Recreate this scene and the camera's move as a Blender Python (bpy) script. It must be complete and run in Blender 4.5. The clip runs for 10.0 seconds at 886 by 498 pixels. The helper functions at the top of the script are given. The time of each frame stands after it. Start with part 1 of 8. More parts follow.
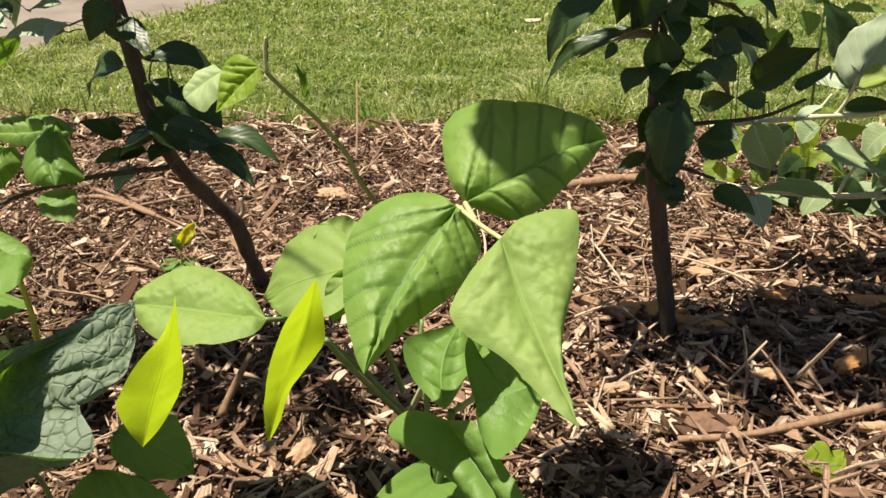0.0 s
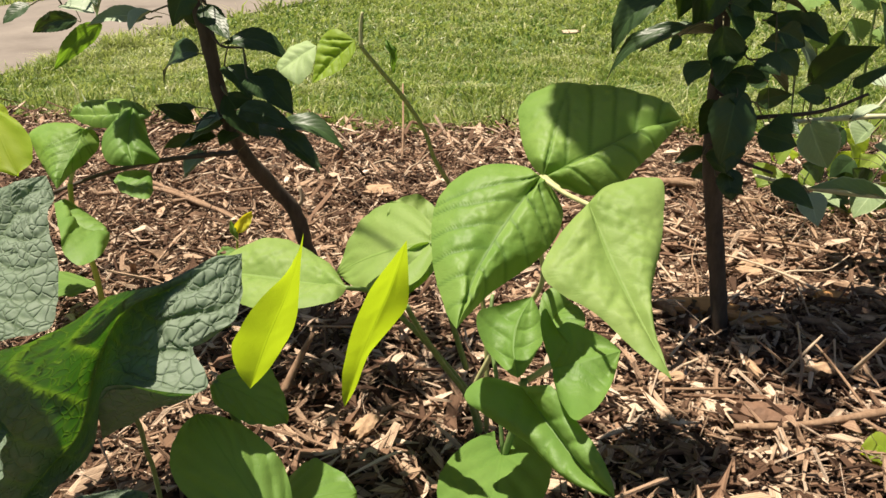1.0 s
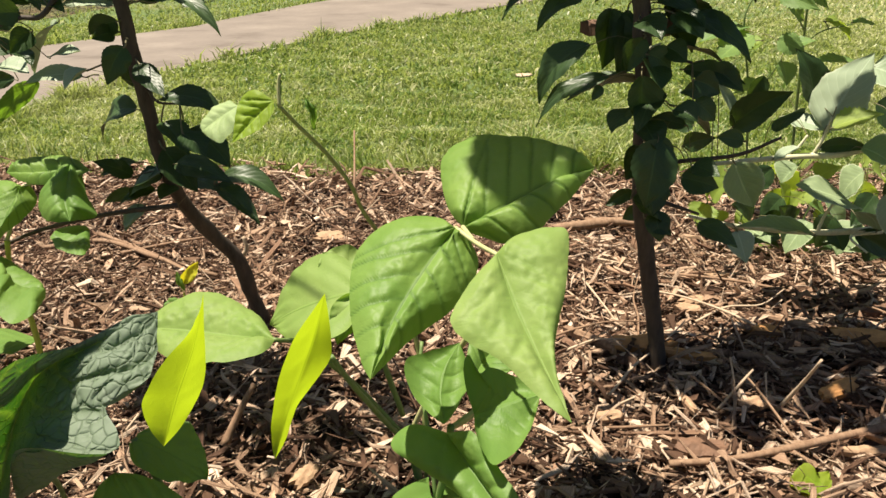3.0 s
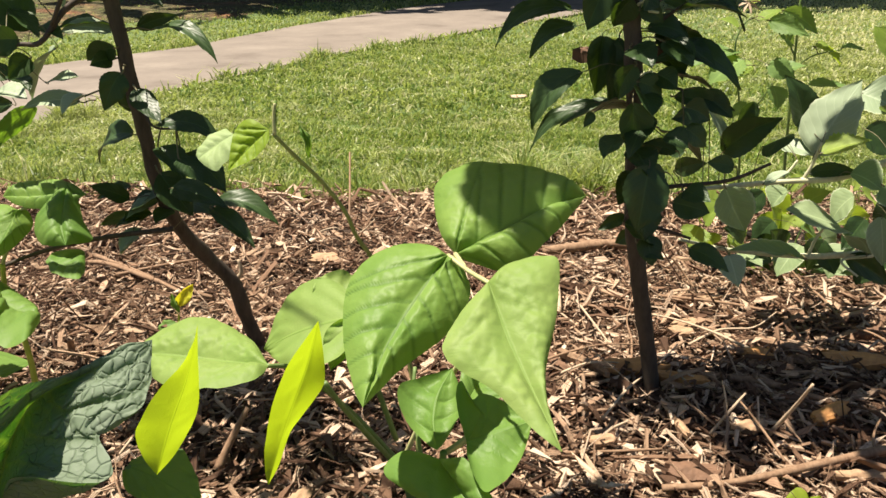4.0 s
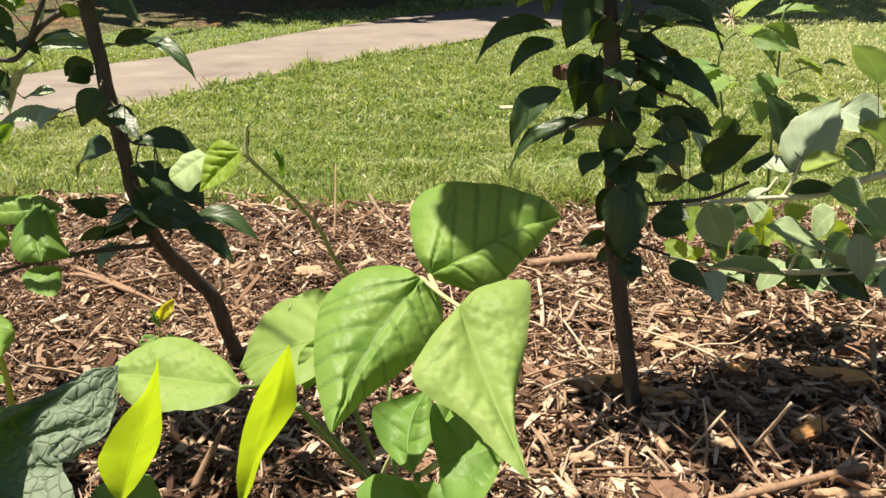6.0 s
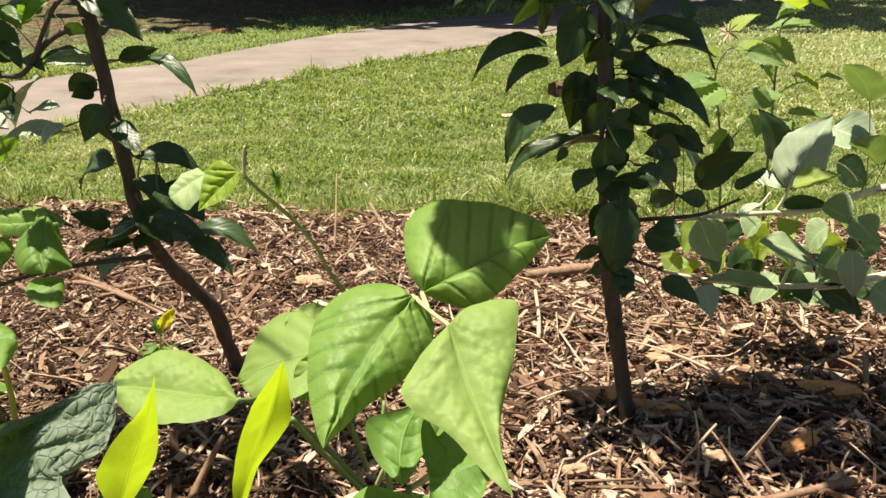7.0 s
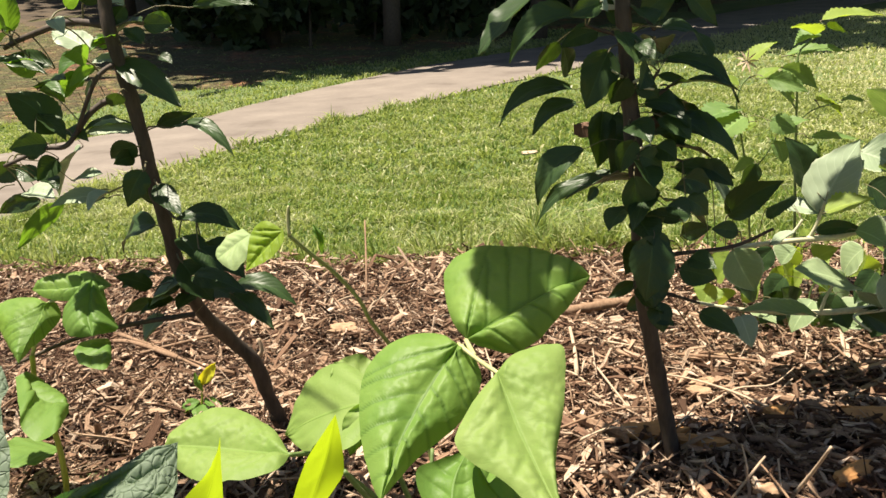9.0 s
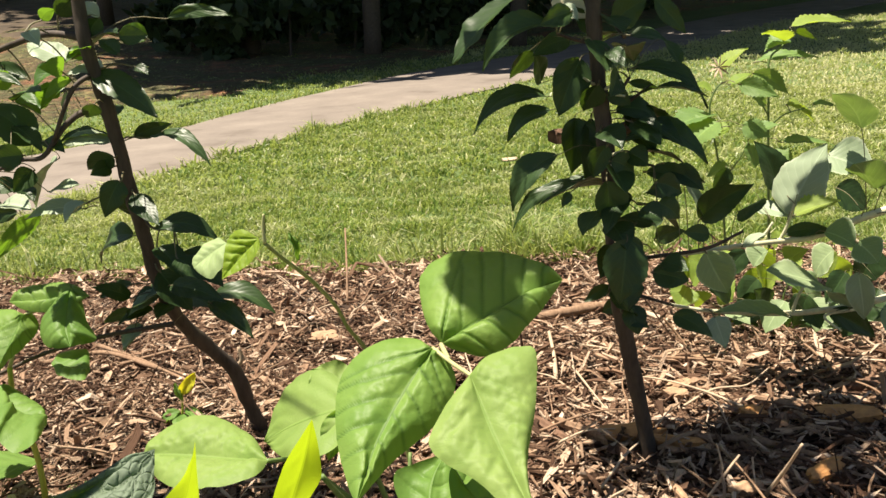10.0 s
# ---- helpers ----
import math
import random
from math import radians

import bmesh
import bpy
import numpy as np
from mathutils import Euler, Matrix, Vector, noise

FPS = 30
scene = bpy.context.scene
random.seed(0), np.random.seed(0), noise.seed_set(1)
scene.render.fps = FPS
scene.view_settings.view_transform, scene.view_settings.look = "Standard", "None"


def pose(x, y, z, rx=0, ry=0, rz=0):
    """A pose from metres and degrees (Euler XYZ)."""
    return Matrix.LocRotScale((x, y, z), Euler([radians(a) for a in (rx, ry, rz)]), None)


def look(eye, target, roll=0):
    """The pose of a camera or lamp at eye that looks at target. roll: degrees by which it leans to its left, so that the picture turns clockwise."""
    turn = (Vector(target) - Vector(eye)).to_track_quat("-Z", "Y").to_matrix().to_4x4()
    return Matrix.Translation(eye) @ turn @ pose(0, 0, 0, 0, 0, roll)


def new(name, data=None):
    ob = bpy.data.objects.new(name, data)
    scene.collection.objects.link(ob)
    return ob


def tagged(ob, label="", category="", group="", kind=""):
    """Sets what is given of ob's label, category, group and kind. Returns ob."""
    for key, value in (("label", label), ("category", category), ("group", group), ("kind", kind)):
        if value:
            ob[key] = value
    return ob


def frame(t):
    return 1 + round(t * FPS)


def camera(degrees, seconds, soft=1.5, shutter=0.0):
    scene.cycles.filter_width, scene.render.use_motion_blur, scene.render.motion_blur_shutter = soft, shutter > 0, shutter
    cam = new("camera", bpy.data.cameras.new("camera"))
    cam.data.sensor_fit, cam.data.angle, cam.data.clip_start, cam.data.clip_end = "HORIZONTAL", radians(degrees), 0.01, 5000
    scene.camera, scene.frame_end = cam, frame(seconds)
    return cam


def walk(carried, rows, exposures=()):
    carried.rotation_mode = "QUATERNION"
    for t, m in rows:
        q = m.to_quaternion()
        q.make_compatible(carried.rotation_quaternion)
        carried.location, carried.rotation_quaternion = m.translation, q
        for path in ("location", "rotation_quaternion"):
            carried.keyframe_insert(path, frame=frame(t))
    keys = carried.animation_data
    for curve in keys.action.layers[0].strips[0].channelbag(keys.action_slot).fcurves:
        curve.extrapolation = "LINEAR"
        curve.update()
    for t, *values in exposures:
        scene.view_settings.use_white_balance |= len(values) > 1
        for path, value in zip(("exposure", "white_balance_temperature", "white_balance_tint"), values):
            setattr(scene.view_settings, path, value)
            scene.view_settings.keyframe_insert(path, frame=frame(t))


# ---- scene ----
cam = camera(60.5, 10.0)
PATH = [
    (0, (0.1003, 0.2618, 0.5219), (-0.0774, 1.8003, -0.1785), -0.9),
    (0.5, (0.0884, 0.2533, 0.5117), (-0.1241, 1.7842, -0.1972), -1.0),
    (1, (0.0638, 0.2261, 0.5015), (-0.1675, 1.7706, -0.1691), -0.3),
    (1.5, (0.0723, 0.1981, 0.4879), (-0.1683, 1.7416, -0.1802), -2.0),
    (2, (0.0859, 0.2065, 0.4938), (-0.1207, 1.7671, -0.1479), -1.2),
    (2.5, (0.0952, 0.2193, 0.5049), (-0.0816, 1.7952, -0.1071), -0.9),
    (4, (0.1028, 0.2159, 0.5219), (-0.0544, 1.8173, -0.0281), -0.7),
    (4.5, (0.1054, 0.2133, 0.5227), (-0.0408, 1.8198, -0.0153), -0.5),
    (5, (0.1122, 0.215, 0.5287), (-0.0255, 1.819, -0.0161), -0.7),
    (5.5, (0.1122, 0.2227, 0.5278), (-0.0221, 1.83, -0.0093), -0.5),
    (7, (0.1249, 0.2125, 0.5448), (-0.0204, 1.8233, 0.0229), -0.1),
    (7.5, (0.1096, 0.2014, 0.5534), (-0.0672, 1.8283, 0.0926), -2.2),
    (8, (0.1105, 0.2031, 0.5635), (-0.0748, 1.836, 0.1258), -3.2),
    (8.5, (0.0978, 0.2014, 0.5559), (-0.1105, 1.8343, 0.13), -3.1),
    (9, (0.113, 0.2031, 0.5559), (-0.0859, 1.8335, 0.1173), -3.5),
    (9.5, (0.1122, 0.1981, 0.5559), (-0.0654, 1.8317, 0.1207), -3.6),
    (10, (0.1215, 0.1938, 0.5567), (-0.0399, 1.8317, 0.1318), -3.9),
]
walk(cam, [(t, look(eye, target, roll)) for t, eye, target, roll in PATH], [(0.0, 1.05), (2.5, 1.08), (5.0, 1.26), (10.0, 1.27)])

# ---- light ----
TO_SUN = Vector((-0.27, -0.04, 1.0)).normalized()
sun = new("sun", bpy.data.lights.new("sun", "SUN"))
sun.data.energy, sun.data.angle, sun.data.color = 5.0, radians(0.6), (1.0, 0.89, 0.74)
sun.matrix_world = look(TO_SUN * 30, (0, 0, 0))
world = bpy.data.worlds.new("sky")
scene.world = world
world.use_nodes = True
sky = world.node_tree.nodes.new("ShaderNodeTexSky")
sky.sky_type, sky.sun_disc = "NISHITA", False
sky.sun_elevation, sky.sun_rotation = math.asin(TO_SUN.z), math.atan2(TO_SUN.x, TO_SUN.y)
backgr = world.node_tree.nodes["Background"]
backgr.inputs["Strength"].default_value = 0.034
world.node_tree.links.new(sky.outputs[0], backgr.inputs["Color"])


# ---- materials ----
class Nodes:
    """A small builder of node materials."""

    def __init__(self, name):
        self.mat = bpy.data.materials.new(name)
        self.mat.use_nodes = True
        self.tree = self.mat.node_tree
        self.bsdf = self.tree.nodes["Principled BSDF"]
        self.out = self.tree.nodes["Material Output"]

    def add(self, kind, **values):
        node = self.tree.nodes.new(kind)
        for key, value in values.items():
            if key in node.inputs:
                node.inputs[key].default_value = value
        return node

    def link(self, a, b):
        self.tree.links.new(a, b)

    def math(self, op, a, b=0.0, clamp=False):
        node = self.tree.nodes.new("ShaderNodeMath")
        node.operation, node.use_clamp = op, clamp
        if op == "SMOOTH_MIN":
            node.inputs[2].default_value = 0.6
        for k, v in enumerate((a, b)):
            if isinstance(v, (int, float)):
                node.inputs[k].default_value = v
            else:
                self.link(v, node.inputs[k])
        return node.outputs[0]

    def ramp(self, fac, stops):
        node = self.tree.nodes.new("ShaderNodeValToRGB")
        while len(node.color_ramp.elements) < len(stops):
            node.color_ramp.elements.new(0.5)
        for e, (p, c) in zip(node.color_ramp.elements, stops):
            e.position, e.color = p, (*c, 1)
        self.link(fac, node.inputs[0])
        return node.outputs[0]

    def mix(self, fac, a, b, blend="MIX"):
        node = self.tree.nodes.new("ShaderNodeMix")
        node.data_type, node.blend_type = "RGBA", blend
        for sock, v in ((node.inputs[0], fac), (node.inputs[6], a), (node.inputs[7], b)):
            if isinstance(v, (int, float)):
                sock.default_value = v
            elif isinstance(v, tuple):
                sock.default_value = (*v, 1)
            else:
                self.link(v, sock)
        return node.outputs[2]

    def noise(self, scale, detail=4.0, coord="Object", rough=0.55):
        tex = self.add("ShaderNodeTexCoord")
        node = self.add("ShaderNodeTexNoise", Scale=scale, Detail=detail, Roughness=rough)
        self.link(tex.outputs[coord], node.inputs["Vector"])
        return node.outputs[0]

    def bump(self, height, strength, distance):
        node = self.add("ShaderNodeBump", Strength=strength, Distance=distance)
        self.link(height, node.inputs["Height"])
        return node.outputs[0]

    def leafy(self, colour, glow, share, normal=None, rough=0.5, sheen=0.3):
        """Finish as a leaf: reflecting and letting light through."""
        self.bsdf.inputs["Roughness"].default_value = rough
        self.bsdf.inputs["Specular IOR Level"].default_value = sheen
        trans = self.add("ShaderNodeBsdfTranslucent")
        mixer = self.add("ShaderNodeMixShader", Fac=share)
        self.link(colour, self.bsdf.inputs["Base Color"])
        self.link(glow, trans.inputs["Color"])
        if normal is not None:
            self.link(normal, self.bsdf.inputs["Normal"])
            self.link(normal, trans.inputs["Normal"])
        self.link(self.bsdf.outputs[0], mixer.inputs[1])
        self.link(trans.outputs[0], mixer.inputs[2])
        self.link(mixer.outputs[0], self.out.inputs["Surface"])
        return self.mat


def vein_leaf(name, base, dark, vein, glow, vein_glow, share, cell=220.0, net_share=0.12, rough=0.5, sheen=0.3, depth=0.0012, line=0.75):
    """A leaf with a midrib, side veins that follow the blade's own creases, and a net between them."""
    n = Nodes(name)
    uv = n.add("ShaderNodeTexCoord")
    sep = n.add("ShaderNodeSeparateXYZ")
    n.link(uv.outputs["UV"], sep.inputs[0])
    across = n.math("ABSOLUTE", n.math("SUBTRACT", n.math("MULTIPLY", sep.outputs[0], 2.0), 1.0))
    along = sep.outputs[1]
    lines = n.add("ShaderNodeAttribute")
    lines.attribute_name = "vein"
    side_v = lines.outputs["Fac"]
    mid_v = n.math("SUBTRACT", 1.0, n.math("MULTIPLY", across, 26.0), True)
    veins = n.math("MAXIMUM", n.math("MULTIPLY", side_v, line), mid_v)
    cells = n.add("ShaderNodeTexVoronoi", Scale=cell)
    cells.feature = "DISTANCE_TO_EDGE"
    bent = n.add("ShaderNodeVectorMath")
    n.link(uv.outputs["Object"], bent.inputs[0])
    n.link(n.math("MULTIPLY", n.noise(60, 2), 0.9 / cell), bent.inputs[1])
    n.link(bent.outputs[0], cells.inputs["Vector"])
    net = n.math("SMOOTH_MIN", n.math("MULTIPLY", cells.outputs["Distance"], 9.0), 1.0)
    threads = n.math("SUBTRACT", 1.0, n.math("MULTIPLY", cells.outputs["Distance"], 24.0), True)
    veins = n.math("MAXIMUM", veins, n.math("MULTIPLY", threads, min(0.9, net_share)))
    blot = n.noise(22, 5)
    info = n.add("ShaderNodeObjectInfo")
    tone = n.ramp(blot, [(0.3, dark), (0.62, base)])
    tone = n.mix(n.math("MULTIPLY", info.outputs["Random"], 0.4), tone, dark)
    colour = n.mix(n.math("MULTIPLY", veins, 0.6), tone, vein)
    light = n.mix(n.math("MULTIPLY", blot, 0.35), glow, tuple(0.75 * g for g in glow))
    light = n.mix(n.math("MULTIPLY", veins, 0.7), light, vein_glow)
    relief = n.math("SUBTRACT", n.math("MULTIPLY", net, net_share), n.math("MULTIPLY", veins, 0.35))
    relief = n.math("ADD", relief, n.math("MULTIPLY", n.noise(75, 4), 0.55))
    return n.leafy(colour, light, share, n.bump(relief, 0.6, depth), rough, sheen)


def plain_leaf(name, base, dark, glow, share, rough, sheen, rim=0.0):
    """A small leaf with a midrib."""
    n = Nodes(name)
    uv = n.add("ShaderNodeTexCoord")
    sep = n.add("ShaderNodeSeparateXYZ")
    n.link(uv.outputs["UV"], sep.inputs[0])
    across = n.math("ABSOLUTE", n.math("SUBTRACT", n.math("MULTIPLY", sep.outputs[0], 2.0), 1.0))
    phase = n.math("SUBTRACT", sep.outputs[1], n.math("MULTIPLY", across, 0.35))
    side = n.math("ABSOLUTE", n.math("SINE", n.math("MULTIPLY", phase, math.pi * 8)))
    mid = n.math("SUBTRACT", 1.0, n.math("MULTIPLY", across, 14.0), True)
    info = n.add("ShaderNodeObjectInfo")
    tone = n.mix(info.outputs["Random"], base, dark)
    tone = n.mix(n.math("MULTIPLY", n.noise(60, 4), 0.5), tone, dark)
    colour = n.mix(n.math("MULTIPLY", mid, 0.4), tone, tuple(min(1, c * 1.8) for c in base))
    rib = n.math("SUBTRACT", 1.0, n.math("MULTIPLY", side, 5.0), True)
    colour = n.mix(n.math("MULTIPLY", rib, 0.22), colour, tuple(min(1, c * 1.6) for c in base))
    colour = n.mix(n.math("MULTIPLY", n.math("MULTIPLY", n.math("SUBTRACT", across, 0.88), 9.0, True), rim), colour, (0.62, 0.66, 0.48))
    light = n.mix(n.noise(45, 3), glow, tuple(0.6 * g for g in glow))
    relief = n.math("SUBTRACT", n.math("MULTIPLY", side, 0.5), mid)
    return n.leafy(colour, light, share, n.bump(relief, 0.35, 0.0007), rough, sheen)


def island_leaf(name, stops, glow, share, rough=0.6):
    """Blades or leaves that are islands of one mesh."""
    n = Nodes(name)
    geo = n.add("ShaderNodeNewGeometry")
    tone = n.ramp(geo.outputs["Random Per Island"], stops)
    patch = n.noise(1.1, 4)
    tone = n.mix(n.math("MULTIPLY", patch, 0.45), tone, stops[0][1])
    clump = n.math("MULTIPLY", n.math("SUBTRACT", n.noise(17, 3), 0.45), 5.0, True)
    tone = n.mix(n.math("MULTIPLY", clump, 0.6), tone, stops[0][1])
    sun_dried = n.math("MULTIPLY", n.math("SUBTRACT", n.noise(5, 4), 0.5), 5.0, True)
    tone = n.mix(n.math("MULTIPLY", sun_dried, 0.48), tone, stops[-1][1])
    dry = n.math("MULTIPLY", n.math("SUBTRACT", n.noise(0.8, 4), 0.53), 5.0, True)
    tone = n.mix(n.math("MULTIPLY", dry, 0.6), tone, stops[-1][1])
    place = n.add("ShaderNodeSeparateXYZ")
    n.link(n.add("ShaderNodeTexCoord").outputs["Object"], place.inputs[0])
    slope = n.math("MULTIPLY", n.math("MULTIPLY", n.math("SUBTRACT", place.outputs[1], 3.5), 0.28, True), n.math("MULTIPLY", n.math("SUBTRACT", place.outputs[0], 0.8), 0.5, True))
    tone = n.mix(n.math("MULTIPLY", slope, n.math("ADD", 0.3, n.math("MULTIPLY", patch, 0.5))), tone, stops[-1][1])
    return n.leafy(tone, n.mix(n.math("MULTIPLY", patch, 0.4), glow, stops[-1][1]), share, None, rough, 0.45)


def surface(name, stops, scale, rough, bump=0.4, distance=0.01, fine=None, fine_stops=None, crisp=False):
    """A rough surface with variation at two scales."""
    n = Nodes(name)
    broad = n.noise(scale, 5)
    tone = n.ramp(broad, stops)
    fine_n = n.noise(fine or scale * 14, 6)
    if crisp:
        fine_n = n.math("MULTIPLY", n.math("SUBTRACT", fine_n, 0.40), 4.5, True)
    tone = n.mix(n.math("MULTIPLY", fine_n, 0.6), tone, fine_stops or stops[0][1])
    n.link(tone, n.bsdf.inputs["Base Color"])
    n.bsdf.inputs["Roughness"].default_value = rough
    n.link(n.bump(fine_n, bump, distance), n.bsdf.inputs["Normal"])
    return n.mat


def chips_material():
    """Weathered wood chips: each piece has its own tone, with grain along it."""
    n = Nodes("wood_chip_mulch")
    geo = n.add("ShaderNodeNewGeometry")
    tone = n.ramp(geo.outputs["Random Per Island"], [(0.0, (0.03, 0.017, 0.010)), (0.22, (0.11, 0.062, 0.038)), (0.46, (0.31, 0.193, 0.122)), (0.70, (0.58, 0.405, 0.27)), (1.0, (0.86, 0.68, 0.51))])
    tex = n.add("ShaderNodeTexCoord")
    fibre = n.add("ShaderNodeMapping")
    fibre.inputs["Scale"].default_value = (9.0, 0.9, 1.0)
    n.link(tex.outputs["UV"], fibre.inputs[0])
    drift = n.add("ShaderNodeVectorMath")
    n.link(fibre.outputs[0], drift.inputs[0])
    n.link(n.math("MULTIPLY", geo.outputs["Random Per Island"], 400.0), drift.inputs[1])
    grain = n.add("ShaderNodeTexNoise", Scale=1.0, Detail=5.0, Roughness=0.65)
    n.link(drift.outputs[0], grain.inputs["Vector"])
    patch = n.noise(7, 3)
    streak = n.math("MULTIPLY", n.math("SUBTRACT", grain.outputs[0], 0.42), 4.0, True)
    tone = n.mix(n.math("MULTIPLY", streak, 0.62), tone, (0.085, 0.044, 0.026))
    tone = n.mix(n.math("MULTIPLY", patch, 0.25), tone, (0.17, 0.085, 0.05))
    n.link(tone, n.bsdf.inputs["Base Color"])
    n.bsdf.inputs["Roughness"].default_value = 0.8
    n.bsdf.inputs["Specular IOR Level"].default_value = 0.25
    n.link(n.bump(grain.outputs[0], 0.9, 0.003), n.bsdf.inputs["Normal"])
    return n.mat


def wood(name, light, dark, scale=90.0, rough=0.75):
    n = Nodes(name)
    tex = n.add("ShaderNodeTexCoord")
    mapper = n.add("ShaderNodeMapping")
    mapper.inputs["Scale"].default_value = (1.0, 1.0, 0.25)
    n.link(tex.outputs["Object"], mapper.inputs[0])
    grain = n.add("ShaderNodeTexNoise", Scale=scale, Detail=6.0, Roughness=0.65)
    n.link(mapper.outputs[0], grain.inputs["Vector"])
    tone = n.ramp(grain.outputs[0], [(0.3, dark), (0.7, light)])
    tone = n.mix(n.math("MULTIPLY", n.noise(14, 4), 0.5), tone, dark)
    n.link(tone, n.bsdf.inputs["Base Color"])
    n.bsdf.inputs["Roughness"].default_value = rough
    n.link(n.bump(grain.outputs[0], 0.6, 0.002), n.bsdf.inputs["Normal"])
    return n.mat


bean_leaf = vein_leaf("bean_leaf", (0.20, 0.315, 0.07), (0.135, 0.25, 0.048), (0.065, 0.145, 0.025), (0.26, 0.46, 0.03), (0.10, 0.22, 0.02), 0.34, 130.0, 0.03, 0.5, 0.28, 0.0022, 1.0)
broad_leaf = vein_leaf("broad_bean_leaf", (0.25, 0.345, 0.10), (0.19, 0.295, 0.072), (0.18, 0.30, 0.06), (0.25, 0.44, 0.03), (0.19, 0.36, 0.02), 0.32, 62.0, 0.04, 0.55, 0.22, 0.0020, 0.35)
smooth_leaf = vein_leaf("smooth_bean_leaf", (0.17, 0.285, 0.065), (0.115, 0.22, 0.045), (0.13, 0.24, 0.045), (0.26, 0.46, 0.03), (0.15, 0.32, 0.02), 0.34, 230.0, 0.06, 0.5, 0.28, 0.0014, 0.5)
young_leaf = vein_leaf("young_leaf", (0.34, 0.44, 0.05), (0.28, 0.40, 0.04), (0.28, 0.38, 0.03), (0.46, 0.62, 0.015), (0.36, 0.52, 0.015), 0.62, 200.0, 0.08, 0.5, 0.25, 0.0006, 0.4)
comfrey_leaf = vein_leaf("comfrey_leaf", (0.26, 0.325, 0.235), (0.19, 0.255, 0.17), (0.10, 0.15, 0.08), (0.035, 0.125, 0.004), (0.30, 0.50, 0.03), 0.42, 125.0, 0.50, 0.6, 0.35, 0.0026, 0.8)
downy_leaf = plain_leaf("downy_leaf", (0.33, 0.41, 0.23), (0.17, 0.25, 0.11), (0.28, 0.44, 0.06), 0.28, 0.55, 0.35, 0.7)
# darker than a true apple leaf: the shaded side is put into the colour
apple_leaf = plain_leaf("apple_leaf", (0.048, 0.088, 0.028), (0.022, 0.045, 0.014), (0.14, 0.26, 0.015), 0.14, 0.42, 0.35)
# brighter copy of the apple leaf, for leaves with sun shining through
glow_leaf = plain_leaf("glow_apple_leaf", (0.10, 0.20, 0.04), (0.06, 0.14, 0.03), (0.30, 0.55, 0.03), 0.45, 0.45, 0.4)
weed_leaf = plain_leaf("weed_leaf", (0.22, 0.33, 0.10), (0.13, 0.23, 0.07), (0.32, 0.48, 0.06), 0.40, 0.5, 0.3)
berry_leaf = plain_leaf("strawberry_leaf", (0.34, 0.44, 0.10), (0.22, 0.33, 0.07), (0.50, 0.66, 0.04), 0.50, 0.5, 0.3)
# downy pale leaf; on the other apple trees sunlight painted into a leaf
pale_leaf = plain_leaf("pale_downy_lit_leaf", (0.36, 0.43, 0.30), (0.24, 0.31, 0.19), (0.30, 0.42, 0.14), 0.20, 0.5, 0.4, 0.5)
felt_leaf = vein_leaf("felt_leaf", (0.34, 0.43, 0.21), (0.27, 0.36, 0.16), (0.26, 0.36, 0.14), (0.26, 0.42, 0.06), (0.18, 0.32, 0.03), 0.25, 200.0, 0.06, 0.6, 0.25, 0.0012, 0.6)
sprout_leaf = vein_leaf("sprout_leaf", (0.30, 0.42, 0.05), (0.24, 0.36, 0.04), (0.09, 0.20, 0.02), (0.42, 0.62, 0.02), (0.10, 0.24, 0.01), 0.5, 200.0, 0.05, 0.5, 0.25, 0.0008, 1.0)
yellow_leaf = vein_leaf("yellow_leaf", (0.70, 0.74, 0.08), (0.62, 0.62, 0.05), (0.50, 0.44, 0.03), (0.75, 0.68, 0.02), (0.6, 0.5, 0.02), 0.5)
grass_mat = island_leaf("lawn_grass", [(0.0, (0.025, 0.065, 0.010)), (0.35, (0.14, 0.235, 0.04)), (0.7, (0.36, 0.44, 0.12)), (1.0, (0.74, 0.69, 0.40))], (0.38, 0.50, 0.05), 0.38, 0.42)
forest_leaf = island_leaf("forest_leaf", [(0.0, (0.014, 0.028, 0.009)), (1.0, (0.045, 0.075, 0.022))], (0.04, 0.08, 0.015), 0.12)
bark = wood("apple_bark", (0.115, 0.086, 0.064), (0.032, 0.023, 0.017), 110.0, 0.75)
pale_bark = wood("downy_bark", (0.68, 0.68, 0.46), (0.48, 0.47, 0.30), 140.0, 0.8)
spur_mat = wood("leaf_stalk", (0.20, 0.20, 0.09), (0.10, 0.08, 0.04), 140.0, 0.6)
green_stem = wood("green_stem", (0.18, 0.26, 0.07), (0.10, 0.16, 0.05), 120.0, 0.55)
vine_mat = wood("vine_stem", (0.30, 0.34, 0.13), (0.20, 0.22, 0.07), 120.0, 0.55)
petiole_mat = wood("pale_petiole", (0.50, 0.48, 0.25), (0.36, 0.37, 0.16), 120.0, 0.55)
yellow_stem = wood("yellow_stem", (0.50, 0.50, 0.05), (0.36, 0.40, 0.05), 120.0, 0.55)
card_mat = surface("tag_card", [(0.35, (0.72, 0.66, 0.42)), (0.65, (0.80, 0.75, 0.52))], 40, 0.6, 0.1, 0.001, 300, (0.68, 0.62, 0.40))
chip_mat = chips_material()
stick_mat = wood("dead_stick", (0.36, 0.24, 0.15), (0.16, 0.09, 0.05), 150.0, 0.85)
pale_twig = wood("bleached_twig", (0.62, 0.50, 0.36), (0.36, 0.26, 0.17), 150.0, 0.85)
orange_wood = wood("orange_wood", (0.66, 0.34, 0.11), (0.40, 0.19, 0.07), 70.0, 0.75)
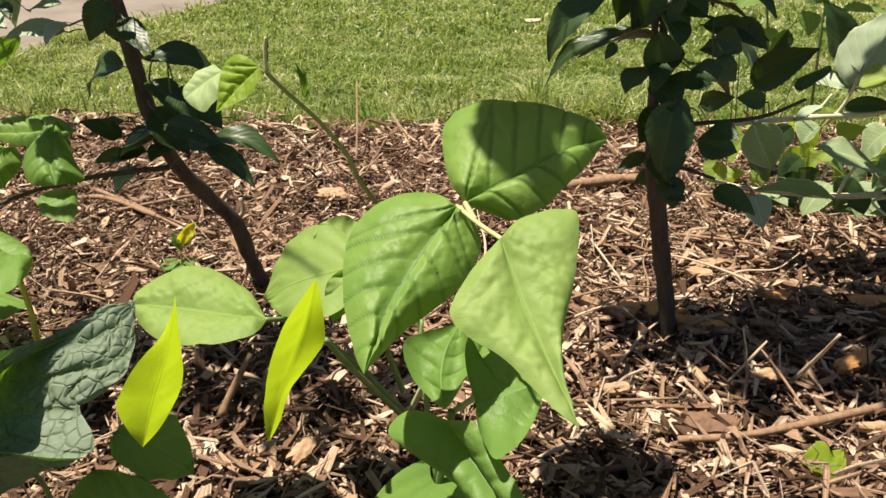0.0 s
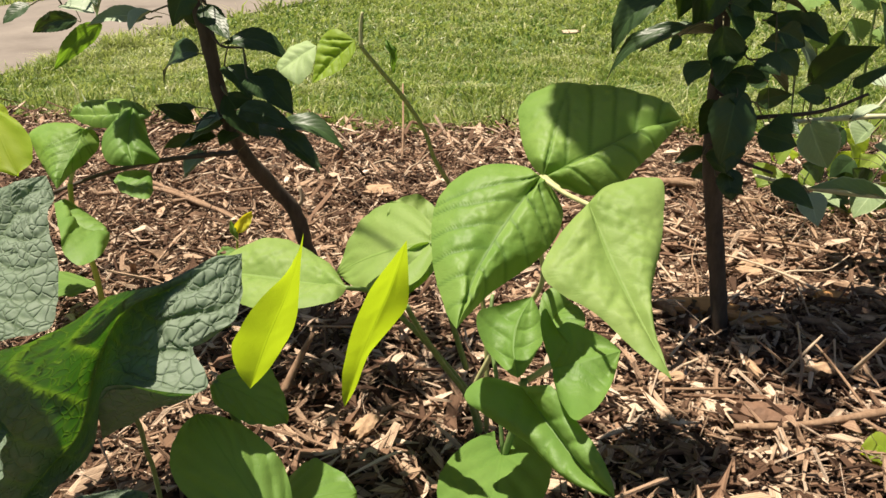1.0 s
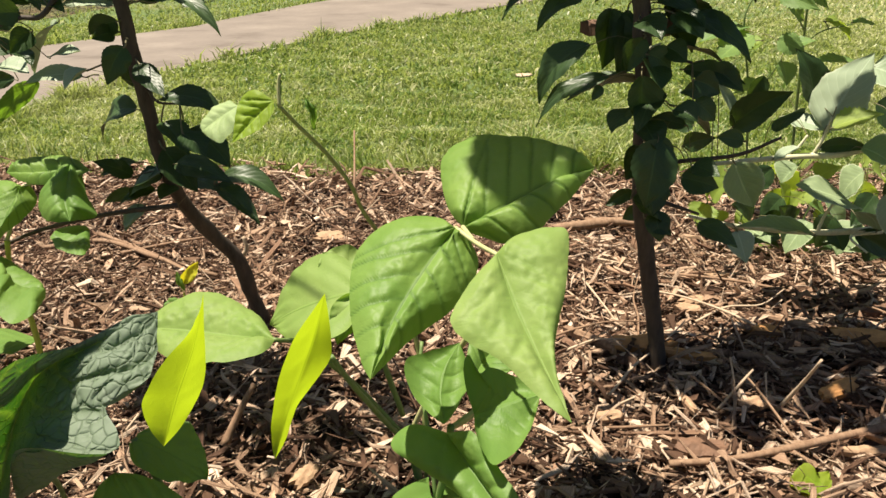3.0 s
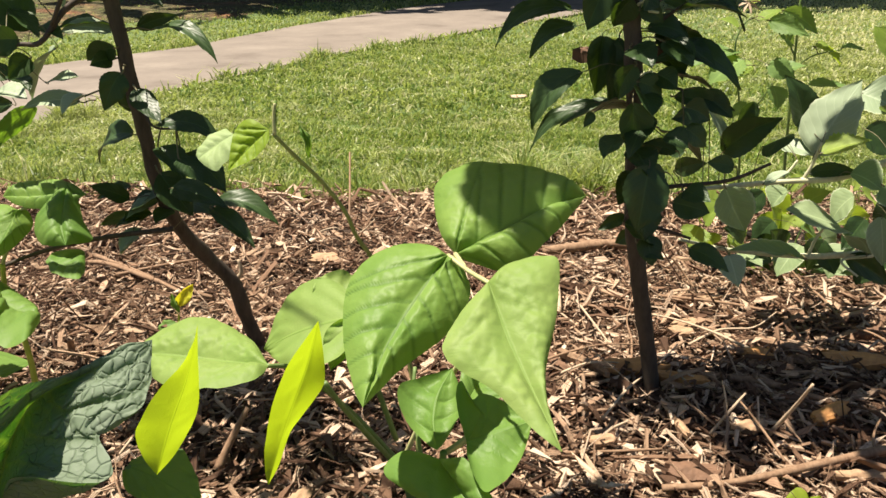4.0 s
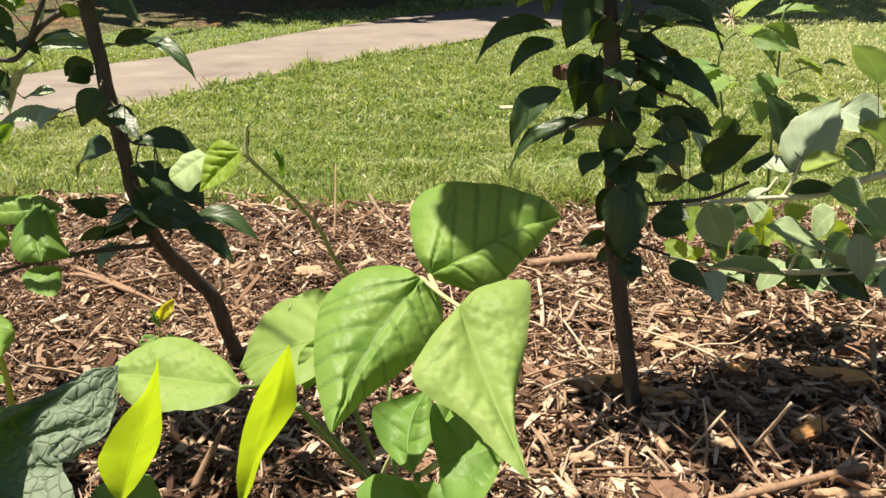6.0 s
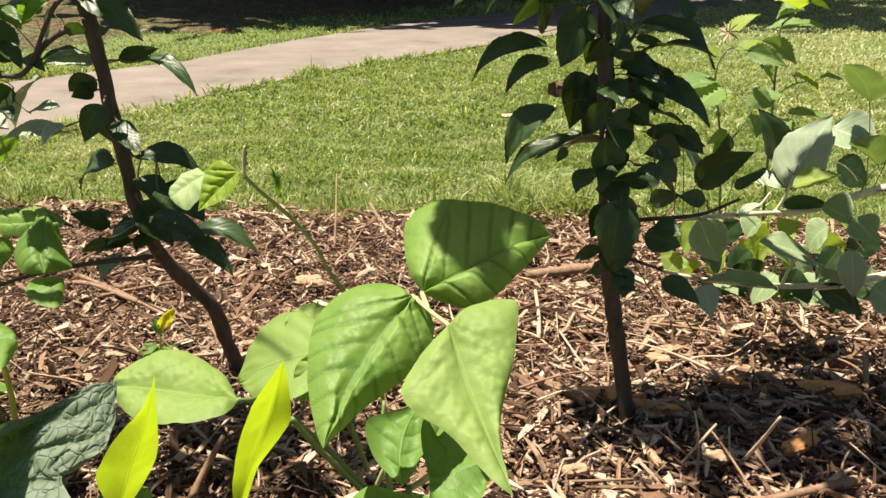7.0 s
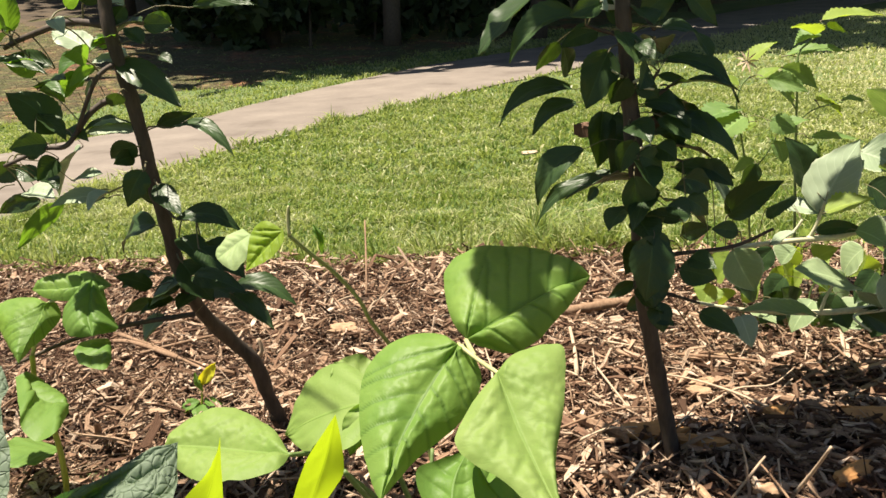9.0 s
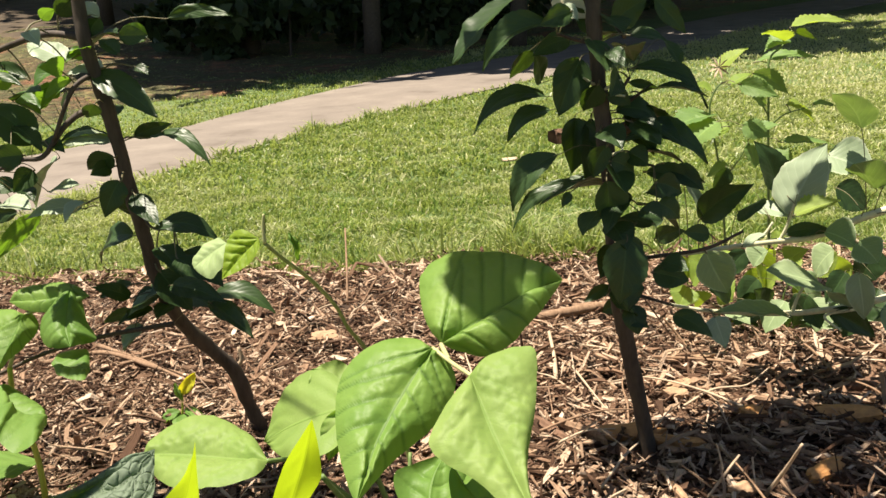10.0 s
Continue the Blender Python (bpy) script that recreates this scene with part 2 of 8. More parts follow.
tan_wood = wood("tan_wood", (0.50, 0.34, 0.21), (0.26, 0.16, 0.09), 110.0, 0.85)
brown_wood = wood("brown_wood", (0.22, 0.12, 0.07), (0.11, 0.06, 0.035), 80.0, 0.8)
bed_mat = surface("mulch_soil", [(0.3, (0.03, 0.018, 0.011)), (0.7, (0.08, 0.047, 0.028))], 18, 0.95, 0.9, 0.01, 160)
lawn_soil = surface("lawn_soil", [(0.3, (0.06, 0.105, 0.028)), (0.55, (0.11, 0.16, 0.045)), (0.75, (0.20, 0.17, 0.085))], 0.9, 0.95, 0.9, 0.02, 60, (0.09, 0.13, 0.04))
concrete = surface("worn_concrete", [(0.30, (0.125, 0.102, 0.084)), (0.42, (0.19, 0.162, 0.138)), (0.55, (0.215, 0.183, 0.155)), (0.70, (0.26, 0.225, 0.19))], 2.6, 0.9, 0.35, 0.004, 30, (0.12, 0.098, 0.08))
clay_bank = surface("clay_bank", [(0.34, (0.27, 0.12, 0.055)), (0.44, (0.17, 0.115, 0.05)), (0.56, (0.105, 0.115, 0.036)), (0.7, (0.19, 0.145, 0.066))], 1.6, 0.95, 1.0, 0.08, 9, (0.075, 0.058, 0.026), True)
leaf_litter = surface("leaf_litter", [(0.35, (0.05, 0.035, 0.021)), (0.6, (0.11, 0.078, 0.045))], 2.2, 0.95, 0.9, 0.03, 30, (0.03, 0.021, 0.012))


# ---- building helpers ----
def mesh_of(name, verts, faces, material, smooth=True, uvs=None, veins=None):
    me = bpy.data.meshes.new(name)
    me.from_pydata([tuple(v) for v in verts], [], [tuple(f) for f in faces])
    if uvs is not None:
        layer = me.uv_layers.new(name="UVMap")
        idx = np.empty(len(me.loops), dtype=np.int32)
        me.loops.foreach_get("vertex_index", idx)
        layer.data.foreach_set("uv", np.asarray(uvs, dtype=np.float32)[idx].ravel())
    if veins is not None:
        me.attributes.new("vein", "FLOAT", "POINT").data.foreach_set("value", veins)
    me.polygons.foreach_set("use_smooth", [smooth] * len(me.polygons))
    me.materials.append(material)
    me.update()
    return me


def array_mesh(name, verts, quads, material, tris=None, smooth=False):
    """A large mesh straight from number arrays."""
    me = bpy.data.meshes.new(name)
    quads = np.asarray(quads, dtype=np.int32).reshape(-1, 4)
    tris = np.zeros((0, 3), np.int32) if tris is None else np.asarray(tris, dtype=np.int32).reshape(-1, 3)
    me.vertices.add(len(verts))
    me.vertices.foreach_set("co", np.asarray(verts, dtype=np.float32).ravel())
    me.loops.add(quads.size + tris.size)
    me.loops.foreach_set("vertex_index", np.concatenate([quads.ravel(), tris.ravel()]))
    me.polygons.add(len(quads) + len(tris))
    starts = np.concatenate([np.arange(len(quads)) * 4, quads.size + np.arange(len(tris)) * 3]).astype(np.int32)
    me.polygons.foreach_set("loop_start", starts)
    me.update(calc_edges=True)
    me.polygons.foreach_set("use_smooth", np.full(len(me.polygons), smooth))
    me.materials.append(material)
    me.validate()
    return me


def thing(name, label, category, at=(0, 0, 0), group="", kind=""):
    ob = new(name)
    ob.location = at
    ob.empty_display_size = 0.05
    return tagged(ob, label, category, group, kind)


def put(name, me, parent, label=""):
    """A mesh in world coordinates under its thing."""
    ob = new(name, me)
    ob.parent = parent
    ob.matrix_parent_inverse = Matrix.Translation(-parent.location)
    return tagged(ob, label)


def smooth_line(points, steps=6):
    """A rounded line through the points."""
    p = [Vector(q) for q in points]
    p = [p[0] * 2 - p[1]] + p + [p[-1] * 2 - p[-2]]
    line = []
    for k in range(1, len(p) - 2):
        a, b, c, d = p[k - 1:k + 3]
        for s in range(steps):
            t = s / steps
            line.append(0.5 * (2 * b + (c - a) * t + (2 * a - 5 * b + 4 * c - d) * t * t + (3 * b - a - 3 * c + d) * t ** 3))
    return line + [p[-2]]


def tube(name, points, r0, r1, material, sides=8, knobs=0.08, steps=6):
    line = smooth_line(points, steps)
    verts, faces, side = [], [], Vector((1, 0.2, 0.1))
    for k, q in enumerate(line):
        way = (line[min(k + 1, len(line) - 1)] - line[max(k - 1, 0)]).normalized()
        side = (side - way * side.dot(way)).normalized()
        other = way.cross(side)
        r = r0 + (r1 - r0) * k / (len(line) - 1)
        for s in range(sides):
            a = 2 * math.pi * s / sides
            rr = r * (1 + knobs * (noise.noise(q * 60 + Vector((math.cos(a), math.sin(a), 0))) + 0.6 * noise.noise(q * 22)))
            verts.append(q + side * (rr * math.cos(a)) + other * (rr * math.sin(a)))
    for k in range(len(line) - 1):
        for s in range(sides):
            t = (s + 1) % sides
            faces.append((k * sides + s, k * sides + t, (k + 1) * sides + t, (k + 1) * sides + s))
    n = len(verts) - sides
    faces += [tuple(range(sides))[::-1], tuple(range(n, n + sides))]
    return mesh_of(name, verts, faces, material)


def stalk(plant, name, points, r0, r1, material, label=""):
    knobs = 0.22 if name == "trunk" else 0.1
    return put(name, tube(name, points, r0, r1, material, 12 if name == "trunk" else 7, knobs), plant, label)


LEAF_KIND = {
    "smooth": (0.42, 0.92, 40, 30, 0.0048, 4, 0.5),
    "young": (0.50, 0.95, 24, 16, 0.0006, 5, 0.55),
    "broad": (0.40, 1.10, 40, 28, 0.0030, 4, 0.42),
    "yellow": (0.50, 0.95, 16, 10, 0.0006, 5, 0.55),
    "comfrey": (0.50, 0.80, 48, 36, 0.0022, 4, 0.55),
}


def blade(plant, base, tip, left, right, style, sag=0.0, heart=0.0, label="", fold=0.006, shape=None):
    """A broad leaf from the ends of its midrib and its two widest points."""
    a, b, nv, nu, quilt, count, slant = LEAF_KIND[style]
    a, b = shape or (a, b)
    base, tip, left, right = Vector(base), Vector(tip), Vector(left), Vector(right)
    normal = (tip - base).cross(right - left).normalized()
    if normal.dot(Vector((0.1, -0.5, 0.8))) < 0:
        normal = -normal
    ctrl = (base + tip) / 2 + normal * sag * 2
    peak = a / (a + b)
    top = peak ** a * (1 - peak) ** b
    mid = lambda v: base * (1 - v) ** 2 + ctrl * 2 * v * (1 - v) + tip * v * v
    span_l, span_r = left - mid(peak), right - mid(peak)
    axis = tip - base
    quilt *= min(1.0, axis.length / 0.13) ** 1.5
    seed = Vector((base.x * 91, base.y * 57, tip.z * 83))
    verts, faces, uvs, veins = [], [], [], []
    for i in range(nv + 1):
        v = i / nv
        vv = min(max(v, 0.004), 0.999)
        w = vv ** a * (1 - vv) ** b / top
        for j in range(-nu // 2, nu // 2 + 1):
            u = j / (nu / 2)
            m = abs(u)
            p = mid(v) + (span_r if u > 0 else span_l) * (m * w)
            p -= axis * (heart * m * m * (1 - v) ** 3)
            ridge = abs(math.sin(math.pi * count * (v - slant * m ** 1.3)))
            p += normal * (quilt * (ridge ** 0.7 - 0.6) * min(1, m * 3) * (1 - 0.5 * m))
            p += normal * (fold * m * w)
            p += normal * ((0.012 if style == "comfrey" else 0.006) * noise.noise(seed + Vector((u * 1.3, v * 2.1, 0))) * m)
            p += normal * (0.0035 * m * m * noise.noise(seed + Vector((u, v * 7, 5))))
            edge = 1 + (0.06 if style == "comfrey" else 0.02) * noise.noise(seed + Vector((9 * (1 if u > 0 else -1), v * 16, 3)))
            verts.append(mid(v) + (p - mid(v)) * edge)
            veins.append(max(0.0, 1 - ridge * 4))
            uvs.append(((u + 1) / 2, v))
    row = nu // 2 * 2 + 1
    for i in range(nv):
        for j in range(row - 1):
            faces.append((i * row + j, i * row + j + 1, (i + 1) * row + j + 1, (i + 1) * row + j))
    mat = {"smooth": smooth_leaf, "young": young_leaf, "comfrey": comfrey_leaf, "yellow": yellow_leaf, "broad": broad_leaf}[style]
    return put("leaf", mesh_of("leaf", verts, faces, mat, True, uvs, veins), plant, label)


def even_line(points, count):
    """A rounded line through the points, cut into equal lengths."""
    line = smooth_line(points, 8)
    run = np.concatenate([[0], np.cumsum([(b - a).length for a, b in zip(line[:-1], line[1:])])])
    at = np.linspace(0, run[-1], count + 1)
    return [Vector(q) for q in np.stack([np.interp(at, run, [p[k] for p in line]) for k in range(3)], 1)]


SHEET_KIND = {
    "bean": (110, 80, 0.0032, 6.0, 0.75),
    "broad": (96, 68, 0.0013, 6, 0.75),
    "smooth": (72, 52, 0.0030, 5, 0.75),
    "felt": (56, 40, 0.0040, 5, 0.75),
    "young": (40, 24, 0.0006, 5, 1.1),
    "sprout": (56, 44, 0.0100, 5, 0.75),
    "comfrey": (110, 72, 0.0034, 8, 0.20),
    "flap": (24, 16, 0.0012, 4, 0.2),
}


def leaf_sheet(plant, rib, left, right, style, label="", puff=0.0):
    """A broad leaf lofted from its midrib to its two margins, puckered between the veins."""
    nv, nu, quilt, count, slant = SHEET_KIND[style]
    mid = even_line(rib, nv)
    margin = {-1: even_line([rib[0]] + left + [rib[-1]], nv), 1: even_line([rib[0]] + right + [rib[-1]], nv)}
    seed = Vector(rib[0]) * 90
    length = sum((b - a).length for a, b in zip(mid[:-1], mid[1:]))
    quilt *= length / 0.13
    crinkle = max(quilt, (0.0 if style in ("young", "flap") else 0.0040 if style == "broad" else 0.0028) * length / 0.13)
    axis = (mid[-1] - mid[0]).normalized()
    verts, faces, uvs, veins = [], [], [], []
    half = nu // 2
    for i in range(nv + 1):
        v = i / nv
        way = mid[min(i + 1, nv)] - mid[max(i - 1, 0)]
        normal = way.cross(margin[1][i] - margin[-1][i])
        if normal.length < 1e-9:
            normal = way.cross(margin[1][nv // 2] - margin[-1][nv // 2])
        normal.normalize()
        if normal.dot(Vector((0.1, -0.6, 0.7))) < 0:
            normal = -normal
        for j in range(-half, half + 1):
            u = j / half
            m, side = abs(u), 1 if u > 0 else -1
            edge = margin[side][i]
            room = min(1.0, (edge - mid[i]).length / 0.02)
            p = mid[i].lerp(edge, m)
            drift = 0.05 * noise.noise(seed + Vector((u * 2.2, v * 3.1, 0)))
            if style in ("comfrey", "flap"):
                phase = count * (v - slant * m ** 1.6 + drift)
            else:
                ahead = (p - mid[0]).dot(axis) / length
                aside = (p - mid[i]).length / length
                phase = count * (ahead - slant * aside + 0.35 * aside * aside + 0.6 * drift)
            crease = abs(math.sin(math.pi * (phase + (0.3 if side > 0 else 0))))
            if style in ("bean", "broad", "smooth", "sprout", "felt"):
                ray = min(1.0, abs(aside - 1.15 * ahead - 0.5 * drift) * 16)
                inner = aside < 1.15 * ahead
                crease = min(crease if inner else max(crease, 0.7), ray)
            if style in ("comfrey", "flap"):
                cross = abs(math.sin(math.pi * (m * 4.3 + 1.5 * noise.noise(seed + Vector((u * 3, v * 9, 4))))))
                crease = min(crease, 0.15 + 0.85 * cross)
            near_rib = min(1.0, m * 4.0)
            pucker = (1 - (1 - crease) ** (4 if style == "bean" else 2)) * near_rib * near_rib * (3 - 2 * near_rib)
            veins.append(max(0.0, 1 - crease * 2.6) * min(1, room))
            rough = noise.noise(p * 95) * 0.42 + noise.noise(p * 210) * 0.28
            p += normal * (room * (quilt * pucker + crinkle * rough * min(1, m * 4)) * (1 - 0.6 * m * m))
            p += normal * (puff * 4 * m * (1 - m) * room)
            p += normal * (0.0030 * room * m * m * noise.noise(seed + Vector((side * 3, v * 6, 5))))
            wave = 0.016 * noise.noise(seed + Vector((9 * side, v * 22, 3))) * m ** 4
            verts.append(p + (edge - mid[i]) * wave)
            uvs.append(((u + 1) / 2, v))
    row = 2 * half + 1
    for i in range(nv):
        for j in range(row - 1):
            faces.append((i * row + j, i * row + j + 1, (i + 1) * row + j + 1, (i + 1) * row + j))
    mat = {"bean": bean_leaf, "smooth": smooth_leaf, "young": young_leaf, "comfrey": comfrey_leaf, "flap": comfrey_leaf, "broad": broad_leaf, "sprout": sprout_leaf, "felt": felt_leaf}[style]
    return put("leaf", mesh_of("leaf", verts, faces, mat, True, uvs, veins), plant, label)


def simple_leaf(plant, base, tip, normal, width, arch, material, root=None, label=""):
    """A tree leaf on its stalk from the twig at root, drooping in an arch and folded across its midrib."""
    base, tip, normal = Vector(base), Vector(tip), Vector(normal).normalized()
    axis = tip - base
    length = axis.length
    side = axis.cross(normal).normalized()
    seed = base * 71
    rise = Vector((0, 0, 1)) - axis * (axis.z / axis.length_squared)
    rise = (rise + normal * 0.3).normalized()
    fold = 0.10 + 0.75 * abs(noise.noise(seed))
    twist = 1.1 * noise.noise(seed + Vector((3, 7, 1)))
    curl = 0.10 * noise.noise(seed + Vector((5, 1, 9)))
    toothed = material in (weed_leaf, berry_leaf)
    width *= 0.9 if material == apple_leaf else 1.0
    a, b, nv, nu = 0.60, 1.25 if toothed else 1.02, 22, 10
    peak = a / (a + b)
    top = peak ** a * (1 - peak) ** b
    verts, faces, uvs = [], [], []
    for i in range(nv + 1):
        v = i / nv
        s = 0.06 + 0.94 * v
        vv = min(max(v, 0.01), 0.995)
        w = width / 2 * vv ** a * (1 - vv) ** b / top
        centre = base + axis * s + rise * (length * arch * 4 * s * (1 - s)) + side * (length * curl * 4 * s * (1 - s))
        turned = side * math.cos(twist * (v - 0.4)) + normal * math.sin(twist * (v - 0.4))
        w *= 0.92 + 0.20 * (i % 2) if toothed else 0.975 + 0.05 * (i % 2)
        for j in range(nu + 1):
            u = j / nu * 2 - 1
            wave = 0.05 * length * noise.noise(seed + Vector((u * 2, v * 5, 0))) * abs(u)
            verts.append(centre + turned * (u * w) + normal * (abs(u) * w * fold + wave))
            uvs.append(((u + 1) / 2, v))
    row = nu + 1
    for i in range(nv):
        for j in range(nu):
            faces.append((i * row + j, i * row + j + 1, (i + 1) * row + j + 1, (i + 1) * row + j))
    # the stalk: a thin tube from the twig into the midrib
    blade_faces, k = len(faces), len(verts)
    root = Vector(root) if root else base - axis * 0.15
    head = base + axis * 0.10 + rise * (length * arch * 0.36)
    gap = (base - root).length
    line = smooth_line([root, root.lerp(base, 0.55) + Vector((0, 0, 0.12 * gap)), base, head], 3)
    for q in line:
        for n in range(4):
            ang = 2 * math.pi * n / 4
            r = 0.0011 if gap < 0.05 else 0.0007
            verts.append(q + side * (r * math.cos(ang)) + normal * (r * math.sin(ang)))
            uvs.append((0.5, 0.1))
    for i in range(len(line) - 1):
        for n in range(4):
            t = (n + 1) % 4
            faces.append((k + i * 4 + n, k + i * 4 + t, k + i * 4 + 4 + t, k + i * 4 + 4 + n))
    me = mesh_of("leaf", verts, faces, material, True, uvs)
    me.materials.append(spur_mat)
    me.polygons.foreach_set("material_index", [0] * blade_faces + [1] * (len(faces) - blade_faces))
    return put("leaf", me, plant, label)


# ---- ground ----
ROAD = smooth_line([(-3.3, -5.0, 0), (-3.05, 0.0, 0), (-2.75, 3.0, 0), (-2.4, 4.75, 0), (-1.9, 6.3, 0), (-1.28, 7.5, 0), (-0.4, 8.9, 0), (0.9, 10.6, 0), (2.7, 13.0, 0), (5.2, 16.0, 0), (9.5, 19.5, 0), (18, 23.0, 0), (32, 26, 0)], 8)
ROAD_HALF = 0.9
BED_EDGE = 2.12


def far_half(y):
    """How far the drive reaches from its middle line to its far side, wider towards the bend."""
    return np.interp(y, (4.5, 5.3, 6.3, 7.0, 7.7, 8.2, 9.9, 10.8, 13.0), (0.74, 0.66, 0.58, 0.76, 0.90, 1.02, 1.26, 1.18, 0.9))


def verge(x, y):
    """How far places lie outside the drive's two edges."""
    off = road_offset(x, y)
    return np.where(off > 0, off - far_half(y), -off - ROAD_HALF)


def road_offset(x, y):
    """How far places lie beyond (plus) or before (minus) the road's middle."""
    x, y = np.atleast_1d(np.asarray(x, float)), np.atleast_1d(np.asarray(y, float))
    best, sign = np.full(x.shape, 1e12), np.ones(x.shape)
    for a, b in zip(ROAD[:-1], ROAD[1:]):
        dx, dy = b.x - a.x, b.y - a.y
        t = np.clip(((x - a.x) * dx + (y - a.y) * dy) / (dx * dx + dy * dy), 0, 1)
        ex, ey = x - a.x - dx * t, y - a.y - dy * t
        d = ex * ex + ey * ey
        near = d < best
        best = np.where(near, d, best)
        sign = np.where(near, np.where(dx * ey - dy * ex > 0, 1.0, -1.0), sign)
    return sign * np.sqrt(best)


def heights(x, y):
    """The ground's height at many places."""
    x, y = np.atleast_1d(np.asarray(x, float)), np.atleast_1d(np.asarray(y, float))
    z = 0.025 * np.maximum(0, y - 2.1)
    far = np.maximum(0, y - 6)
    z += 0.08 * far * far / (far + 6)
    beyond = np.maximum(0, np.where(y < 60, road_offset(x, y), 40) - ROAD_HALF - 0.8)
    z += 0.10 * beyond * beyond / (beyond + 2.5)
    back = np.maximum(0, y - 30)
    return z + 0.35 * back * back / (back + 10)


def ground_height(x, y):
    return float(heights(x, y)[0])


def spaced(lo, hi, near_lo, near_hi, fine, coarse):
    out, v = [], lo
    while v < hi:
        out.append(v)
        gap = max(0, near_lo - v, v - near_hi)
        v += fine + gap * coarse
    return out + [hi]


xs = spaced(-300, 300, -6, 6, 0.3, 0.12)
ys = spaced(-60, 320, -1, 14, 0.3, 0.12)
gx, gy = np.meshgrid(xs, ys)
gz = heights(gx.ravel(), gy.ravel()).reshape(gx.shape)
verts = [(x, y, gz[j, i] - 0.012 + (0.01 * noise.noise(Vector((x * 2, y * 2, 0))) if y > 2.4 else 0)) for j, y in enumerate(ys) for i, x in enumerate(xs)]
nx = len(xs)
faces = [(j * nx + i, j * nx + i + 1, (j + 1) * nx + i + 1, (j + 1) * nx + i) for j in range(len(ys) - 1) for i in range(nx - 1)]
ground = tagged(new("ground", mesh_of("ground", verts, faces, lawn_soil)), "sloping lawn ground with patchy grass and bare earth", "ground", kind="structure")

# the paved drive, a slab with a low edge
rows = []
for k, q in enumerate(ROAD):
    way = (ROAD[min(k + 1, len(ROAD) - 1)] - ROAD[max(k - 1, 0)]).normalized()
    out_way = Vector((-way.y, way.x, 0))
    wob = 0.03 * noise.noise(q * 1.7)
    side_far = ROAD_HALF
    for _ in range(4):
        side_far = float(far_half(q.y + out_way.y * side_far))
    for off, lift in ((-ROAD_HALF - wob, -0.06), (-ROAD_HALF - wob, 0.004), (-0.3, 0.018), (0.3, 0.018), (side_far + wob, 0.004), (side_far + wob, -0.06)):
        p = q + out_way * off
        rows.append((p.x, p.y, ground_height(p.x, p.y) + lift))
faces = [(k * 6 + s, k * 6 + s + 1, (k + 1) * 6 + s + 1, (k + 1) * 6 + s) for k in range(len(ROAD) - 1) for s in range(5)]
road = tagged(new("road", mesh_of("road", rows, faces, concrete, False)), "pale pinkish concrete driveway curving across the lawn", "driveway", kind="structure")


# the bank and the litter under the trees, sheets that follow the ground
def bank_sheet(name, near, far, material, label):
    verts, faces = [], []
    line = [q for q in ROAD if q.y > -2.5 and q.y < 21]
    cols = 22
    for k, q in enumerate(line):
        way = (line[min(k + 1, len(line) - 1)] - line[max(k - 1, 0)]).normalized()
        out_way = Vector((-way.y, way.x, 0))
        for c in range(cols + 1):
            edge = 0.5 * noise.noise(q * 0.9) + 0.2 * noise.noise(q * 3.1)
            d = near + edge + (far - near) * (c / cols)
            p = q + out_way * d
            verts.append((p.x, p.y, ground_height(p.x, p.y) + 0.012 * min(1, c) - 0.02 * (c == 0) + 0.02 * noise.noise(p * 2.5)))
    for k in range(len(line) - 1):
        for c in range(cols):
            i = k * (cols + 1) + c
            faces.append((i, i + 1, i + cols + 2, i + cols + 1))
    return tagged(new(name, mesh_of(name, verts, faces, material)), label, "ground", kind="structure")


bank_sheet("bank", 2.3, 11.5, clay_bank, "dry reddish clay bank with thin grass beyond the driveway")
bank_sheet("forest_floor", 9.5, 18.0, leaf_litter, "dark leaf litter under the trees in deep shade")


# the mulch bed: a bumpy sheet of soil with loose chips over it
def bed_rim(x):
    return BED_EDGE + 0.05 * noise.noise(Vector((x * 1.6, 3, 0))) + 0.025 * noise.noise(Vector((x * 7, 8, 0)))


def bed_height(x, y):
    h = 0.018 * noise.noise(Vector((x * 5, y * 5, 0))) + 0.016 * noise.noise(Vector((x * 15, y * 15, 4)))
    return h + 0.004


nx, ny = 110, 70
verts, faces = [], []
for j in range(ny + 1):
    for i in range(nx + 1):
        x = -2.05 + 4.3 * i / nx + 0.06 * (i in (0, nx)) * noise.noise(Vector((i, j * 0.4, 2)))
        y = -0.4 + (bed_rim(x) + 0.4) * j / ny
        verts.append((x, y, bed_height(x, y) - (0.02 if j == ny else 0)))
faces = [(j * (nx + 1) + i, j * (nx + 1) + i + 1, (j + 1) * (nx + 1) + i + 1, (j + 1) * (nx + 1) + i) for j in range(ny) for i in range(nx)]
bed = tagged(new("mulch_bed", mesh_of("mulch_bed", verts, faces, bed_mat)), "dark soil of the garden bed under wood chips", "garden bed", kind="structure")


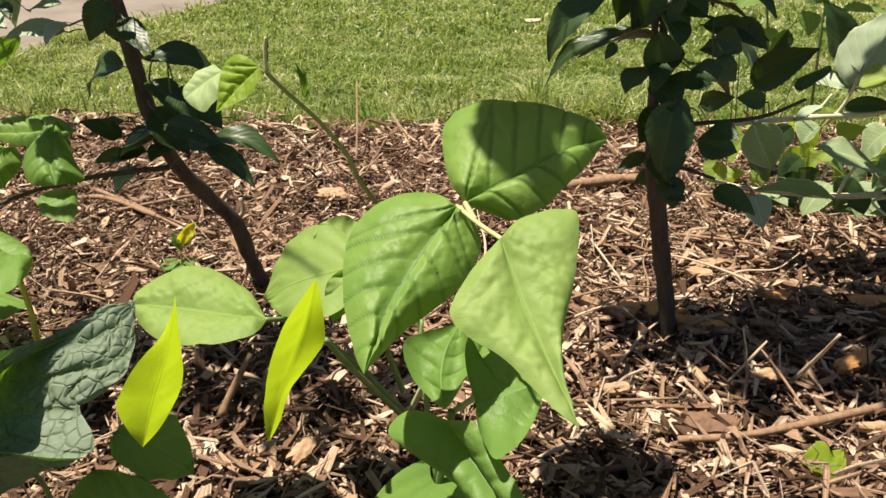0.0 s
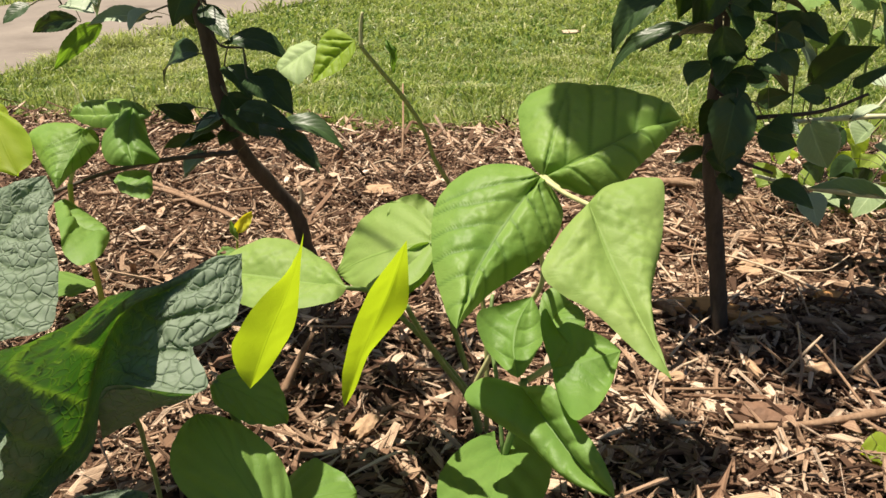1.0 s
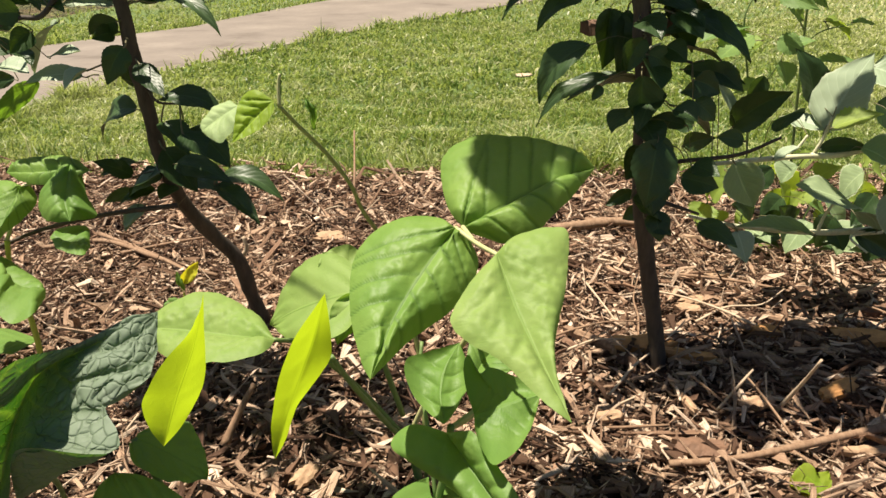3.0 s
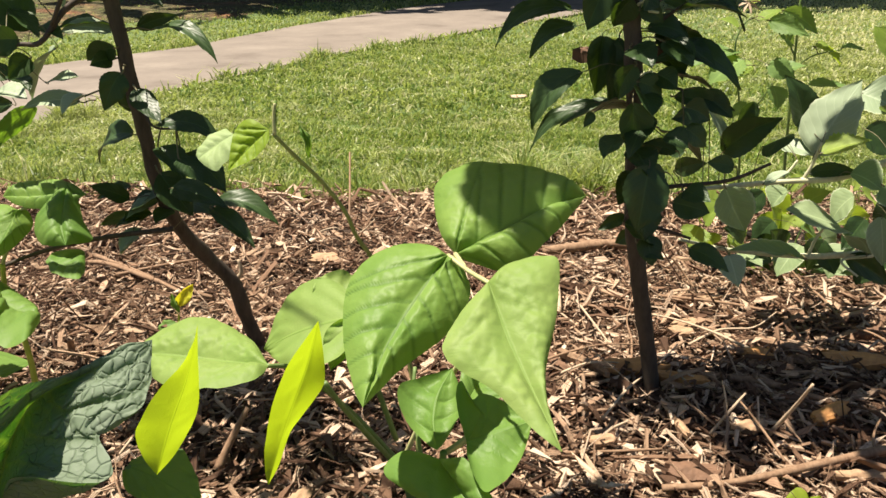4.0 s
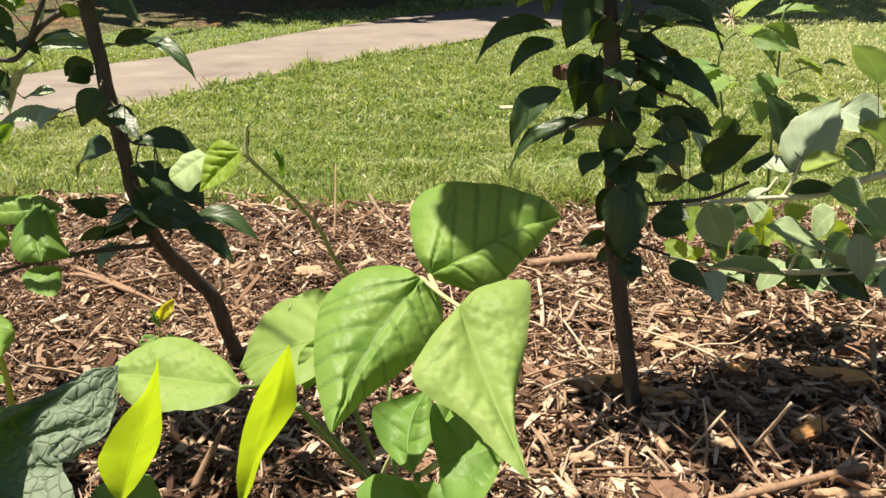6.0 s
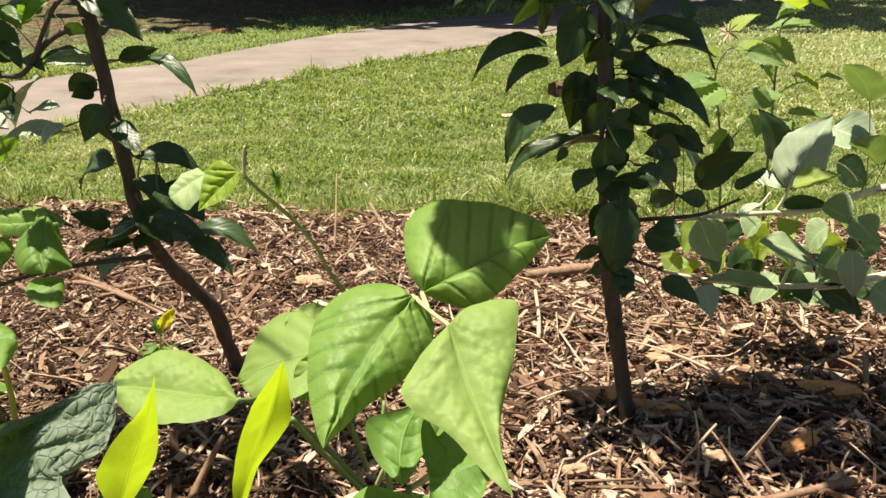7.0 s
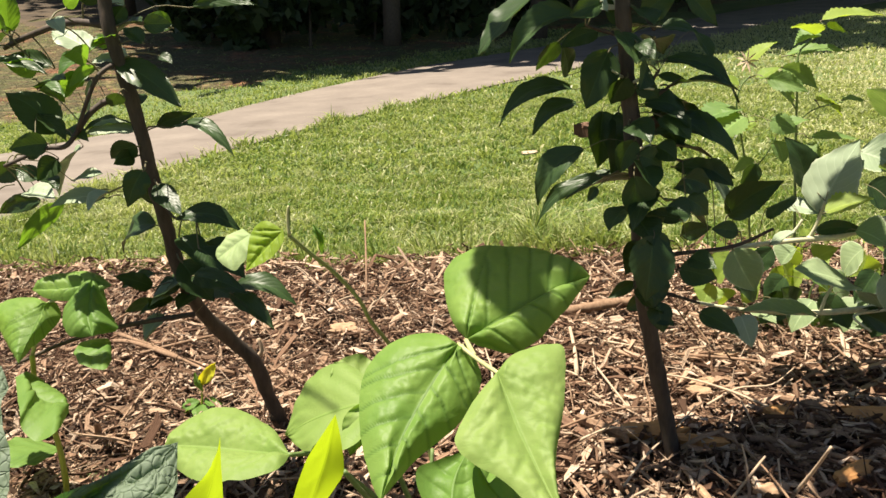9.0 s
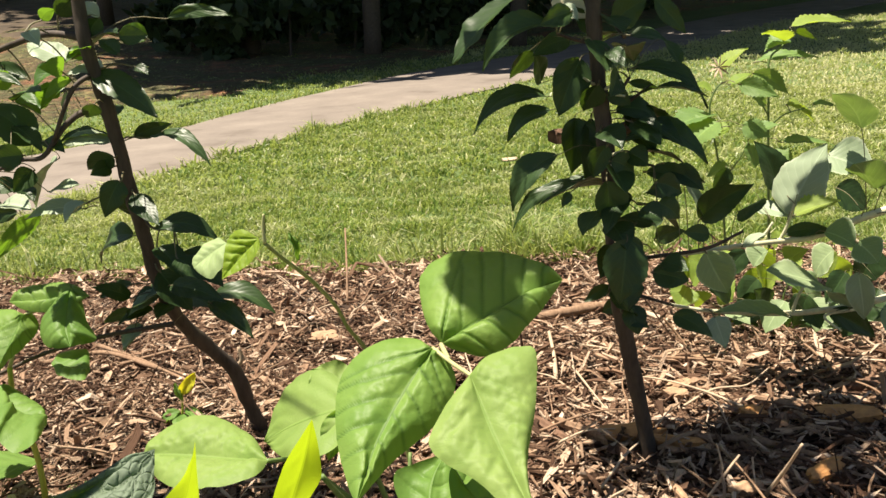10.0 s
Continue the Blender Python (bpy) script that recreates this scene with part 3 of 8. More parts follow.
def scatter_chips(count, rng, x0, x1, y0, y1, size, strands=0.82):
    """Flat shards and slivers of wood lying every way, as arrays."""
    x, y = rng.uniform(x0, x1, count), rng.uniform(y0, y1, count)
    keep = y < np.array([bed_rim(v) + 0.03 for v in x]) + rng.normal(0, 0.02, count)
    x, y = x[keep], y[keep]
    count = len(x)
    z = np.array([bed_height(a, b) for a, b in zip(x, y)]) + 0.028 * rng.random(count) ** 1.6
    sort = rng.random(count)
    sliver, strand = sort < 0.32, sort > strands
    length = np.where(sliver, rng.gamma(2.2, 0.011, count) + 0.010, rng.gamma(3.0, 0.006, count) + 0.009)
    length = np.where(strand, rng.gamma(3.0, 0.012, count) + 0.012, length) * size
    width = np.where(sliver, rng.uniform(0.002, 0.006, count), np.minimum(rng.uniform(0.003, 0.011, count), length * 0.6 / size))
    width = np.where(strand, rng.uniform(0.0008, 0.0018, count), width) * size
    thick = np.where(strand, 0.0012, rng.uniform(0.0010, 0.0034, count)) * size
    turn = rng.uniform(0, 2 * np.pi, count)
    pitch, roll = rng.normal(0, 0.30, count), rng.normal(0, 0.48, count)
    ca, sa = np.cos(turn), np.sin(turn)
    ex = np.stack([ca * np.cos(pitch), sa * np.cos(pitch), np.sin(pitch)], 1)
    side = np.stack([-sa, ca, np.zeros(count)], 1)
    up = np.cross(ex, side)
    ey = side * np.cos(roll)[:, None] + up * np.sin(roll)[:, None]
    ez = np.cross(ex, ey)
    centre = np.stack([x, y, z + 0.25 * np.abs(np.sin(pitch)) * length], 1)
    bend = rng.normal(0, 0.12, count) * length * np.where(strand, 2.2, 1.0)
    sections = []
    for sx, lo, hi in ((-1, 0.1, 1.0), (rng.uniform(-0.5, 0.5, (count, 1)), 0.7, 1.2), (1, 0.1, 1.0)):
        mid = centre + ex * (length / 2)[:, None] * sx
        if not isinstance(sx, int):
            mid = mid + ez * bend[:, None] + ey * (bend * 0.6)[:, None]
        w = (width / 2)[:, None] * rng.uniform(lo, hi, (count, 1))
        th = (thick / 2)[:, None] * rng.uniform(0.5, 1.2, (count, 1))
        slip = ex * (width * 0.8)[:, None] * rng.uniform(-1, 1, (count, 1))
        sections += [mid - ey * w - ez * th - slip, mid + ey * w - ez * th + slip, mid + ey * w + ez * th + slip, mid - ey * w + ez * th - slip]
    verts = np.stack(sections, 1).reshape(-1, 3)
    shape = [(3, 2, 1, 0), (8, 9, 10, 11)]
    for k in (0, 4):
        shape += [(k + i, k + (i + 1) % 4, k + 4 + (i + 1) % 4, k + 4 + i) for i in range(4)]
    quads = (np.arange(count) * 12)[:, None, None] + np.array(shape)[None]
    return verts, quads.reshape(-1, 4)


rng = np.random.default_rng(11)
v1, q1 = scatter_chips(35500, rng, -1.4, 1.3, 0.6, 2.2, 0.85)
v2, q2 = scatter_chips(4500, rng, -1.7, 1.8, 0.7, 2.2, 1.5)
v3, q3 = scatter_chips(4400, rng, -2.0, 2.2, 0.6, 2.2, 1.4)
v4, q4 = scatter_chips(26000, rng, -1.0, 1.2, 0.75, 1.7, 0.5)
v5, q5 = scatter_chips(3200, rng, -0.3, 0.9, 0.75, 1.45, 1.25, 0.97)
v6, q6 = scatter_chips(8000, rng, -2.0, 2.2, -0.35, 0.62, 1.8)
v7, q7 = scatter_chips(2000, rng, -2.0, -1.36, 0.6, 2.2, 1.8)
v8, q8 = scatter_chips(3000, rng, 1.26, 2.2, 0.6, 2.2, 1.8)
heap = [v1, v2, v3, v4, v5, v6, v7, v8]
shift = np.cumsum([0] + [len(v) for v in heap])
mulch = new("mulch", array_mesh("mulch", np.concatenate(heap), np.concatenate([q + k for q, k in zip((q1, q2, q3, q4, q5, q6, q7, q8), shift)]), chip_mat))
grain_uv = mulch.data.uv_layers.new(name="grain")
corner = np.empty(len(mulch.data.loops), dtype=np.int64)
mulch.data.loops.foreach_get("vertex_index", corner)
corner %= 12
grain_uv.data.foreach_set("uv", np.stack([np.array([0.0, 0.8, 1.0, 0.2])[corner % 4], corner // 4 / 2], 1).astype(np.float32).ravel())
tagged(mulch, "shredded tan and brown wood chip mulch covering the bed", "mulch", kind="stuff")


# ---- lawn ----
def grass_blades(count, rng, x_of, y0, y1, width, height, lean=0.5):
    y = np.sqrt(rng.uniform(y0 * y0, y1 * y1, count))
    lo, hi = x_of(y)
    x = lo + (hi - lo) * rng.random(count)
    tuft = np.array([noise.noise(Vector((a * 6, b * 6, 1))) + 0.8 * noise.noise(Vector((a * 21, b * 21, 7))) for a, b in zip(x, y)])
    off = verge(x, y)
    rim = np.array([bed_rim(a) for a in x])
    bare = (road_offset(x, y) > 0) & (off > 1.0 + 0.5 * tuft) & (rng.random(count) < np.clip(0.35 + 0.06 * off, 0, 0.7))
    keep = (off > 0.01 - 0.10 * rng.random(count) ** 3) & (y > rim - 0.015) & ~bare
    x, y, tuft, off = x[keep], y[keep], tuft[keep], off[keep]
    count = len(x)
    z = heights(x, y) - 0.012
    h = height * (0.7 + 0.5 * rng.random(count)) * (1 + 1.0 * np.clip(tuft, -0.6, 1.1))
    h *= 1 + 0.7 * (np.abs(off) < 0.16) * np.clip(0.4 + 1.5 * tuft, 0, 1.5)
    h *= 1 + 0.7 * (np.abs(y - BED_EDGE) < 0.09) * rng.random(count)
    w = width * rng.uniform(0.6, 1.3, count)
    turn, face = rng.uniform(0, 2 * np.pi, count), rng.uniform(0, 2 * np.pi, count)
    bend = np.abs(rng.normal(lean, 0.35, count)) * h
    dx, dy = np.cos(turn) * bend, np.sin(turn) * bend
    wx, wy = np.cos(face) * w / 2, np.sin(face) * w / 2
    low = np.stack([x, y, z], 1)
    mid = low + np.stack([dx * 0.35, dy * 0.35, h * 0.6], 1)
    top = low + np.stack([dx, dy, h * (1 - 0.25 * np.abs(bend / h))], 1)
    wide = np.stack([wx, wy, np.zeros(count)], 1)
    verts = np.stack([low - wide, low + wide, mid - wide * 0.8, mid + wide * 0.8, top], 1).reshape(-1, 3)
    k = np.arange(count)[:, None] * 5
    return verts, k + np.array([[0, 1, 3, 2]]), k + np.array([[2, 3, 4]])


rng = np.random.default_rng(23)
zones = [
    grass_blades(70000, rng, lambda y: (-0.62 * y - 0.3, 0.66 * y + 0.3), 2.02, 3.4, 0.0056, 0.028, 0.9),
    grass_blades(100000, rng, lambda y: (-0.85 * y - 0.3, 0.66 * y + 0.3), 3.3, 6.5, 0.0105, 0.034, 0.9),
    grass_blades(120000, rng, lambda y: (-0.80 * y - 0.6, 0.68 * y + 0.3), 6.3, 14.5, 0.015, 0.030, 0.9),
    grass_blades(2500, rng, lambda y: (-0.62 * y - 0.3, 0.66 * y + 0.3), 2.02, 2.30, 0.0045, 0.060, 0.6),
    grass_blades(1500, rng, lambda y: (0.0 * y + 0.10, 0.0 * y + 0.42), 2.12, 2.42, 0.0050, 0.085, 0.9),
]
gv, gq, gt, base_i = [], [], [], 0
for v, q, t in zones:
    gv.append(v), gq.append(q + base_i), gt.append(t + base_i)
    base_i += len(v)
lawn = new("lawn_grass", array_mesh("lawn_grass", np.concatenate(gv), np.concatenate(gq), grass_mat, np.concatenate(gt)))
tagged(lawn, "mown green lawn grass with a few straw blades", "grass", kind="stuff")


# ---- woods ----
def leaf_cloud(rng, count, centre, radii, size, hollow=0.4):
    """Many small leaf pieces in an uneven cloud of clumps."""
    clumps = max(6, count // 90)
    d = rng.normal(0, 1, (clumps, 3))
    d /= np.linalg.norm(d, axis=1)[:, None]
    core = np.array(centre) + d * np.array(radii) * rng.uniform(hollow, 1.0, (clumps, 1))
    pick = rng.integers(0, clumps, count)
    p = core[pick] + rng.normal(0, 1, (count, 3)) * np.array(radii) * 0.16
    a = rng.normal(0, 1, (count, 3))
    a /= np.linalg.norm(a, axis=1)[:, None]
    b = np.cross(a, rng.normal(0, 1, (count, 3)))
    b /= np.linalg.norm(b, axis=1)[:, None]
    s = size * rng.uniform(0.5, 1.3, (count, 1))
    verts = np.stack([p - a * s, p + b * s * 0.55, p + a * s, p - b * s * 0.55], 1).reshape(-1, 3)
    return verts, np.arange(count * 4).reshape(-1, 4)


def forest_tree(x, y, height, spread, rng, count=2700):
    z = ground_height(x, y)
    tree = thing("tree", "tall shade tree with a dark trunk and dense leafy crown", "tree", (x, y, z), "trees of the woods")
    put("trunk", tube("trunk", [(x, y, z - 0.2), (x + 0.1, y, z + height * 0.3), (x - 0.1, y + 0.1, z + height * 0.85)], 0.16, 0.05, bark, 9, 0.15), tree)
    for k in range(4):
        a = 1.57 * k + x
        put("limb", tube("limb", [(x, y, z + height * 0.45), (x + math.cos(a) * spread * 0.4, y + math.sin(a) * spread * 0.4, z + height * 0.6), (x + math.cos(a) * spread * 0.8, y + math.sin(a) * spread * 0.8, z + height * 0.7)], 0.07, 0.02, bark, 6, 0.15), tree)
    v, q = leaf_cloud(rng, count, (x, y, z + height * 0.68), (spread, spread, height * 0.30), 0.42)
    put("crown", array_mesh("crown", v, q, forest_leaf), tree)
    return tree


def shrub(x, y, w, h, rng, count=900):
    z = ground_height(x, y)
    bush = thing("shrub", "dark leafy undergrowth shrub in deep shade", "shrub", (x, y, z), "undergrowth of the woods")
    put("stem", tube("stem", [(x, y, z - 0.05), (x + 0.05, y, z + h * 0.5), (x, y + 0.05, z + h * 0.8)], 0.03, 0.01, bark, 6), bush)
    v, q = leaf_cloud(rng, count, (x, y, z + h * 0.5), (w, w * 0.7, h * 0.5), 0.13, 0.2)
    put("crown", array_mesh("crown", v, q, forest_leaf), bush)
    return bush


rng = np.random.default_rng(5)
for x, y, h in ((-5.8, 12.9, 9), (-10.0, 16.5, 17), (-12.0, 18.5, 18), (-15, 20.0, 18), (-3.8, 12.8, 10), (0.7, 13.4, 10), (7.4, 12.8, 10), (12.0, 13.0, 10), (-0.6, 17.2, 11), (3.2, 17.4, 11), (9.4, 17.2, 11), (14, 18, 11), (-5.5, 17.5, 11), (-2.6, 21.0, 12), (1.6, 21.6, 12), (6, 21.6, 12), (12.5, 23.5, 12), (17, 24, 12), (-8, 22, 12), (-6, 26, 13), (-1, 26.5, 13), (4, 27, 13), (9, 28, 13), (15, 29, 13), (-12, 24, 12)):
    x, y = x + 1.8, y - 0.3
    while abs(road_offset(x, y)[0]) < 1.9:
        x -= 0.2
    forest_tree(x, y, h, 3.5, rng)
for x, y, w, h in ((-4.3, 12.2, 0.9, 0.9), (-3.3, 12.4, 0.9, 1.1), (-5.2, 13.2, 1.0, 1.1), (-2.4, 13.2, 1.0, 1.3), (-1.2, 13.6, 1.2, 1.7), (0.2, 14.6, 1.4, 1.9), (1.4, 16.0, 1.5, 2.0), (-3.6, 14.6, 1.2, 1.5), (3.0, 18.6, 1.6, 2.2), (5.0, 20.6, 1.8, 2.4), (7.4, 22.4, 1.9, 2.4), (10, 24.0, 1.9, 2.4), (13, 25.4, 2.2, 2.6), (16.2, 26.4, 2.2, 2.6), (-5.2, 17.5, 1.6, 2.0), (-8.0, 19.5, 1.8, 2.2), (-11.0, 20.5, 1.8, 2.2), (-14.0, 20.5, 2.0, 2.4)):
    shrub(x, y, w, h, rng)

# ---- the plants ----
apple_tree_a = thing("apple_tree", "young apple tree with a crooked leaning trunk and glossy dark leaves", "apple tree", (-0.2, 1.2, 0), "young apple trees")
simple_leaf(apple_tree_a, (-0.3281, 1.0824, 0.2860), (-0.3620, 1.0524, 0.2651), (-0.0598, -0.5227, 0.8504), 0.0257, 0.06, pale_leaf, (-0.3223, 1.0924, 0.2766))
simple_leaf(apple_tree_a, (-0.3361, 1.0824, 0.2916), (-0.3658, 1.0724, 0.2719), (-0.2938, -0.5972, 0.7464), 0.0227, 0.06, apple_leaf, (-0.3223, 1.0924, 0.2766))
simple_leaf(apple_tree_a, (-0.3411, 1.0824, 0.2643), (-0.3841, 1.0624, 0.2496), (-0.0636, -0.4987, 0.8644), 0.0260, 0.06, apple_leaf, (-0.3223, 1.0924, 0.2766))
simple_leaf(apple_tree_a, (-0.3674, 1.0824, 0.2450), (-0.3760, 1.0524, 0.2186), (-0.0488, -0.6522, 0.7565), 0.0233, 0.06, pale_leaf, (-0.3450, 1.0924, 0.2611))
simple_leaf(apple_tree_a, (-0.3622, 1.0824, 0.2983), (-0.4064, 1.0724, 0.2840), (-0.1568, -0.5099, 0.8458), 0.0260, 0.06, apple_leaf, (-0.3223, 1.0924, 0.2766))
simple_leaf(apple_tree_a, (-0.2622, 1.0824, 0.2715), (-0.2054, 1.0524, 0.2305), (0.2270, -0.6088, 0.7601), 0.0280, 0.06, apple_leaf, (-0.3104, 1.0924, 0.2717))
simple_leaf(apple_tree_a, (-0.3000, 1.0824, 0.2779), (-0.2499, 1.0524, 0.2710), (-0.1162, -0.4025, 0.9080), 0.0329, 0.06, apple_leaf, (-0.3223, 1.0924, 0.2766))
simple_leaf(apple_tree_a, (-0.3169, 1.0824, 0.2701), (-0.3256, 1.0524, 0.2589), (0.0328, -0.3582, 0.9331), 0.0302, 0.06, apple_leaf, (-0.3223, 1.0924, 0.2766))
simple_leaf(apple_tree_a, (-0.3629, 1.0523, 0.6348), (-0.3338, 1.0555, 0.6199), (0.4580, -0.3368, 0.8227), 0.0360, 0.08, pale_leaf, (-0.3745, 1.0280, 0.6035))
simple_leaf(apple_tree_a, (-0.4216, 1.0842, 0.6241), (-0.4037, 1.0873, 0.6358), (0.4435, -0.7573, -0.4793), 0.0163, 0.09, glow_leaf, (-0.4267, 1.0420, 0.5985))
simple_leaf(apple_tree_a, (-0.3843, 0.9929, 0.6075), (-0.3639, 0.9782, 0.5908), (0.1717, -0.6242, 0.7622), 0.0184, 0.09, pale_leaf, (-0.3798, 1.0290, 0.6044))
simple_leaf(apple_tree_a, (-0.3822, 1.0549, 0.5744), (-0.4342, 1.0685, 0.5992), (0.2724, -0.4794, 0.8342), 0.0401, 0.04, pale_leaf, (-0.3990, 1.0340, 0.6030))
simple_leaf(apple_tree_a, (-0.3646, 1.0369, 0.5769), (-0.3234, 1.0079, 0.5886), (-0.0503, -0.4354, -0.8988), 0.0164, 0.06, glow_leaf, (-0.3346, 1.0215, 0.5759))
simple_leaf(apple_tree_a, (-0.3445, 1.0474, 0.5911), (-0.2906, 1.0032, 0.5995), (-0.3267, -0.2234, 0.9183), 0.0322, 0.04, apple_leaf, (-0.3362, 1.0200, 0.5905))
simple_leaf(apple_tree_a, (-0.2984, 1.0179, 0.5973), (-0.2703, 1.0325, 0.5959), (0.4616, -0.8858, 0.0479), 0.0232, 0.04, apple_leaf, (-0.3319, 1.0200, 0.5962))
simple_leaf(apple_tree_a, (-0.3903, 1.0697, 0.5586), (-0.3284, 1.0337, 0.5647), (-0.2532, -0.2786, 0.9264), 0.0313, 0.07, pale_leaf, (-0.3359, 1.0225, 0.5587))
simple_leaf(apple_tree_a, (-0.3574, 1.0027, 0.5622), (-0.3573, 0.9578, 0.5692), (0.8758, -0.0735, -0.4770), 0.0223, 0.08, glow_leaf, (-0.3465, 1.0050, 0.5473))
simple_leaf(apple_tree_a, (-0.3536, 1.0109, 0.5558), (-0.3713, 0.9800, 0.5356), (0.8873, -0.4542, -0.0801), 0.0133, 0.09, glow_leaf, (-0.3434, 1.0100, 0.5506))
simple_leaf(apple_tree_a, (-0.4254, 1.0772, 0.5272), (-0.4524, 1.0510, 0.5400), (0.6257, -0.7502, -0.2140), 0.0217, 0.09, glow_leaf, (-0.3724, 1.0100, 0.5047))
simple_leaf(apple_tree_a, (-0.4316, 1.0439, 0.4811), (-0.4892, 1.0430, 0.5326), (0.4458, -0.7527, 0.4845), 0.0516, 0.09, apple_leaf, (-0.4086, 0.9950, 0.4728))
simple_leaf(apple_tree_a, (-0.4330, 1.0591, 0.5579), (-0.5091, 1.0769, 0.5742), (-0.0368, -0.7552, 0.6545), 0.0232, 0.05, apple_leaf, (-0.4475, 1.0480, 0.5951))
simple_leaf(apple_tree_a, (-0.3410, 1.0261, 0.5637), (-0.2547, 0.9919, 0.5091), (0.1177, -0.7470, 0.6543), 0.0367, 0.03, apple_leaf, (-0.3344, 1.0250, 0.5603))
simple_leaf(apple_tree_a, (-0.2856, 1.0201, 0.5640), (-0.2683, 1.0143, 0.5543), (0.2627, -0.5448, 0.7964), 0.0174, 0.03, apple_leaf, (-0.3330, 1.0230, 0.5613))
simple_leaf(apple_tree_a, (-0.3200, 1.0578, 0.4846), (-0.2583, 1.0348, 0.4991), (-0.3027, -0.9332, -0.1937), 0.0196, 0.08, apple_leaf, (-0.3267, 1.0330, 0.4799))
simple_leaf(apple_tree_a, (-0.2935, 1.0381, 0.4838), (-0.2124, 1.0136, 0.4500), (0.1667, -0.5628, 0.8096), 0.0234, 0.20, apple_leaf, (-0.3267, 1.0330, 0.4799))
simple_leaf(apple_tree_a, (-0.3394, 1.0605, 0.4805), (-0.3878, 1.0192, 0.4868), (0.1582, -0.0340, 0.9868), 0.0479, 0.09, apple_leaf, (-0.3267, 1.0330, 0.4799))
simple_leaf(apple_tree_a, (-0.3223, 0.9923, 0.5283), (-0.3365, 0.9960, 0.5137), (0.5119, -0.5691, -0.6435), 0.0241, 0.03, apple_leaf, (-0.3295, 1.0270, 0.5254))
simple_leaf(apple_tree_a, (-0.3524, 1.0688, 0.5243), (-0.3276, 1.0476, 0.5119), (0.3621, -0.1194, 0.9244), 0.0334, 0.03, apple_leaf, (-0.3362, 1.0270, 0.5172))
simple_leaf(apple_tree_a, (-0.4149, 0.9947, 0.4772), (-0.4400, 0.9614, 0.4767), (0.7941, -0.6011, 0.0895), 0.0296, 0.04, apple_leaf, (-0.4130, 0.9930, 0.4724))
simple_leaf(apple_tree_a, (-0.4193, 1.0656, 0.4657), (-0.4719, 1.0810, 0.4021), (-0.7769, -0.2277, 0.5870), 0.0465, 0.09, pale_leaf, (-0.3976, 1.0000, 0.4739))
simple_leaf(apple_tree_a, (-0.3696, 1.0244, 0.4156), (-0.3894, 1.0025, 0.3971), (-0.3018, -0.4414, 0.8450), 0.0333, 0.06, pale_leaf, (-0.3251, 1.0430, 0.4167))
simple_leaf(apple_tree_a, (-0.4551, 1.0676, 0.3993), (-0.5054, 1.0296, 0.3485), (0.6971, -0.6966, -0.1696), 0.0252, 0.07, glow_leaf, (-0.3248, 1.0475, 0.3952))
simple_leaf(apple_tree_a, (-0.4861, 1.0697, 0.3999), (-0.5577, 1.0806, 0.3832), (-0.1544, -0.9878, 0.0186), 0.0260, 0.09, apple_leaf, (-0.4628, 0.9800, 0.4562))
simple_leaf(apple_tree_a, (-0.3109, 0.9991, 0.4441), (-0.3251, 0.9763, 0.4061), (0.7811, -0.6192, 0.0803), 0.0333, 0.09, apple_leaf, (-0.3257, 1.0380, 0.4450))
simple_leaf(apple_tree_a, (-0.3265, 1.0240, 0.4664), (-0.3713, 1.0391, 0.4516), (-0.1496, -0.8825, -0.4459), 0.0298, 0.05, apple_leaf, (-0.3263, 1.0350, 0.4659))
simple_leaf(apple_tree_a, (-0.3120, 1.0217, 0.4241), (-0.2707, 0.9882, 0.3915), (0.2139, -0.5327, 0.8189), 0.0298, 0.04, apple_leaf, (-0.3252, 1.0415, 0.4239))
simple_leaf(apple_tree_a, (-0.3359, 1.0589, 0.3657), (-0.3994, 1.0787, 0.3275), (-0.5556, -0.4979, 0.6659), 0.0477, 0.20, apple_leaf, (-0.3244, 1.0535, 0.3665))
simple_leaf(apple_tree_a, (-0.2850, 0.9949, 0.3865), (-0.2151, 1.0140, 0.3639), (0.3881, -0.5167, 0.7631), 0.0343, 0.20, apple_leaf, (-0.2751, 1.0300, 0.3778))
simple_leaf(apple_tree_a, (-0.2990, 1.0306, 0.3579), (-0.2592, 1.0010, 0.3265), (0.4168, -0.3356, 0.8448), 0.0380, 0.08, apple_leaf, (-0.2943, 1.0360, 0.3790))
simple_leaf(apple_tree_a, (-0.2747, 1.0356, 0.3490), (-0.2203, 1.0180, 0.3080), (0.2322, -0.7439, 0.6267), 0.0423, 0.08, apple_leaf, (-0.2751, 1.0300, 0.3778))
simple_leaf(apple_tree_a, (-0.2594, 0.9933, 0.3535), (-0.2310, 0.9804, 0.3302), (0.4473, -0.4282, 0.7852), 0.0395, 0.04, apple_leaf, (-0.2751, 1.0300, 0.3778))
simple_leaf(apple_tree_a, (-0.3082, 1.0632, 0.2990), (-0.3811, 1.0799, 0.2512), (-0.5703, -0.2228, 0.7906), 0.0532, 0.07, apple_leaf, (-0.3074, 1.0625, 0.2993))
simple_leaf(apple_tree_a, (-0.3612, 1.0688, 0.2836), (-0.3895, 1.0307, 0.3112), (0.8465, -0.5049, 0.1689), 0.0244, 0.04, apple_leaf, (-0.3246, 1.0820, 0.2837))
simple_leaf(apple_tree_a, (-0.3547, 1.0745, 0.2474), (-0.3767, 1.0486, 0.2182), (-0.3887, -0.5247, 0.7574), 0.0334, 0.06, pale_leaf, (-0.3491, 1.0550, 0.2466))
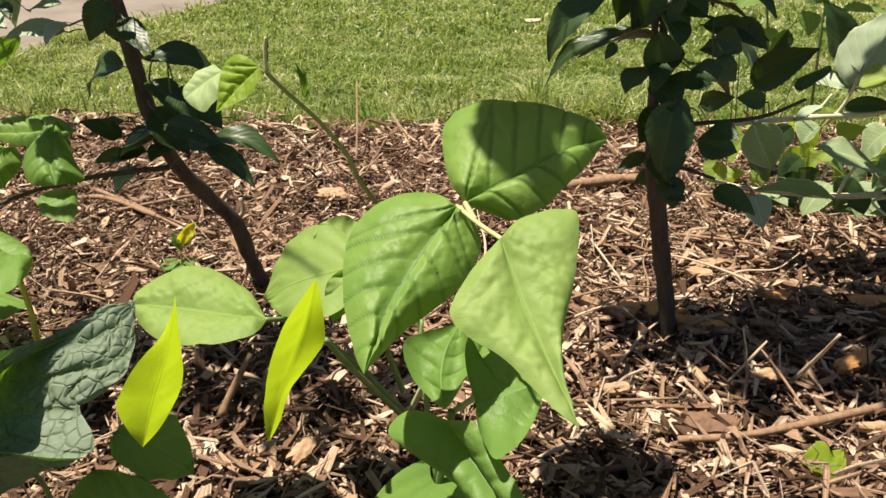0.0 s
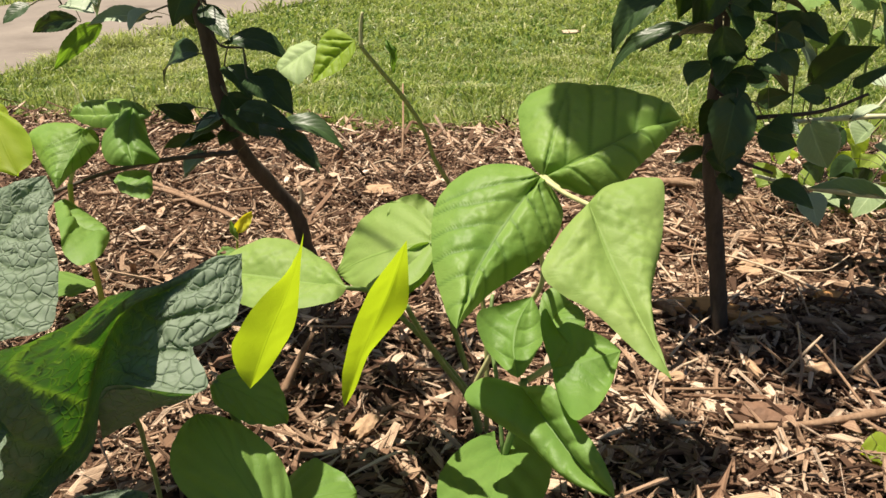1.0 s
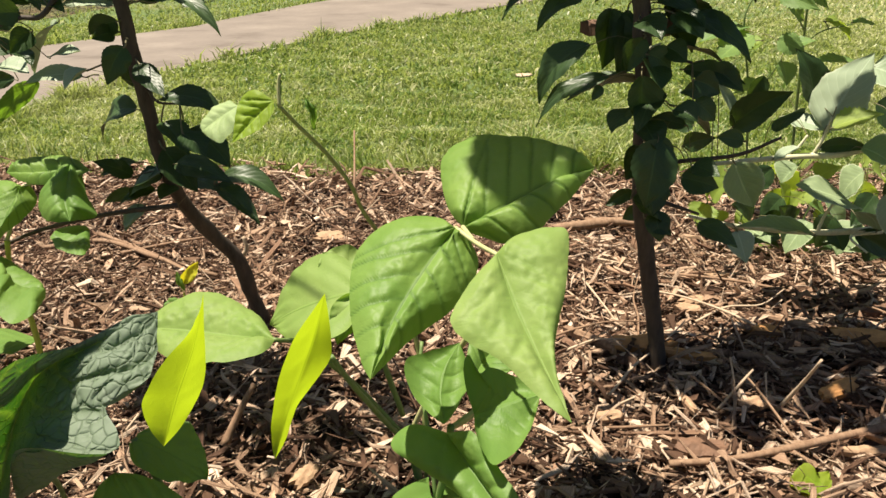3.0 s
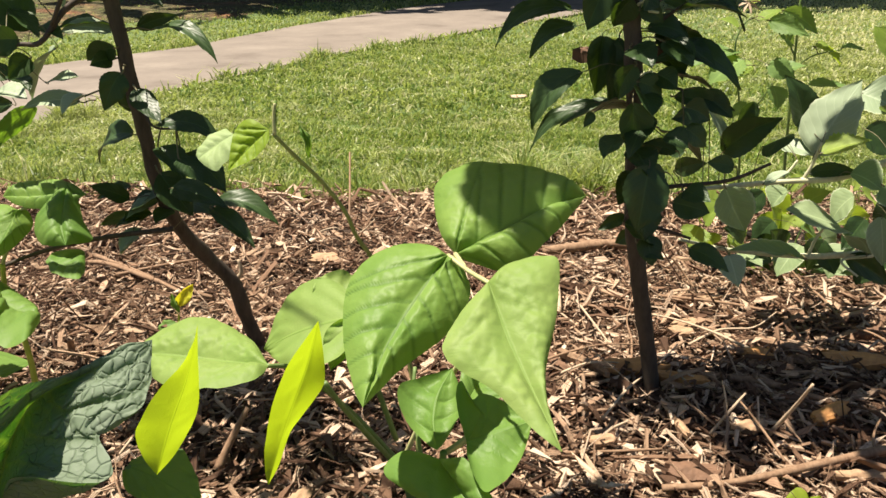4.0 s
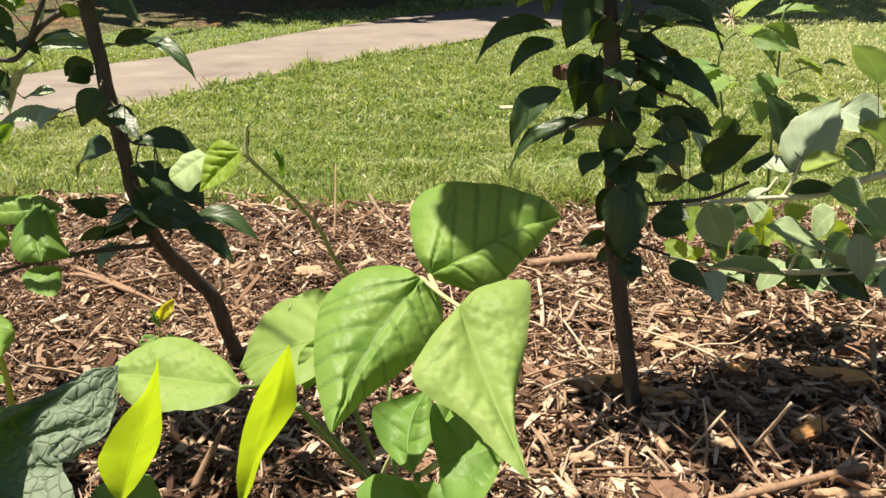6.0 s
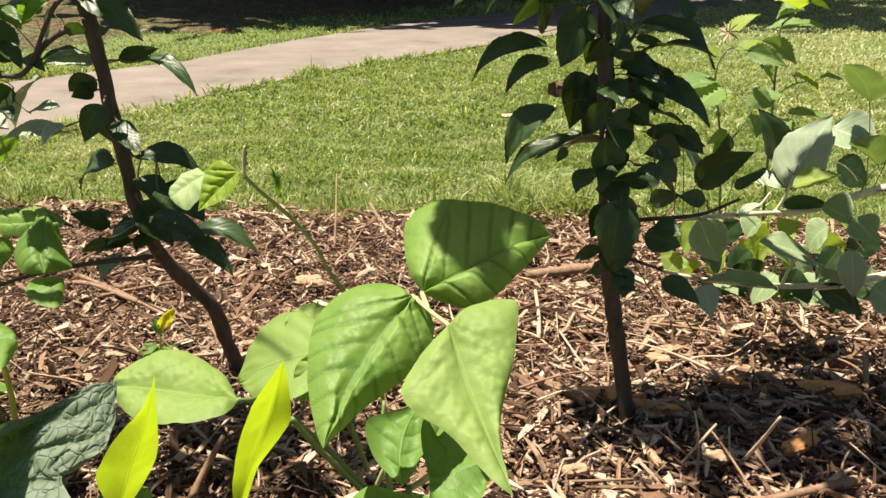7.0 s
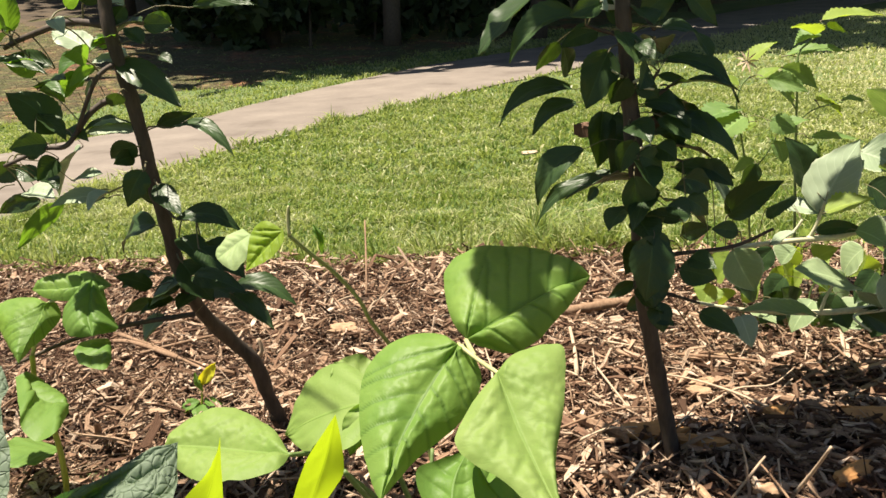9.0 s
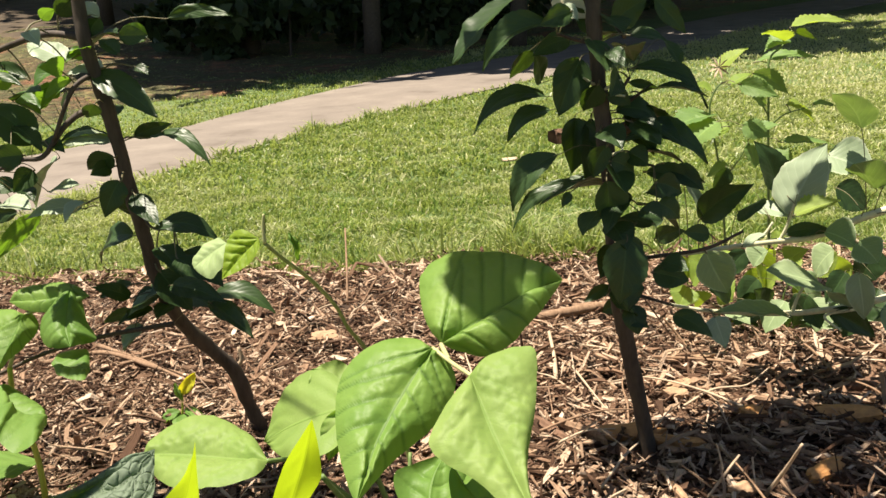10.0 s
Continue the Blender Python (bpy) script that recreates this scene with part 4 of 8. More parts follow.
simple_leaf(apple_tree_a, (-0.3644, 1.0899, 0.2573), (-0.4235, 1.1003, 0.2413), (-0.1401, -0.9828, -0.1205), 0.0217, 0.06, apple_leaf, (-0.3573, 1.0540, 0.2457))
simple_leaf(apple_tree_a, (-0.3073, 1.0388, 0.3280), (-0.2723, 1.0412, 0.2729), (0.6637, -0.6362, 0.3934), 0.0460, 0.05, apple_leaf, (-0.3247, 1.0650, 0.3275))
simple_leaf(apple_tree_a, (-0.2923, 1.0304, 0.3091), (-0.2099, 0.9949, 0.2970), (-0.1636, -0.6374, 0.7529), 0.0321, 0.09, apple_leaf, (-0.2824, 1.0470, 0.2954))
simple_leaf(apple_tree_a, (-0.2693, 1.0860, 0.2759), (-0.1837, 1.0817, 0.2515), (0.2081, -0.5275, 0.8237), 0.0357, 0.20, apple_leaf, (-0.3081, 1.0600, 0.2511))
simple_leaf(apple_tree_a, (-0.2435, 1.0238, 0.2891), (-0.1818, 0.9846, 0.2587), (0.1069, -0.4982, 0.8605), 0.0263, 0.08, apple_leaf, (-0.2398, 1.0260, 0.2940))
simple_leaf(apple_tree_a, (-0.2677, 1.0767, 0.6150), (-0.1794, 1.0552, 0.6110), (-0.2288, -0.9644, 0.1325), 0.0182, 0.08, apple_leaf, (-0.3319, 1.0200, 0.5962))
simple_leaf(apple_tree_a, (-0.4808, 1.0595, 0.5986), (-0.4710, 1.0576, 0.6536), (0.7280, -0.6685, -0.1519), 0.0238, 0.08, glow_leaf, (-0.4755, 1.0500, 0.5863))
simple_leaf(apple_tree_a, (-0.4585, 1.0263, 0.4317), (-0.4843, 1.0271, 0.4459), (0.2918, -0.7645, 0.5748), 0.0265, 0.06, apple_leaf, (-0.4628, 0.9800, 0.4562))
simple_leaf(apple_tree_a, (-0.5042, 1.0670, 0.4468), (-0.5456, 1.0669, 0.4274), (0.1411, -0.9448, -0.2956), 0.0325, 0.09, apple_leaf, (-0.4628, 0.9800, 0.4562))
simple_leaf(apple_tree_a, (-0.4350, 1.0550, 0.4256), (-0.3899, 1.0477, 0.4335), (-0.2092, -0.2871, 0.9348), 0.0299, 0.03, pale_leaf, (-0.4456, 0.9840, 0.4625))
simple_leaf(apple_tree_a, (-0.4548, 1.0447, 0.5082), (-0.4081, 1.0160, 0.4772), (0.4133, -0.2680, 0.8702), 0.0286, 0.06, apple_leaf, (-0.4283, 0.9880, 0.4687))
simple_leaf(apple_tree_a, (-0.4809, 1.0717, 0.6050), (-0.5140, 1.0688, 0.5747), (-0.6043, -0.3858, 0.6972), 0.0525, 0.08, apple_leaf, (-0.4755, 1.0500, 0.5863))
simple_leaf(apple_tree_a, (-0.3657, 1.0248, 0.6218), (-0.3342, 1.0217, 0.6430), (0.3374, -0.7184, -0.6083), 0.0258, 0.08, apple_leaf, (-0.3692, 1.0270, 0.6026))
simple_leaf(apple_tree_a, (-0.3743, 1.0250, 0.6457), (-0.3436, 1.0348, 0.6676), (0.5151, -0.7689, -0.3789), 0.0251, 0.07, apple_leaf, (-0.3358, 1.0200, 0.6451))
simple_leaf(apple_tree_a, (-0.3450, 1.0876, 0.6541), (-0.3168, 1.1048, 0.6908), (0.6734, -0.7163, -0.1828), 0.0278, 0.06, apple_leaf, (-0.3354, 1.0200, 0.6518))
simple_leaf(apple_tree_a, (-0.3282, 1.0066, 0.6641), (-0.3573, 1.0160, 0.7058), (0.6606, -0.4882, 0.5703), 0.0316, 0.06, apple_leaf, (-0.3346, 1.0200, 0.6654))
simple_leaf(apple_tree_a, (-0.2832, 1.0591, 0.5927), (-0.3116, 1.0609, 0.6090), (-0.0094, -0.9957, 0.0920), 0.0214, 0.07, glow_leaf, (-0.3319, 1.0200, 0.5962))
simple_leaf(apple_tree_a, (-0.2932, 1.0072, 0.5765), (-0.3175, 1.0129, 0.5942), (0.3197, -0.6814, 0.6584), 0.0216, 0.07, apple_leaf, (-0.3346, 1.0215, 0.5759))
simple_leaf(apple_tree_a, (-0.3214, 1.0321, 0.6195), (-0.3382, 1.0276, 0.5954), (0.6651, -0.6644, -0.3409), 0.0228, 0.07, apple_leaf, (-0.3365, 1.0200, 0.6192))
simple_leaf(apple_tree_a, (-0.4550, 1.0620, 0.5557), (-0.4662, 1.0188, 0.5661), (0.8684, -0.3166, -0.3817), 0.0231, 0.04, glow_leaf, (-0.4725, 1.0500, 0.5874))
simple_leaf(apple_tree_a, (-0.3836, 1.0341, 0.5489), (-0.4126, 1.0314, 0.5380), (0.2610, -0.8374, -0.4802), 0.0219, 0.04, glow_leaf, (-0.3543, 1.0190, 0.5171))
simple_leaf(apple_tree_a, (-0.3895, 1.0586, 0.5429), (-0.3975, 1.0546, 0.5021), (-0.6442, -0.7385, 0.1989), 0.0197, 0.03, pale_leaf, (-0.3523, 1.0200, 0.5185))
simple_leaf(apple_tree_a, (-0.3409, 1.0372, 0.4533), (-0.3512, 1.0069, 0.4495), (0.9059, -0.3399, 0.2525), 0.0225, 0.04, apple_leaf, (-0.3259, 1.0370, 0.4520))
simple_leaf(apple_tree_a, (-0.4251, 1.0217, 0.4577), (-0.4339, 0.9885, 0.4366), (0.8444, -0.4285, 0.3214), 0.0278, 0.03, apple_leaf, (-0.4283, 0.9880, 0.4687))
simple_leaf(apple_tree_a, (-0.4627, 1.0365, 0.4368), (-0.4304, 1.0163, 0.4207), (0.3237, -0.2143, 0.9216), 0.0290, 0.07, apple_leaf, (-0.4628, 0.9800, 0.4562))
simple_leaf(apple_tree_a, (-0.4642, 1.0138, 0.4643), (-0.4426, 1.0275, 0.4719), (0.5131, -0.8542, 0.0844), 0.0267, 0.05, apple_leaf, (-0.4542, 0.9820, 0.4593))
simple_leaf(apple_tree_a, (-0.4068, 1.0179, 0.4897), (-0.3714, 0.9995, 0.4766), (-0.0487, -0.6394, 0.7674), 0.0195, 0.08, apple_leaf, (-0.3900, 1.0030, 0.4831))
simple_leaf(apple_tree_a, (-0.4380, 1.0274, 0.5345), (-0.3756, 0.9847, 0.5450), (-0.3037, -0.2151, 0.9282), 0.0308, 0.07, apple_leaf, (-0.3799, 1.0070, 0.4955))
simple_leaf(apple_tree_a, (-0.4589, 0.9995, 0.4237), (-0.4173, 0.9899, 0.4165), (0.0831, -0.3470, 0.9342), 0.0312, 0.05, pale_leaf, (-0.4628, 0.9800, 0.4562))
simple_leaf(apple_tree_a, (-0.3495, 1.0481, 0.4238), (-0.3444, 1.0654, 0.3912), (0.9017, -0.4242, -0.0836), 0.0248, 0.06, apple_leaf, (-0.3252, 1.0415, 0.4239))
stalk(apple_tree_a, "trunk", [(-0.2704, 1.2150, -0.0129), (-0.2705, 1.2050, 0.0287), (-0.2795, 1.1900, 0.0797), (-0.2864, 1.1750, 0.1340), (-0.3066, 1.1500, 0.1810), (-0.3226, 1.1100, 0.2360), (-0.3251, 1.0750, 0.2957), (-0.3243, 1.0550, 0.3593), (-0.3253, 1.0400, 0.4311), (-0.3272, 1.0300, 0.5008), (-0.3310, 1.0250, 0.5418), (-0.3362, 1.0200, 0.5905), (-0.3366, 1.0200, 0.6316), (-0.3326, 1.0200, 0.6992)], 0.0112, 0.0064, bark)
stalk(apple_tree_a, "branch", [(-0.3293, 1.0300, 0.5166), (-0.3523, 1.0200, 0.5185), (-0.3724, 1.0100, 0.5047), (-0.3976, 1.0000, 0.4739), (-0.4196, 0.9900, 0.4718), (-0.4628, 0.9800, 0.4562)], 0.0040, 0.0020, bark)
stalk(apple_tree_a, "branch", [(-0.3344, 1.0250, 0.5603), (-0.3495, 1.0000, 0.5441), (-0.3823, 1.0000, 0.4907)], 0.0030, 0.0020, bark)
stalk(apple_tree_a, "branch", [(-0.3319, 1.0200, 0.5962), (-0.3852, 1.0300, 0.6053), (-0.4544, 1.0500, 0.5940), (-0.4845, 1.0500, 0.5831)], 0.0040, 0.0030, bark)
stalk(apple_tree_a, "branch", [(-0.3262, 1.0750, 0.3031), (-0.2885, 1.0500, 0.2956), (-0.2277, 1.0200, 0.2936)], 0.0030, 0.0015, bark)
stalk(apple_tree_a, "branch", [(-0.3222, 1.0450, 0.4099), (-0.3070, 1.0400, 0.3798), (-0.2751, 1.0300, 0.3778)], 0.0020, 0.0012, bark)
stalk(apple_tree_a, "branch", [(-0.3081, 1.0600, 0.2511), (-0.3902, 1.0500, 0.2421), (-0.4670, 1.0400, 0.2259), (-0.5317, 1.0200, 0.2039)], 0.0035, 0.0020, bark)
stalk(apple_tree_a, "stub", [(-0.2967, 1.1850, 0.1325), (-0.2767, 1.1800, 0.1481), (-0.2780, 1.1800, 0.1694)], 0.0045, 0.0025, pale_twig, "pale broken stub on the trunk")
apple_tree_b = thing("apple_tree", "young apple tree with a straight thin trunk and drooping dark leaves", "apple tree", (0.3, 1.12, 0), "young apple trees")
simple_leaf(apple_tree_b, (0.1368, 1.1313, 0.6153), (0.0562, 1.1280, 0.5423), (-0.6147, -0.3734, 0.6948), 0.0712, 0.05, apple_leaf, (0.1775, 1.0800, 0.5687))
simple_leaf(apple_tree_b, (0.1763, 1.0642, 0.5773), (0.0939, 1.0579, 0.5332), (-0.2786, -0.7303, 0.6237), 0.0393, 0.20, apple_leaf, (0.1775, 1.0800, 0.5687))
simple_leaf(apple_tree_b, (0.1526, 1.1457, 0.5545), (0.1233, 1.1636, 0.5190), (0.2278, -0.7806, -0.5820), 0.0261, 0.05, apple_leaf, (0.1968, 1.0900, 0.5617))
simple_leaf(apple_tree_b, (0.1983, 1.1393, 0.5617), (0.1502, 1.0944, 0.5458), (0.6284, -0.7484, 0.2121), 0.0273, 0.06, apple_leaf, (0.2123, 1.0960, 0.5572))
simple_leaf(apple_tree_b, (0.1602, 1.1115, 0.5145), (0.1524, 1.0757, 0.5460), (0.8088, -0.4772, -0.3438), 0.0340, 0.08, apple_leaf, (0.2255, 1.1000, 0.5103))
simple_leaf(apple_tree_b, (0.2058, 1.0876, 0.5430), (0.1762, 1.0706, 0.4787), (0.2963, -0.9483, 0.1135), 0.0500, 0.05, apple_leaf, (0.2227, 1.1000, 0.5419))
simple_leaf(apple_tree_b, (0.1720, 1.1472, 0.4960), (0.0766, 1.1269, 0.4576), (-0.1103, -0.7390, 0.6647), 0.0327, 0.20, apple_leaf, (0.2262, 1.1000, 0.4916))
simple_leaf(apple_tree_b, (0.1749, 1.1414, 0.4809), (0.1171, 1.1351, 0.4446), (-0.3397, -0.6720, 0.6581), 0.0316, 0.20, apple_leaf, (0.2282, 1.1000, 0.4787))
simple_leaf(apple_tree_b, (0.2023, 1.1481, 0.4723), (0.1942, 1.1354, 0.4007), (0.4217, -0.8998, 0.1124), 0.0540, 0.05, apple_leaf, (0.2288, 1.1000, 0.4722))
simple_leaf(apple_tree_b, (0.2212, 1.1484, 0.4714), (0.2146, 1.1354, 0.3817), (0.3210, -0.9403, 0.1132), 0.0345, 0.06, apple_leaf, (0.2288, 1.1000, 0.4722))
simple_leaf(apple_tree_b, (0.1784, 1.0622, 0.4375), (0.1209, 1.0576, 0.3737), (-0.4673, -0.7461, 0.4743), 0.0401, 0.20, apple_leaf, (0.2322, 1.1000, 0.4329))
simple_leaf(apple_tree_b, (0.2019, 1.0793, 0.4015), (0.1187, 1.0851, 0.3429), (-0.4474, -0.6916, 0.5670), 0.0211, 0.20, apple_leaf, (0.2352, 1.1010, 0.3994))
simple_leaf(apple_tree_b, (0.1866, 1.0513, 0.3943), (0.1751, 1.0409, 0.3795), (0.3842, -0.8693, 0.3109), 0.0135, 0.09, apple_leaf, (0.2359, 1.1015, 0.3925))
simple_leaf(apple_tree_b, (0.2265, 1.0500, 0.4078), (0.2278, 1.0558, 0.3549), (0.3069, -0.9468, -0.0969), 0.0462, 0.05, apple_leaf, (0.2346, 1.1005, 0.4063))
simple_leaf(apple_tree_b, (0.2233, 1.0700, 0.3676), (0.1974, 1.0351, 0.3466), (-0.3388, -0.2876, 0.8958), 0.0394, 0.09, apple_leaf, (0.2385, 1.1035, 0.3648))
simple_leaf(apple_tree_b, (0.2474, 1.0400, 0.3432), (0.2352, 1.0141, 0.2708), (0.4876, -0.8447, 0.2208), 0.0673, 0.06, apple_leaf, (0.2405, 1.1050, 0.3441))
simple_leaf(apple_tree_b, (0.2387, 1.1145, 0.2615), (0.2044, 1.1087, 0.2435), (0.1277, -0.9891, 0.0730), 0.0198, 0.04, apple_leaf, (0.2446, 1.1105, 0.2639))
simple_leaf(apple_tree_b, (0.2260, 1.0600, 0.2685), (0.2633, 1.0644, 0.2382), (0.6055, -0.4021, 0.6868), 0.0481, 0.05, apple_leaf, (0.2446, 1.1105, 0.2639))
simple_leaf(apple_tree_b, (0.2536, 1.0700, 0.2526), (0.2629, 1.0597, 0.2159), (0.3378, -0.8801, 0.3337), 0.0362, 0.05, apple_leaf, (0.2651, 1.1040, 0.2520))
simple_leaf(apple_tree_b, (0.2577, 1.1030, 0.5245), (0.3453, 1.0882, 0.4757), (0.2024, -0.7748, 0.5989), 0.0234, 0.20, apple_leaf, (0.2588, 1.0900, 0.5157))
simple_leaf(apple_tree_b, (0.2614, 1.1245, 0.5088), (0.2967, 1.1179, 0.4985), (-0.1246, -0.9728, 0.1952), 0.0127, 0.05, apple_leaf, (0.2527, 1.0900, 0.5082))
simple_leaf(apple_tree_b, (0.2396, 1.0956, 0.4786), (0.2970, 1.1101, 0.4534), (0.4457, -0.5899, 0.6733), 0.0434, 0.20, apple_leaf, (0.2282, 1.1000, 0.4787))
simple_leaf(apple_tree_b, (0.2497, 1.1046, 0.4417), (0.3399, 1.0605, 0.4181), (-0.0731, -0.5826, 0.8095), 0.0455, 0.20, apple_leaf, (0.2316, 1.1000, 0.4395))
simple_leaf(apple_tree_b, (0.2739, 1.0928, 0.4063), (0.3432, 1.0852, 0.3907), (-0.0102, -0.9166, 0.3997), 0.0271, 0.07, apple_leaf, (0.2750, 1.0830, 0.4164))
simple_leaf(apple_tree_b, (0.2514, 1.0982, 0.4747), (0.2739, 1.1124, 0.4521), (0.5385, -0.8426, 0.0040), 0.0227, 0.05, apple_leaf, (0.2288, 1.1000, 0.4722))
simple_leaf(apple_tree_b, (0.3225, 1.1352, 0.3682), (0.2783, 1.1030, 0.3789), (0.6086, -0.7668, 0.2039), 0.0329, 0.08, apple_leaf, (0.3126, 1.0700, 0.3127))
simple_leaf(apple_tree_b, (0.2834, 1.0566, 0.3770), (0.3107, 1.0660, 0.3545), (0.4999, -0.8247, 0.2644), 0.0306, 0.06, apple_leaf, (0.2839, 1.0800, 0.4146))
simple_leaf(apple_tree_b, (0.2854, 1.0786, 0.3456), (0.2433, 1.0844, 0.3537), (-0.0270, -0.8739, 0.4853), 0.0214, 0.04, apple_leaf, (0.2918, 1.0780, 0.3077))
simple_leaf(apple_tree_b, (0.3543, 1.0978, 0.3252), (0.3197, 1.0885, 0.3320), (0.3039, -0.8996, 0.3135), 0.0242, 0.05, apple_leaf, (0.3463, 1.0580, 0.3232))
simple_leaf(apple_tree_b, (0.2539, 1.0654, 0.5614), (0.2926, 1.0584, 0.5529), (0.1059, -0.4798, 0.8710), 0.0325, 0.08, apple_leaf, (0.2226, 1.1000, 0.5542))
simple_leaf(apple_tree_b, (0.2291, 1.0568, 0.5481), (0.2440, 1.0268, 0.5296), (-0.2748, -0.6006, 0.7509), 0.0219, 0.08, apple_leaf, (0.2224, 1.1000, 0.5479))
simple_leaf(apple_tree_b, (0.2198, 1.1292, 0.5668), (0.2042, 1.1273, 0.5938), (0.1477, -0.9889, 0.0169), 0.0200, 0.07, apple_leaf, (0.2213, 1.1000, 0.5662))
simple_leaf(apple_tree_b, (0.2447, 1.1479, 0.5752), (0.2910, 1.1678, 0.6031), (0.4184, -0.9071, -0.0469), 0.0441, 0.03, apple_leaf, (0.2210, 1.1000, 0.5723))
simple_leaf(apple_tree_b, (0.2139, 1.1342, 0.5823), (0.1782, 1.1035, 0.5992), (0.2704, 0.2047, 0.9407), 0.0228, 0.07, apple_leaf, (0.2207, 1.1000, 0.5783))
simple_leaf(apple_tree_b, (0.2950, 1.1452, 0.6036), (0.3328, 1.1465, 0.5595), (0.1104, -0.9917, 0.0653), 0.0255, 0.05, apple_leaf, (0.2196, 1.1000, 0.5966))
simple_leaf(apple_tree_b, (0.3051, 1.1418, 0.5559), (0.3179, 1.1065, 0.5219), (0.4063, -0.5531, 0.7274), 0.0257, 0.05, apple_leaf, (0.2588, 1.0900, 0.5157))
simple_leaf(apple_tree_b, (0.2779, 1.0661, 0.2916), (0.3217, 1.0616, 0.2804), (0.0018, -0.9241, 0.3821), 0.0361, 0.04, apple_leaf, (0.2820, 1.0830, 0.3052))
simple_leaf(apple_tree_b, (0.3066, 1.0879, 0.2308), (0.3460, 1.0476, 0.2154), (-0.3837, -0.6321, 0.6732), 0.0292, 0.06, apple_leaf, (0.3100, 1.0900, 0.2408))
simple_leaf(apple_tree_b, (0.2555, 1.1242, 0.2370), (0.2294, 1.1363, 0.2180), (-0.4375, -0.8987, 0.0303), 0.0223, 0.06, apple_leaf, (0.2494, 1.1125, 0.2334))
simple_leaf(apple_tree_b, (0.2526, 1.0815, 0.4317), (0.2768, 1.0755, 0.4156), (0.0949, -0.8781, 0.4689), 0.0323, 0.09, apple_leaf, (0.2541, 1.0900, 0.4207))
simple_leaf(apple_tree_b, (0.2459, 1.0874, 0.5226), (0.2311, 1.0460, 0.4983), (0.7804, -0.4999, 0.3756), 0.0308, 0.04, apple_leaf, (0.2576, 1.0900, 0.5142))
simple_leaf(apple_tree_b, (0.2177, 1.1131, 0.6154), (0.1796, 1.1010, 0.6464), (0.4481, -0.8687, 0.2111), 0.0488, 0.06, apple_leaf, (0.2188, 1.1000, 0.6114))
simple_leaf(apple_tree_b, (0.2238, 1.1121, 0.6150), (0.2614, 1.0842, 0.6452), (-0.0522, -0.7652, -0.6417), 0.0467, 0.05, apple_leaf, (0.2188, 1.1000, 0.6114))
simple_leaf(apple_tree_b, (0.2127, 1.1251, 0.6466), (0.1623, 1.1137, 0.6723), (0.2119, -0.9772, -0.0171), 0.0422, 0.04, apple_leaf, (0.2169, 1.1000, 0.6462))
simple_leaf(apple_tree_b, (0.2263, 1.0871, 0.6535), (0.2735, 1.0900, 0.6732), (0.0974, -0.9913, -0.0880), 0.0404, 0.07, apple_leaf, (0.2165, 1.1000, 0.6550))
simple_leaf(apple_tree_b, (0.2177, 1.1155, 0.6804), (0.1840, 1.0760, 0.7211), (0.6598, -0.7331, -0.1650), 0.0499, 0.04, apple_leaf, (0.2151, 1.1000, 0.6811))
simple_leaf(apple_tree_b, (0.2129, 1.0700, 0.5607), (0.2261, 1.0331, 0.5257), (0.4659, -0.5162, 0.7187), 0.0413, 0.04, apple_leaf, (0.2045, 1.0930, 0.5594))
simple_leaf(apple_tree_b, (0.2222, 1.0700, 0.5123), (0.2053, 1.0820, 0.4814), (0.2262, -0.8601, -0.4572), 0.0345, 0.05, apple_leaf, (0.2255, 1.1000, 0.5103))
simple_leaf(apple_tree_b, (0.2298, 1.0800, 0.4991), (0.2588, 1.0868, 0.4848), (0.2598, -0.9631, 0.0710), 0.0243, 0.07, apple_leaf, (0.2385, 1.0940, 0.4971))
simple_leaf(apple_tree_b, (0.2226, 1.0700, 0.4598), (0.2410, 1.0285, 0.4428), (-0.2063, -0.4485, 0.8697), 0.0370, 0.09, apple_leaf, (0.2299, 1.1000, 0.4591))
simple_leaf(apple_tree_b, (0.2308, 1.0700, 0.4437), (0.2135, 1.0693, 0.4061), (0.1516, -0.9871, -0.0506), 0.0307, 0.04, apple_leaf, (0.2316, 1.1000, 0.4395))
simple_leaf(apple_tree_b, (0.2308, 1.0600, 0.4262), (0.2619, 1.0782, 0.4060), (0.5789, -0.7972, 0.1713), 0.0317, 0.08, apple_leaf, (0.2473, 1.0930, 0.4185))
simple_leaf(apple_tree_b, (0.2354, 1.0700, 0.4181), (0.2456, 1.0341, 0.3925), (0.4830, -0.4125, 0.7724), 0.0428, 0.05, apple_leaf, (0.2450, 1.0940, 0.4177))
simple_leaf(apple_tree_b, (0.2315, 1.0600, 0.3551), (0.2460, 1.0303, 0.3297), (0.1625, -0.5948, 0.7872), 0.0433, 0.07, apple_leaf, (0.2399, 1.1045, 0.3510))
simple_leaf(apple_tree_b, (0.2383, 1.0700, 0.3256), (0.2178, 1.0477, 0.2920), (0.3857, -0.8594, 0.3355), 0.0369, 0.04, apple_leaf, (0.2414, 1.1065, 0.3223))
simple_leaf(apple_tree_b, (0.2369, 1.0500, 0.3111), (0.2735, 1.0590, 0.2871), (0.4390, -0.8222, 0.3622), 0.0349, 0.08, apple_leaf, (0.2681, 1.0920, 0.3012))
simple_leaf(apple_tree_b, (0.2450, 1.0600, 0.2875), (0.2493, 1.0432, 0.2519), (0.6086, -0.6864, 0.3982), 0.0496, 0.06, apple_leaf, (0.2589, 1.0980, 0.2986))
